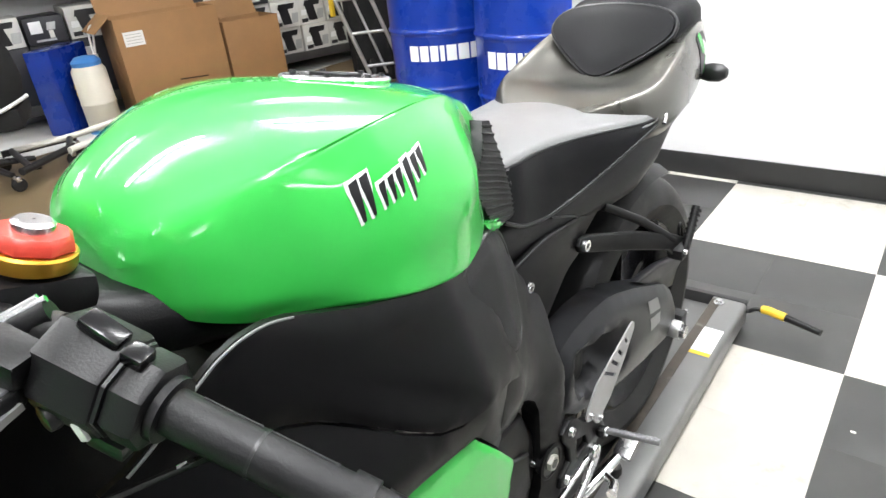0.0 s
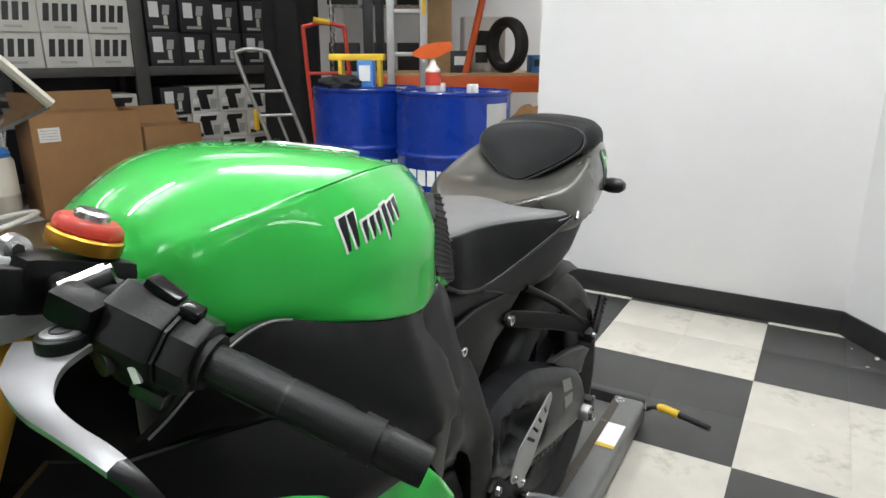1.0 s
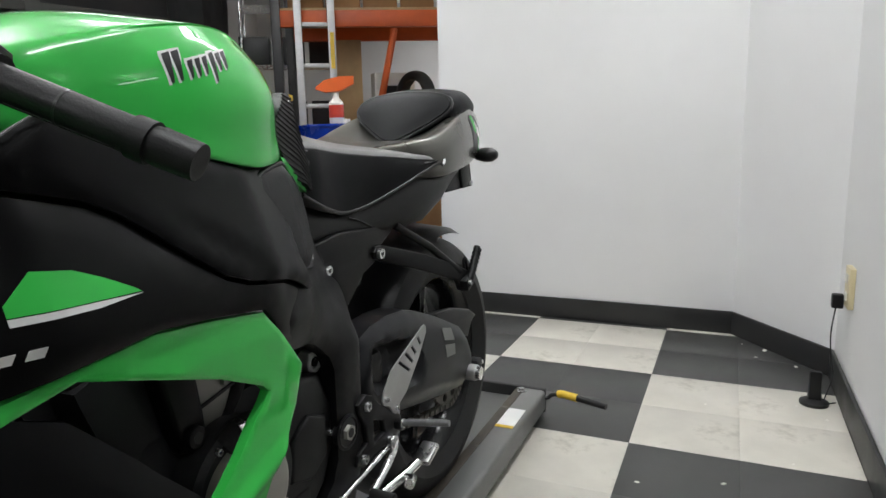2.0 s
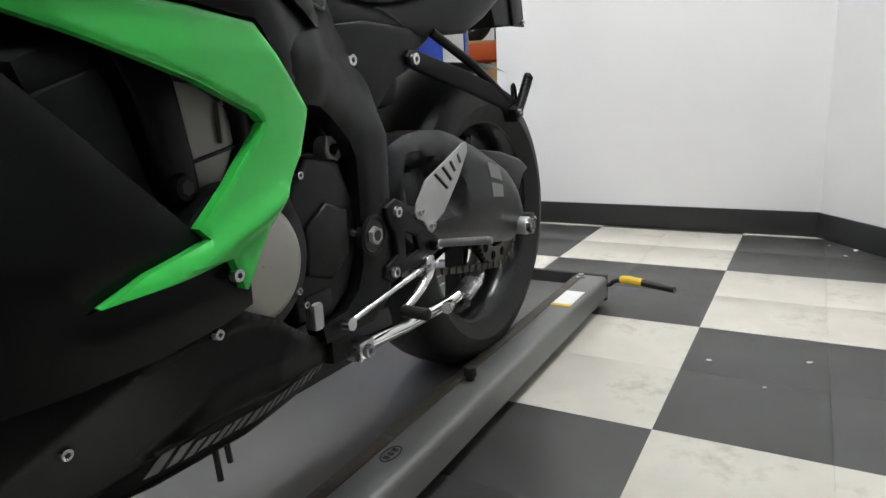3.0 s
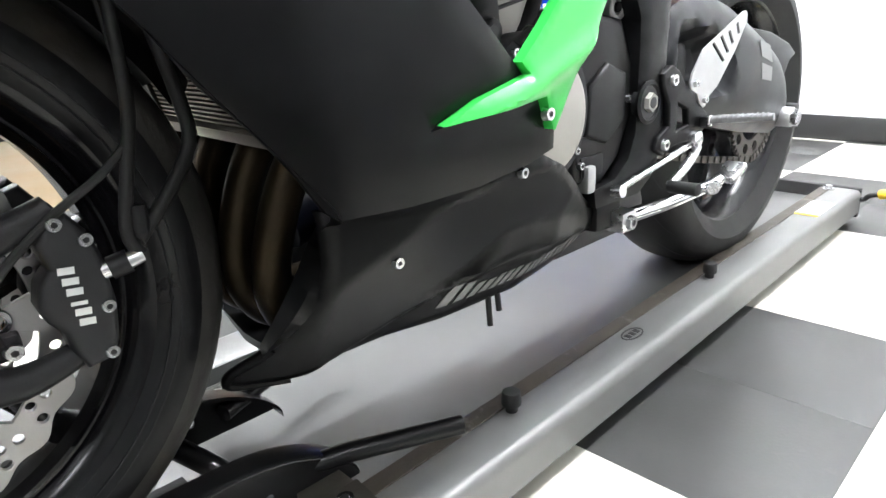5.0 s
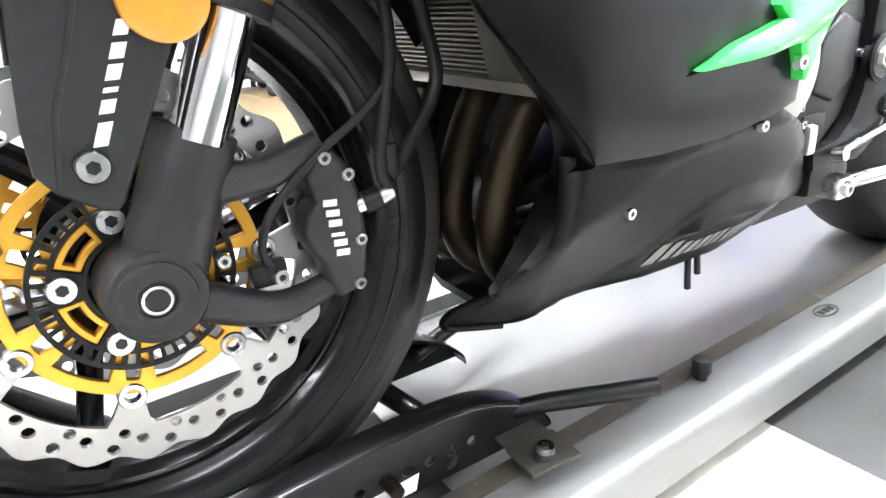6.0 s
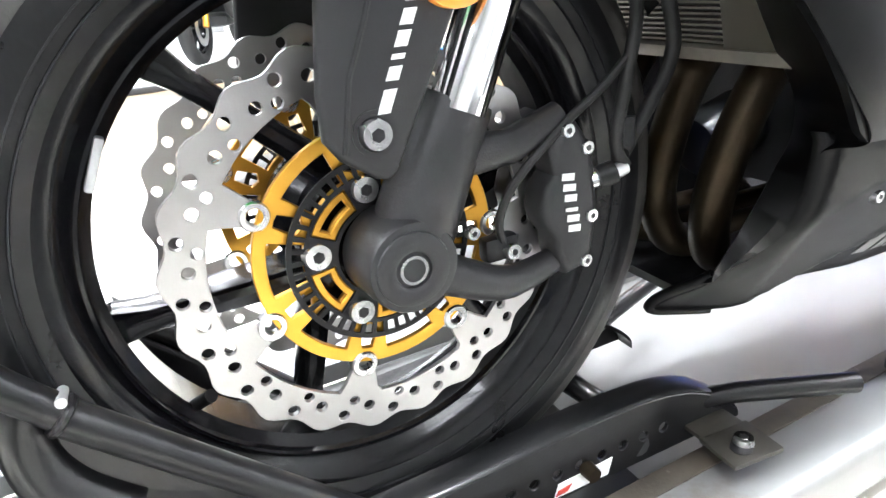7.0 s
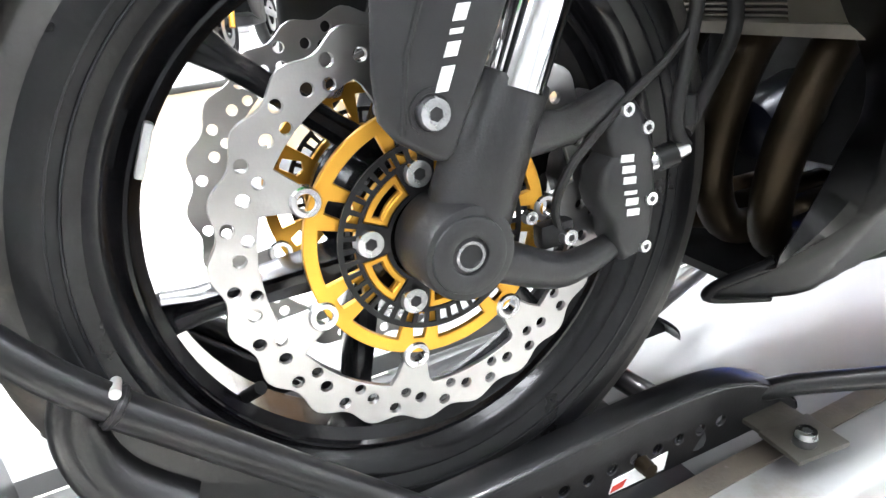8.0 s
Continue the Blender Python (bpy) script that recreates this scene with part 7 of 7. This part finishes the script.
# ---- fluid extractor ----
ext = thing("fluid_extractor", "white cylindrical oil extractor with blue lid and hoses", "extractor", pose(-4.42, 2.47, 0, 0, 0, -60))
part("canister", lathe([(0.02, 0.001), (0.02, 0.10), (0.04, 0.115), (0.2, 0.118), (0.205, 0.121), (0.215, 0.121), (0.22, 0.118), (0.44, 0.115), (0.48, 0.09), (0.49, 0.001)], (0, 0, 0), 40, "z"), M_TANK_PL, ext)
part("lid", lathe([(0.46, 0.001), (0.46, 0.095), (0.5, 0.1), (0.53, 0.07), (0.54, 0.001)], (0, 0, 0), 32, "z"), M_SKYB, ext, "dark blue pump lid")
part("pump_tube", cyl((-0.14, -0.02, 0.02), (-0.12, 0.0, 0.52), 0.025, n=20), M_WHITEP, ext)
part("hose", tube([(-0.12, 0.0, 0.52), (-0.16, -0.02, 0.66), (-0.22, -0.02, 0.70), (-0.2, -0.05, 0.5), (-0.17, -0.1, 0.25)], 0.008, 8, smooth=5), M_WHITEP, ext)
part("warning_sign", box((0.03, -0.1185, 0.33), (0.035, 0.002, 0.03), 0, Matrix.Rotation(0.2, 4, "Z")), M_YELLOW, ext)
part("warning_sign", box((0.03, -0.1185, 0.28), (0.035, 0.002, 0.03), 0, Matrix.Rotation(0.2, 4, "Z")), M_YELLOW, ext)
part("foot_ring", lathe([(0, 0.10), (0, 0.12), (0.022, 0.12), (0.022, 0.10)], (0, 0, 0), 40, "z"), M_SKYB, ext)
bluebox = thing("blue_crate", "dark blue plastic crate behind the extractor", "crate", pose(-4.72, 2.42, 0, 0, 0, -60))
part("crate", box((0, 0, 0.30), (0.42, 0.2, 0.60), 0.015), M_BLUE, bluebox)
part("crate_label", box((0.05, -0.101, 0.5), (0.12, 0.001, 0.04)), M_DECAL_W, bluebox)

# ---- rolling jack with white tubes ----
jack = thing("rolling_jack", "black and white tubular rolling jack on casters", "jack", pose(0, 0, 0))
part("frame_bar", tube([(-3.62, 1.56, 0.11), (-3.83, 1.96, 0.11)], 0.022, 12), M_DKGREY, jack)
part("frame_bar", tube([(-4.15, 1.66, 0.11), (-4.05, 2.08, 0.11)], 0.022, 12), M_DKGREY, jack)
part("cross_bar", tube([(-3.64, 1.62, 0.115), (-4.14, 1.72, 0.115)], 0.02, 12), M_DKGREY, jack)
part("cross_bar", tube([(-3.82, 1.93, 0.115), (-4.06, 2.05, 0.115)], 0.02, 12), M_DKGREY, jack)
part("handle_tube", tube([(-3.70, 1.88, 0.125), (-3.80, 2.18, 0.13), (-3.92, 2.42, 0.14), (-3.99, 2.43, 0.14), (-4.02, 2.36, 0.14), (-4.03, 2.06, 0.125), (-4.10, 1.72, 0.125)], 0.019, 12, smooth=4), M_WHITEP, jack, "white painted steel tube handle")
for x, y in ((-3.64, 1.53), (-3.81, 1.93), (-4.15, 1.65), (-4.05, 2.07)):
    cst = part("caster", cyl((x - 0.014, y, 0.04), (x + 0.014, y, 0.04), 0.04, n=22, bev=0.005), M_RUBBER, jack, "black swivel caster")
    part("caster_fork", box((x, y, 0.075), (0.045, 0.03, 0.03), 0.004), M_STEEL, cst)

# ---- work chair ----
chair = thing("office_chair", "black upholstered office chair with pale trim on its back", "chair", pose(-3.98, 1.48, 0, 0, 0, 62))
def back_ring(z, w, d, y):
    return bezier_ring([(w * math.cos(a), y + d * math.sin(a) + 0.10 * math.cos(a) ** 2, z) for a in [2 * math.pi * k / 12 for k in range(12)]], 2)
part("backrest", loft([back_ring(z, w * 1.35, d, y) for z, w, d, y in ((0.42, 0.22, 0.04, -0.2), (0.46, 0.26, 0.06, -0.21), (0.6, 0.29, 0.07, -0.23), (0.75, 0.28, 0.07, -0.25), (0.86, 0.24, 0.06, -0.26), (0.94, 0.17, 0.05, -0.27), (0.98, 0.08, 0.03, -0.27))]), M_CLOTH, chair)
part("back_trim", tube([(0.38, -0.1, 0.49), (0.22, -0.235, 0.44), (0.0, -0.285, 0.425), (-0.22, -0.235, 0.44), (-0.38, -0.1, 0.48)], 0.011, 10, smooth=5), M_DECAL_W, chair, "pale piping along the lower back")
part("head_tag", box((0.0, -0.318, 0.93), (0.1, 0.004, 0.035), 0.001), M_RED, chair, "small red tag")
part("seat", box((0, 0.06, 0.38), (0.66, 0.5, 0.13), 0.045), M_CLOTH, chair)
for sx in (1, -1):
    part("armrest", tube([(sx * 0.27, -0.12, 0.42), (sx * 0.32, -0.12, 0.6), (sx * 0.31, 0.0, 0.64), (sx * 0.3, 0.16, 0.62), (sx * 0.27, 0.18, 0.42)], 0.026, 12, smooth=4), M_CLOTH, chair)
part("gas_column", cyl((0, 0.04, 0.10), (0, 0.04, 0.36), 0.03, n=18), M_DKGREY, chair)
for k in range(5):
    a = radians(72 * k + 20)
    part("base_leg", tube([(0, 0.04, 0.115), (0.28 * math.cos(a), 0.04 + 0.28 * math.sin(a), 0.075)], [0.028, 0.016], 10), M_DKGREY, chair)
    part("chair_caster", cyl((0.28 * math.cos(a) - 0.015, 0.04 + 0.28 * math.sin(a), 0.028), (0.28 * math.cos(a) + 0.015, 0.04 + 0.28 * math.sin(a), 0.028), 0.028, n=18), M_RUBBER, chair)

# ---- hand trucks ----
def hand_truck(label, TL, TR, BL, BR, material, r=0.016):
    th = thing("hand_truck", label, "hand truck", pose(0, 0, 0), "hand trucks")
    TL, TR, BL, BR = Vector(TL), Vector(TR), Vector(BL), Vector(BR)
    up = Vector((0, 0, 0.05))
    part("rail_frame", tube([BL, BL.lerp(TL, 0.9), TL + up * 0.4 + (TR - TL) * 0.12, TR + up * 0.4 - (TR - TL) * 0.12, BR.lerp(TR, 0.9), BR], r, 12, smooth=4), material, th)
    for f in (0.16, 0.38, 0.6, 0.76):
        part("rung", tube([BL.lerp(TL, f), BR.lerp(TR, f)], r * 0.8, 10), material, th)
    part("centre_rail", tube([(BL + BR) / 2 + (TL - BL) * 0.1, (BL + BR) / 2 + (TL - BL) * 0.6], r * 0.7, 10), material, th)
    out = (BR - BL).cross(Vector((0, 0, 1))).normalized() * 0.18
    bm = loft([[BL, BR, BR + Vector((0, 0, 0.008)), BL + Vector((0, 0, 0.008))], [BL + out, BR + out, BR + out + Vector((0, 0, 0.006)), BL + out + Vector((0, 0, 0.006))]])
    part("toe_plate", bm, material, th)
    for p in (BL, BR):
        q = p - out * 0.5 + Vector((0, 0, 0.11))
        part("wheel", cyl(q - (BR - BL).normalized() * 0.02, q + (BR - BL).normalized() * 0.02, 0.11, n=28, bev=0.01), M_RUBBER, th)
    return th


ht = hand_truck("silver aluminium hand truck leaning by the shelves", (-3.42, 3.79, 1.15), (-3.245, 3.975, 1.15), (-3.16, 4.06, 0), (-2.975, 4.255, 0), M_ALU)
part("grip_label", box((-3.33, 3.87, 0.66), (0.03, 0.03, 0.16), 0.004), M_YELLOW, ht, "yellow rail sticker")
hr = hand_truck("red steel hand truck standing behind the drums", (-2.92, 4.0, 1.33), (-2.68, 4.19, 1.33), (-2.86, 4.06, 0), (-2.62, 4.25, 0), M_RED)
part("hand_grip", tube([(-2.85, 4.04, 1.39), (-2.76, 4.12, 1.375)], 0.022, 12), M_YELLOW, hr, "yellow rubber grip")

# ---- dark tarpaulin, ladder, pallet rack ----
tarp = thing("tarpaulin", "black tarpaulin draped over a tall stack", "tarp", pose(-3.42, 4.42, 0, 0, 0, 46))
rings = []
for k in range(15):
    z = 2.3 * k / 14
    ring = []
    for j in range(40):
        a = 2 * math.pi * j / 40
        w = 0.20 + 0.03 * noise.noise(Vector((math.cos(a) * 3, math.sin(a) * 3, z * 1.2))) + 0.012 * math.sin(9 * a + z)
        ring.append((w * 1.1 * math.cos(a), w * 0.9 * math.sin(a), z))
    rings.append(ring)
part("cloth", loft(rings), M_CLOTH, tarp)
lad = thing("step_ladder", "aluminium step ladder with yellow side label", "ladder", pose(-2.19, 4.3, 0, 0, 0, 35))
for sx in (-0.13, 0.11):
    part("rail", box((sx, 0, 1.15), (0.055, 0.03, 2.3), 0.005), M_ALU, lad)
    part("rear_rail", box((sx, 0.28, 1.1), (0.03, 0.025, 2.2), 0.004, Matrix.Rotation(radians(6), 4, "X")), M_ALU, lad)
for k in range(7):
    part("step", box((-0.01, 0, 0.28 + 0.29 * k), (0.185, 0.09, 0.03), 0.004), M_ALU, lad)
part("side_label", box((0.112, -0.0165, 1.55), (0.03, 0.002, 0.26)), M_YELLOW, lad, "yellow safety label")
rack = thing("pallet_rack", "orange pallet rack with plywood decks", "rack", Matrix.Translation((-2.45, 4.27, 0)) @ Matrix.Rotation(math.atan2(0.495, 0.91), 4, "Z"))
for z in (0.935, 1.79, 2.45):
    part("beam", box((0.72, 0.0, z), (1.5, 0.05, 0.12), 0.006), M_ORANGE, rack)
    part("beam", box((0.72, 0.75, z), (1.5, 0.05, 0.12), 0.006), M_ORANGE, rack)
    part("deck", box((0.72, 0.375, z + 0.07), (1.5, 0.78, 0.018), 0.002), M_WOOD, rack)
for x in (-0.06, 1.5):
    for y in (0.0, 0.75):
        part("upright", box((x, y, 1.35), (0.07, 0.06, 2.7), 0.005), M_DKGREY if x < 0 else M_ORANGE, rack)
part("brace", tube([(0.66, 0.02, 1.01), (0.82, 0.02, 1.72)], 0.028, 8), M_ORANGE, rack)
ply = thing("plywood_panel", "pale plywood sheet standing on the rack deck", "panel", rack.matrix_world @ pose(0.42, 0.42, 1.014))
part("sheet", box((0, 0, 0.34), (0.26, 0.02, 0.68), 0.002), M_WOOD, ply)
tyre_t = thing("spare_tyre", "worn black scooter tyre standing on the rack", "tyre", rack.matrix_world @ pose(0.97, 0.12, 1.014 + 0.2, 0, 0, 38))
part("tyre", lathe(tyre_profile(0.055, 0.205, 0.14), (0, 0, 0), 56), M_RUBBER, tyre_t)
for k, (x, y, w, h, m_, lb) in enumerate(((0.62, 0.16, 0.15, 0.16, M_BOXK, "black carton with white label on the rack"), (0.78, 0.34, 0.16, 0.2, M_BOXW, "small white carton on the rack"), (1.2, 0.2, 0.1, 0.13, M_SKYB, "blue and white tin on the rack"), (0.8, 0.5, 0.34, 0.42, M_BOXW, "large white carton on the rack"))):
    c = thing("rack_carton", lb, "box", rack.matrix_world @ pose(x, y, 1.014, 0, 0, 5 * k), "rack boxes")
    part("carton", box((0, 0, h / 2), (w, 0.14, h), 0.004), m_, c)
    part("print", box((0, -0.0708, h * 0.55), (w * 0.6, 0.001, h * 0.4)), M_DECAL_W if m_ is M_BOXK else M_DECAL_K, c)
for k in range(5):
    c = thing("brown_carton", "brown cardboard carton on the upper rack deck", "box", rack.matrix_world @ pose(0.14 + 0.29 * k, 0.3, 1.869 - 0.002, 0, 0, 3 - 2 * k), "upper rack boxes")
    part("carton", box((0, 0, 0.13), (0.26, 0.4, 0.26), 0.004), M_CARD, c)
for k in range(3):
    c = thing("brown_carton", "brown cardboard carton low on the rack", "box", rack.matrix_world @ pose(0.25 + 0.5 * k, 0.3, 0, 0, 0, 4 * k - 3), "lower rack boxes")
    part("carton", box((0, 0, 0.3), (0.42, 0.45, 0.6), 0.005), M_CARD, c)
sack = thing("paper_sack", "crumpled brown paper sack under the rack", "sack", pose(-1.22, 4.28, 0, 0, 0, 10))
bm = bmesh.new()
bmesh.ops.create_icosphere(bm, subdivisions=4, radius=0.2)
for v in bm.verts:
    k = 1 + 0.22 * noise.noise(v.co * 8) + 0.12 * noise.noise(v.co * 22)
    v.co = Vector((v.co.x * k, v.co.y * k * 0.8, max(0, v.co.z * k * 2.1 + 0.4)))
part("sack", bm, M_CARD, sack)
wire = thing("wire_shelf", "chrome wire shelving unit behind the ladder", "shelf", pose(-2.95, 5.0, 0, 0, 0, 35))
for x in (-0.4, 0.4):
    for y in (0, 0.4):
        part("post", cyl((x, y, 0), (x, y, 2.2), 0.0125, n=12), M_STEEL, wire)
for z in (0.3, 1.0, 1.55, 2.05):
    for k in range(9):
        part("wire", tube([(-0.4, 0.05 * k, z), (0.4, 0.05 * k, z)], 0.004, 6), M_STEEL, wire)
for k in range(6):
    c = thing("dark_bin", "dark parts bin on the wire shelf", "bin", pose(-2.95, 5.0, 0, 0, 0, 35) @ pose(-0.3 + 0.3 * (k % 3), 0.2, 1.0045 if k < 3 else 1.5545), "parts bins")
    part("bin", box((0, 0, 0.12), (0.26, 0.32, 0.24), 0.008), M_DKGREY if k % 2 else M_BOXK, c)
hang_light = thing("hanging_light", "bare fluorescent tube light hung in the storeroom", "light", pose(-2.45, 6.6, 2.3, 0, 0, 20))
part("housing", box((0, 0, 0.03), (1.2, 0.1, 0.05), 0.008), M_WHITEP, hang_light)
for x in (-0.5, 0.5):
    part("chain", cyl((x, 0, 0.05), (x, 0, 0.7), 0.004, n=6), M_STEEL, hang_light)

# ---- small things at the wall ----
outlet = thing("wall_outlet", "beige wall outlet box with black plug adapter", "outlet", pose(1.045, 2.50, 0.40))
part("cover_plate", box((-0.009, 0, 0), (0.018, 0.085, 0.135), 0.004), M_BEIGE, outlet)
part("socket", box((-0.0195, 0, 0.03), (0.003, 0.034, 0.028), 0.004), M_WHITEP, outlet)
part("socket", box((-0.0195, 0, -0.03), (0.003, 0.034, 0.028), 0.004), M_WHITEP, outlet)
part("plug_adapter", box((-0.037, 0.03, -0.055), (0.035, 0.032, 0.048), 0.006), M_PLASTIC, outlet, "black plug adapter")
part("cord", tube([(-0.04, 0.03, -0.075), (-0.046, 0.045, -0.17), (-0.035, 0.09, -0.26), (-0.03, 0.05, -0.33), (-0.05, 0.0, -0.37), (-0.06, -0.02, -0.394)], 0.0022, 8, smooth=5), M_PLASTIC, outlet, "thin black power cord")
tower = thing("charging_stand", "small black charging stand on the floor by the wall", "stand", pose(0.955, 2.46, 0) @ Matrix.Scale(0.82, 4))
part("foot", lathe([(0, 0.001), (0, 0.055), (0.012, 0.055), (0.022, 0.035), (0.026, 0.001)], (0, 0, 0), 32, "z"), M_PLASTIC, tower)
part("column", loft([[(x * w, y * w * 0.7, z) for x, y in ((-0.02, -0.02), (0.02, -0.02), (0.024, 0.0), (0.02, 0.02), (-0.02, 0.02), (-0.024, 0.0))] for z, w in ((0.015, 1.1), (0.08, 1.0), (0.13, 1.0), (0.14, 0.8))]), M_PLASTIC, tower)
part("cord", tube([(0.05, 0.0, 0.006), (0.065, 0.02, 0.004), (0.08, 0.03, 0.004)], 0.003, 8, smooth=3), M_PLASTIC, tower)
for k, (x, y, s) in enumerate(((0.473, 1.727, 0.008), (0.684, 1.80, 0.009), (0.826, 3.0, 0.016), (0.906, 2.962, 0.01), (0.79, 2.9, 0.008), (0.6, 1.62, 0.005), (0.86, 1.98, 0.006), (0.93, 2.83, 0.012), (0.985, 2.72, 0.009), (0.96, 2.6, 0.006), (0.62, 2.33, 0.006), (0.98, 2.33, 0.009), (0.74, 3.06, 0.007), (0.9, 2.42, 0.005))):
    d = thing("floor_debris", "tiny pale paint chip on the tiles", "debris", pose(x, y, 0.0, 0, 0, 40 * k), "paint chips")
    bm = bmesh.new()
    bmesh.ops.create_icosphere(bm, subdivisions=1, radius=s)
    for v in bm.verts:
        v.co = Vector((v.co.x, v.co.y * 0.6, max(0, v.co.z) * 0.4))
    part("chip", bm, M_WHITEP, d)

# ---- motorcycle parked in the far showroom ----
far = thing("parked_motorcycle", "dark motorcycle parked in the far showroom", "motorcycle", pose(-6.2, 1.12, 0, 0, 0, 62))
for y, r in ((-0.70, 0.30), (0.70, 0.31)):
    w_ = part("wheel", lathe(rim_profile(0.045, 0.22), (0, y, r), 48), M_RIM, far)
    part("tyre", lathe(tyre_profile(0.06, r, 0.215), (0, y, r), 48), M_RUBBER, w_)
    part("disc", lathe([(0.06, 0.09), (0.06, 0.15), (0.065, 0.15), (0.065, 0.09)], (0, y, r), 40), M_DISC, w_)
    for k in range(6):
        part("spoke", spoke((0, y, r), radians(60 * k), 0.02, 0.19, 0.012, 0.009, 0.02, 0.012), M_RIM, w_)
for sx in (1, -1):
    part("fork", cyl((sx * 0.1, -0.70, 0.30), (sx * 0.1, -0.42, 0.98), 0.026, n=18), M_GOLD if sx > 0 else M_ALU, far)
part("engine", box((0, 0.0, 0.45), (0.3, 0.5, 0.36), 0.05), M_ENGINE, far)
part("tank", loft([body_ring(*r) for r in ((-0.35, 0.06, 0.92, 0.78), (-0.2, 0.14, 1.0, 0.76), (0.0, 0.16, 0.98, 0.74), (0.15, 0.1, 0.88, 0.76))]), M_RED, far)
part("seat", loft([body_ring(*r) for r in ((0.1, 0.08, 0.86, 0.76), (0.3, 0.13, 0.82, 0.74), (0.55, 0.12, 0.86, 0.76), (0.78, 0.08, 0.9, 0.82))]), M_SEAT, far)
part("fairing", loft([body_ring(*r) for r in ((-0.85, 0.05, 0.92, 0.82), (-0.72, 0.14, 1.0, 0.78), (-0.55, 0.2, 1.08, 0.7), (-0.38, 0.2, 0.9, 0.4), (-0.1, 0.19, 0.7, 0.32))]), M_BLACK, far)
part("swingarm", tube([(0.11, 0.15, 0.42), (0.11, 0.70, 0.31)], 0.03, 12), M_ALU, far)
part("handlebar", tube([(-0.32, -0.35, 0.95), (0, -0.42, 0.99), (0.32, -0.35, 0.95)], 0.014, 10), M_FRAME, far)
panel_board = thing("display_stand", "pale slatted display stand behind the parked motorcycle", "display", pose(-7.3, 1.9, 0, 0, 0, 62))
for k in range(8):
    part("slat", box((0, 0, 0.12 + 0.19 * k), (1.1, 0.04, 0.17), 0.005), M_BOXW, panel_board)
part("stand_post", box((0, 0.05, 0.85), (0.08, 0.05, 1.7), 0.004), M_SHELF, panel_board)

# ---- floor tiles, two by two to each checker square ----
T = S / 2
tile_mesh = {}
for key, m in (("w", M_TILEW), ("k", M_TILEK), ("g", M_TILEG)):
    tile_mesh[key] = finish(box((0, 0, -0.002), (T - 0.0003, T - 0.0003, 0.004), 0.0002), m, "tile")
for ci in range(-3, 2):
    for rj in range(-8, 3):
        cx0, cy0 = X0 + S * (ci - 1), Y0 + S * (rj - 1)
        key = "w" if (ci + rj) % 2 == 0 else "k"
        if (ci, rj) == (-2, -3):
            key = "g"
        for a in (0, 1):
            for b in (0, 1):
                part("tile", tile_mesh[key], None, floor, m=pose(cx0 + T * (a + 0.5), cy0 + T * (b + 0.5), 0, 0, 0, 90 * ((a + b + ci) % 4)))
strip = finish(box((0, 0, -0.002), (T - 0.0009, 0.044, 0.004), 0.0005), M_TILEW, "tile")
strip_k = finish(box((0, 0, -0.002), (T - 0.0009, 0.044, 0.004), 0.0005), M_TILEK, "tile")
for ci in range(-3, 2):
    for a in (0, 1):
        part("tile", strip if (ci + 3) % 2 == 0 else strip_k, None, floor, m=pose(X0 + S * (ci - 1) + T * (a + 0.5), Y0 + 2 * S + 0.0225, 0))
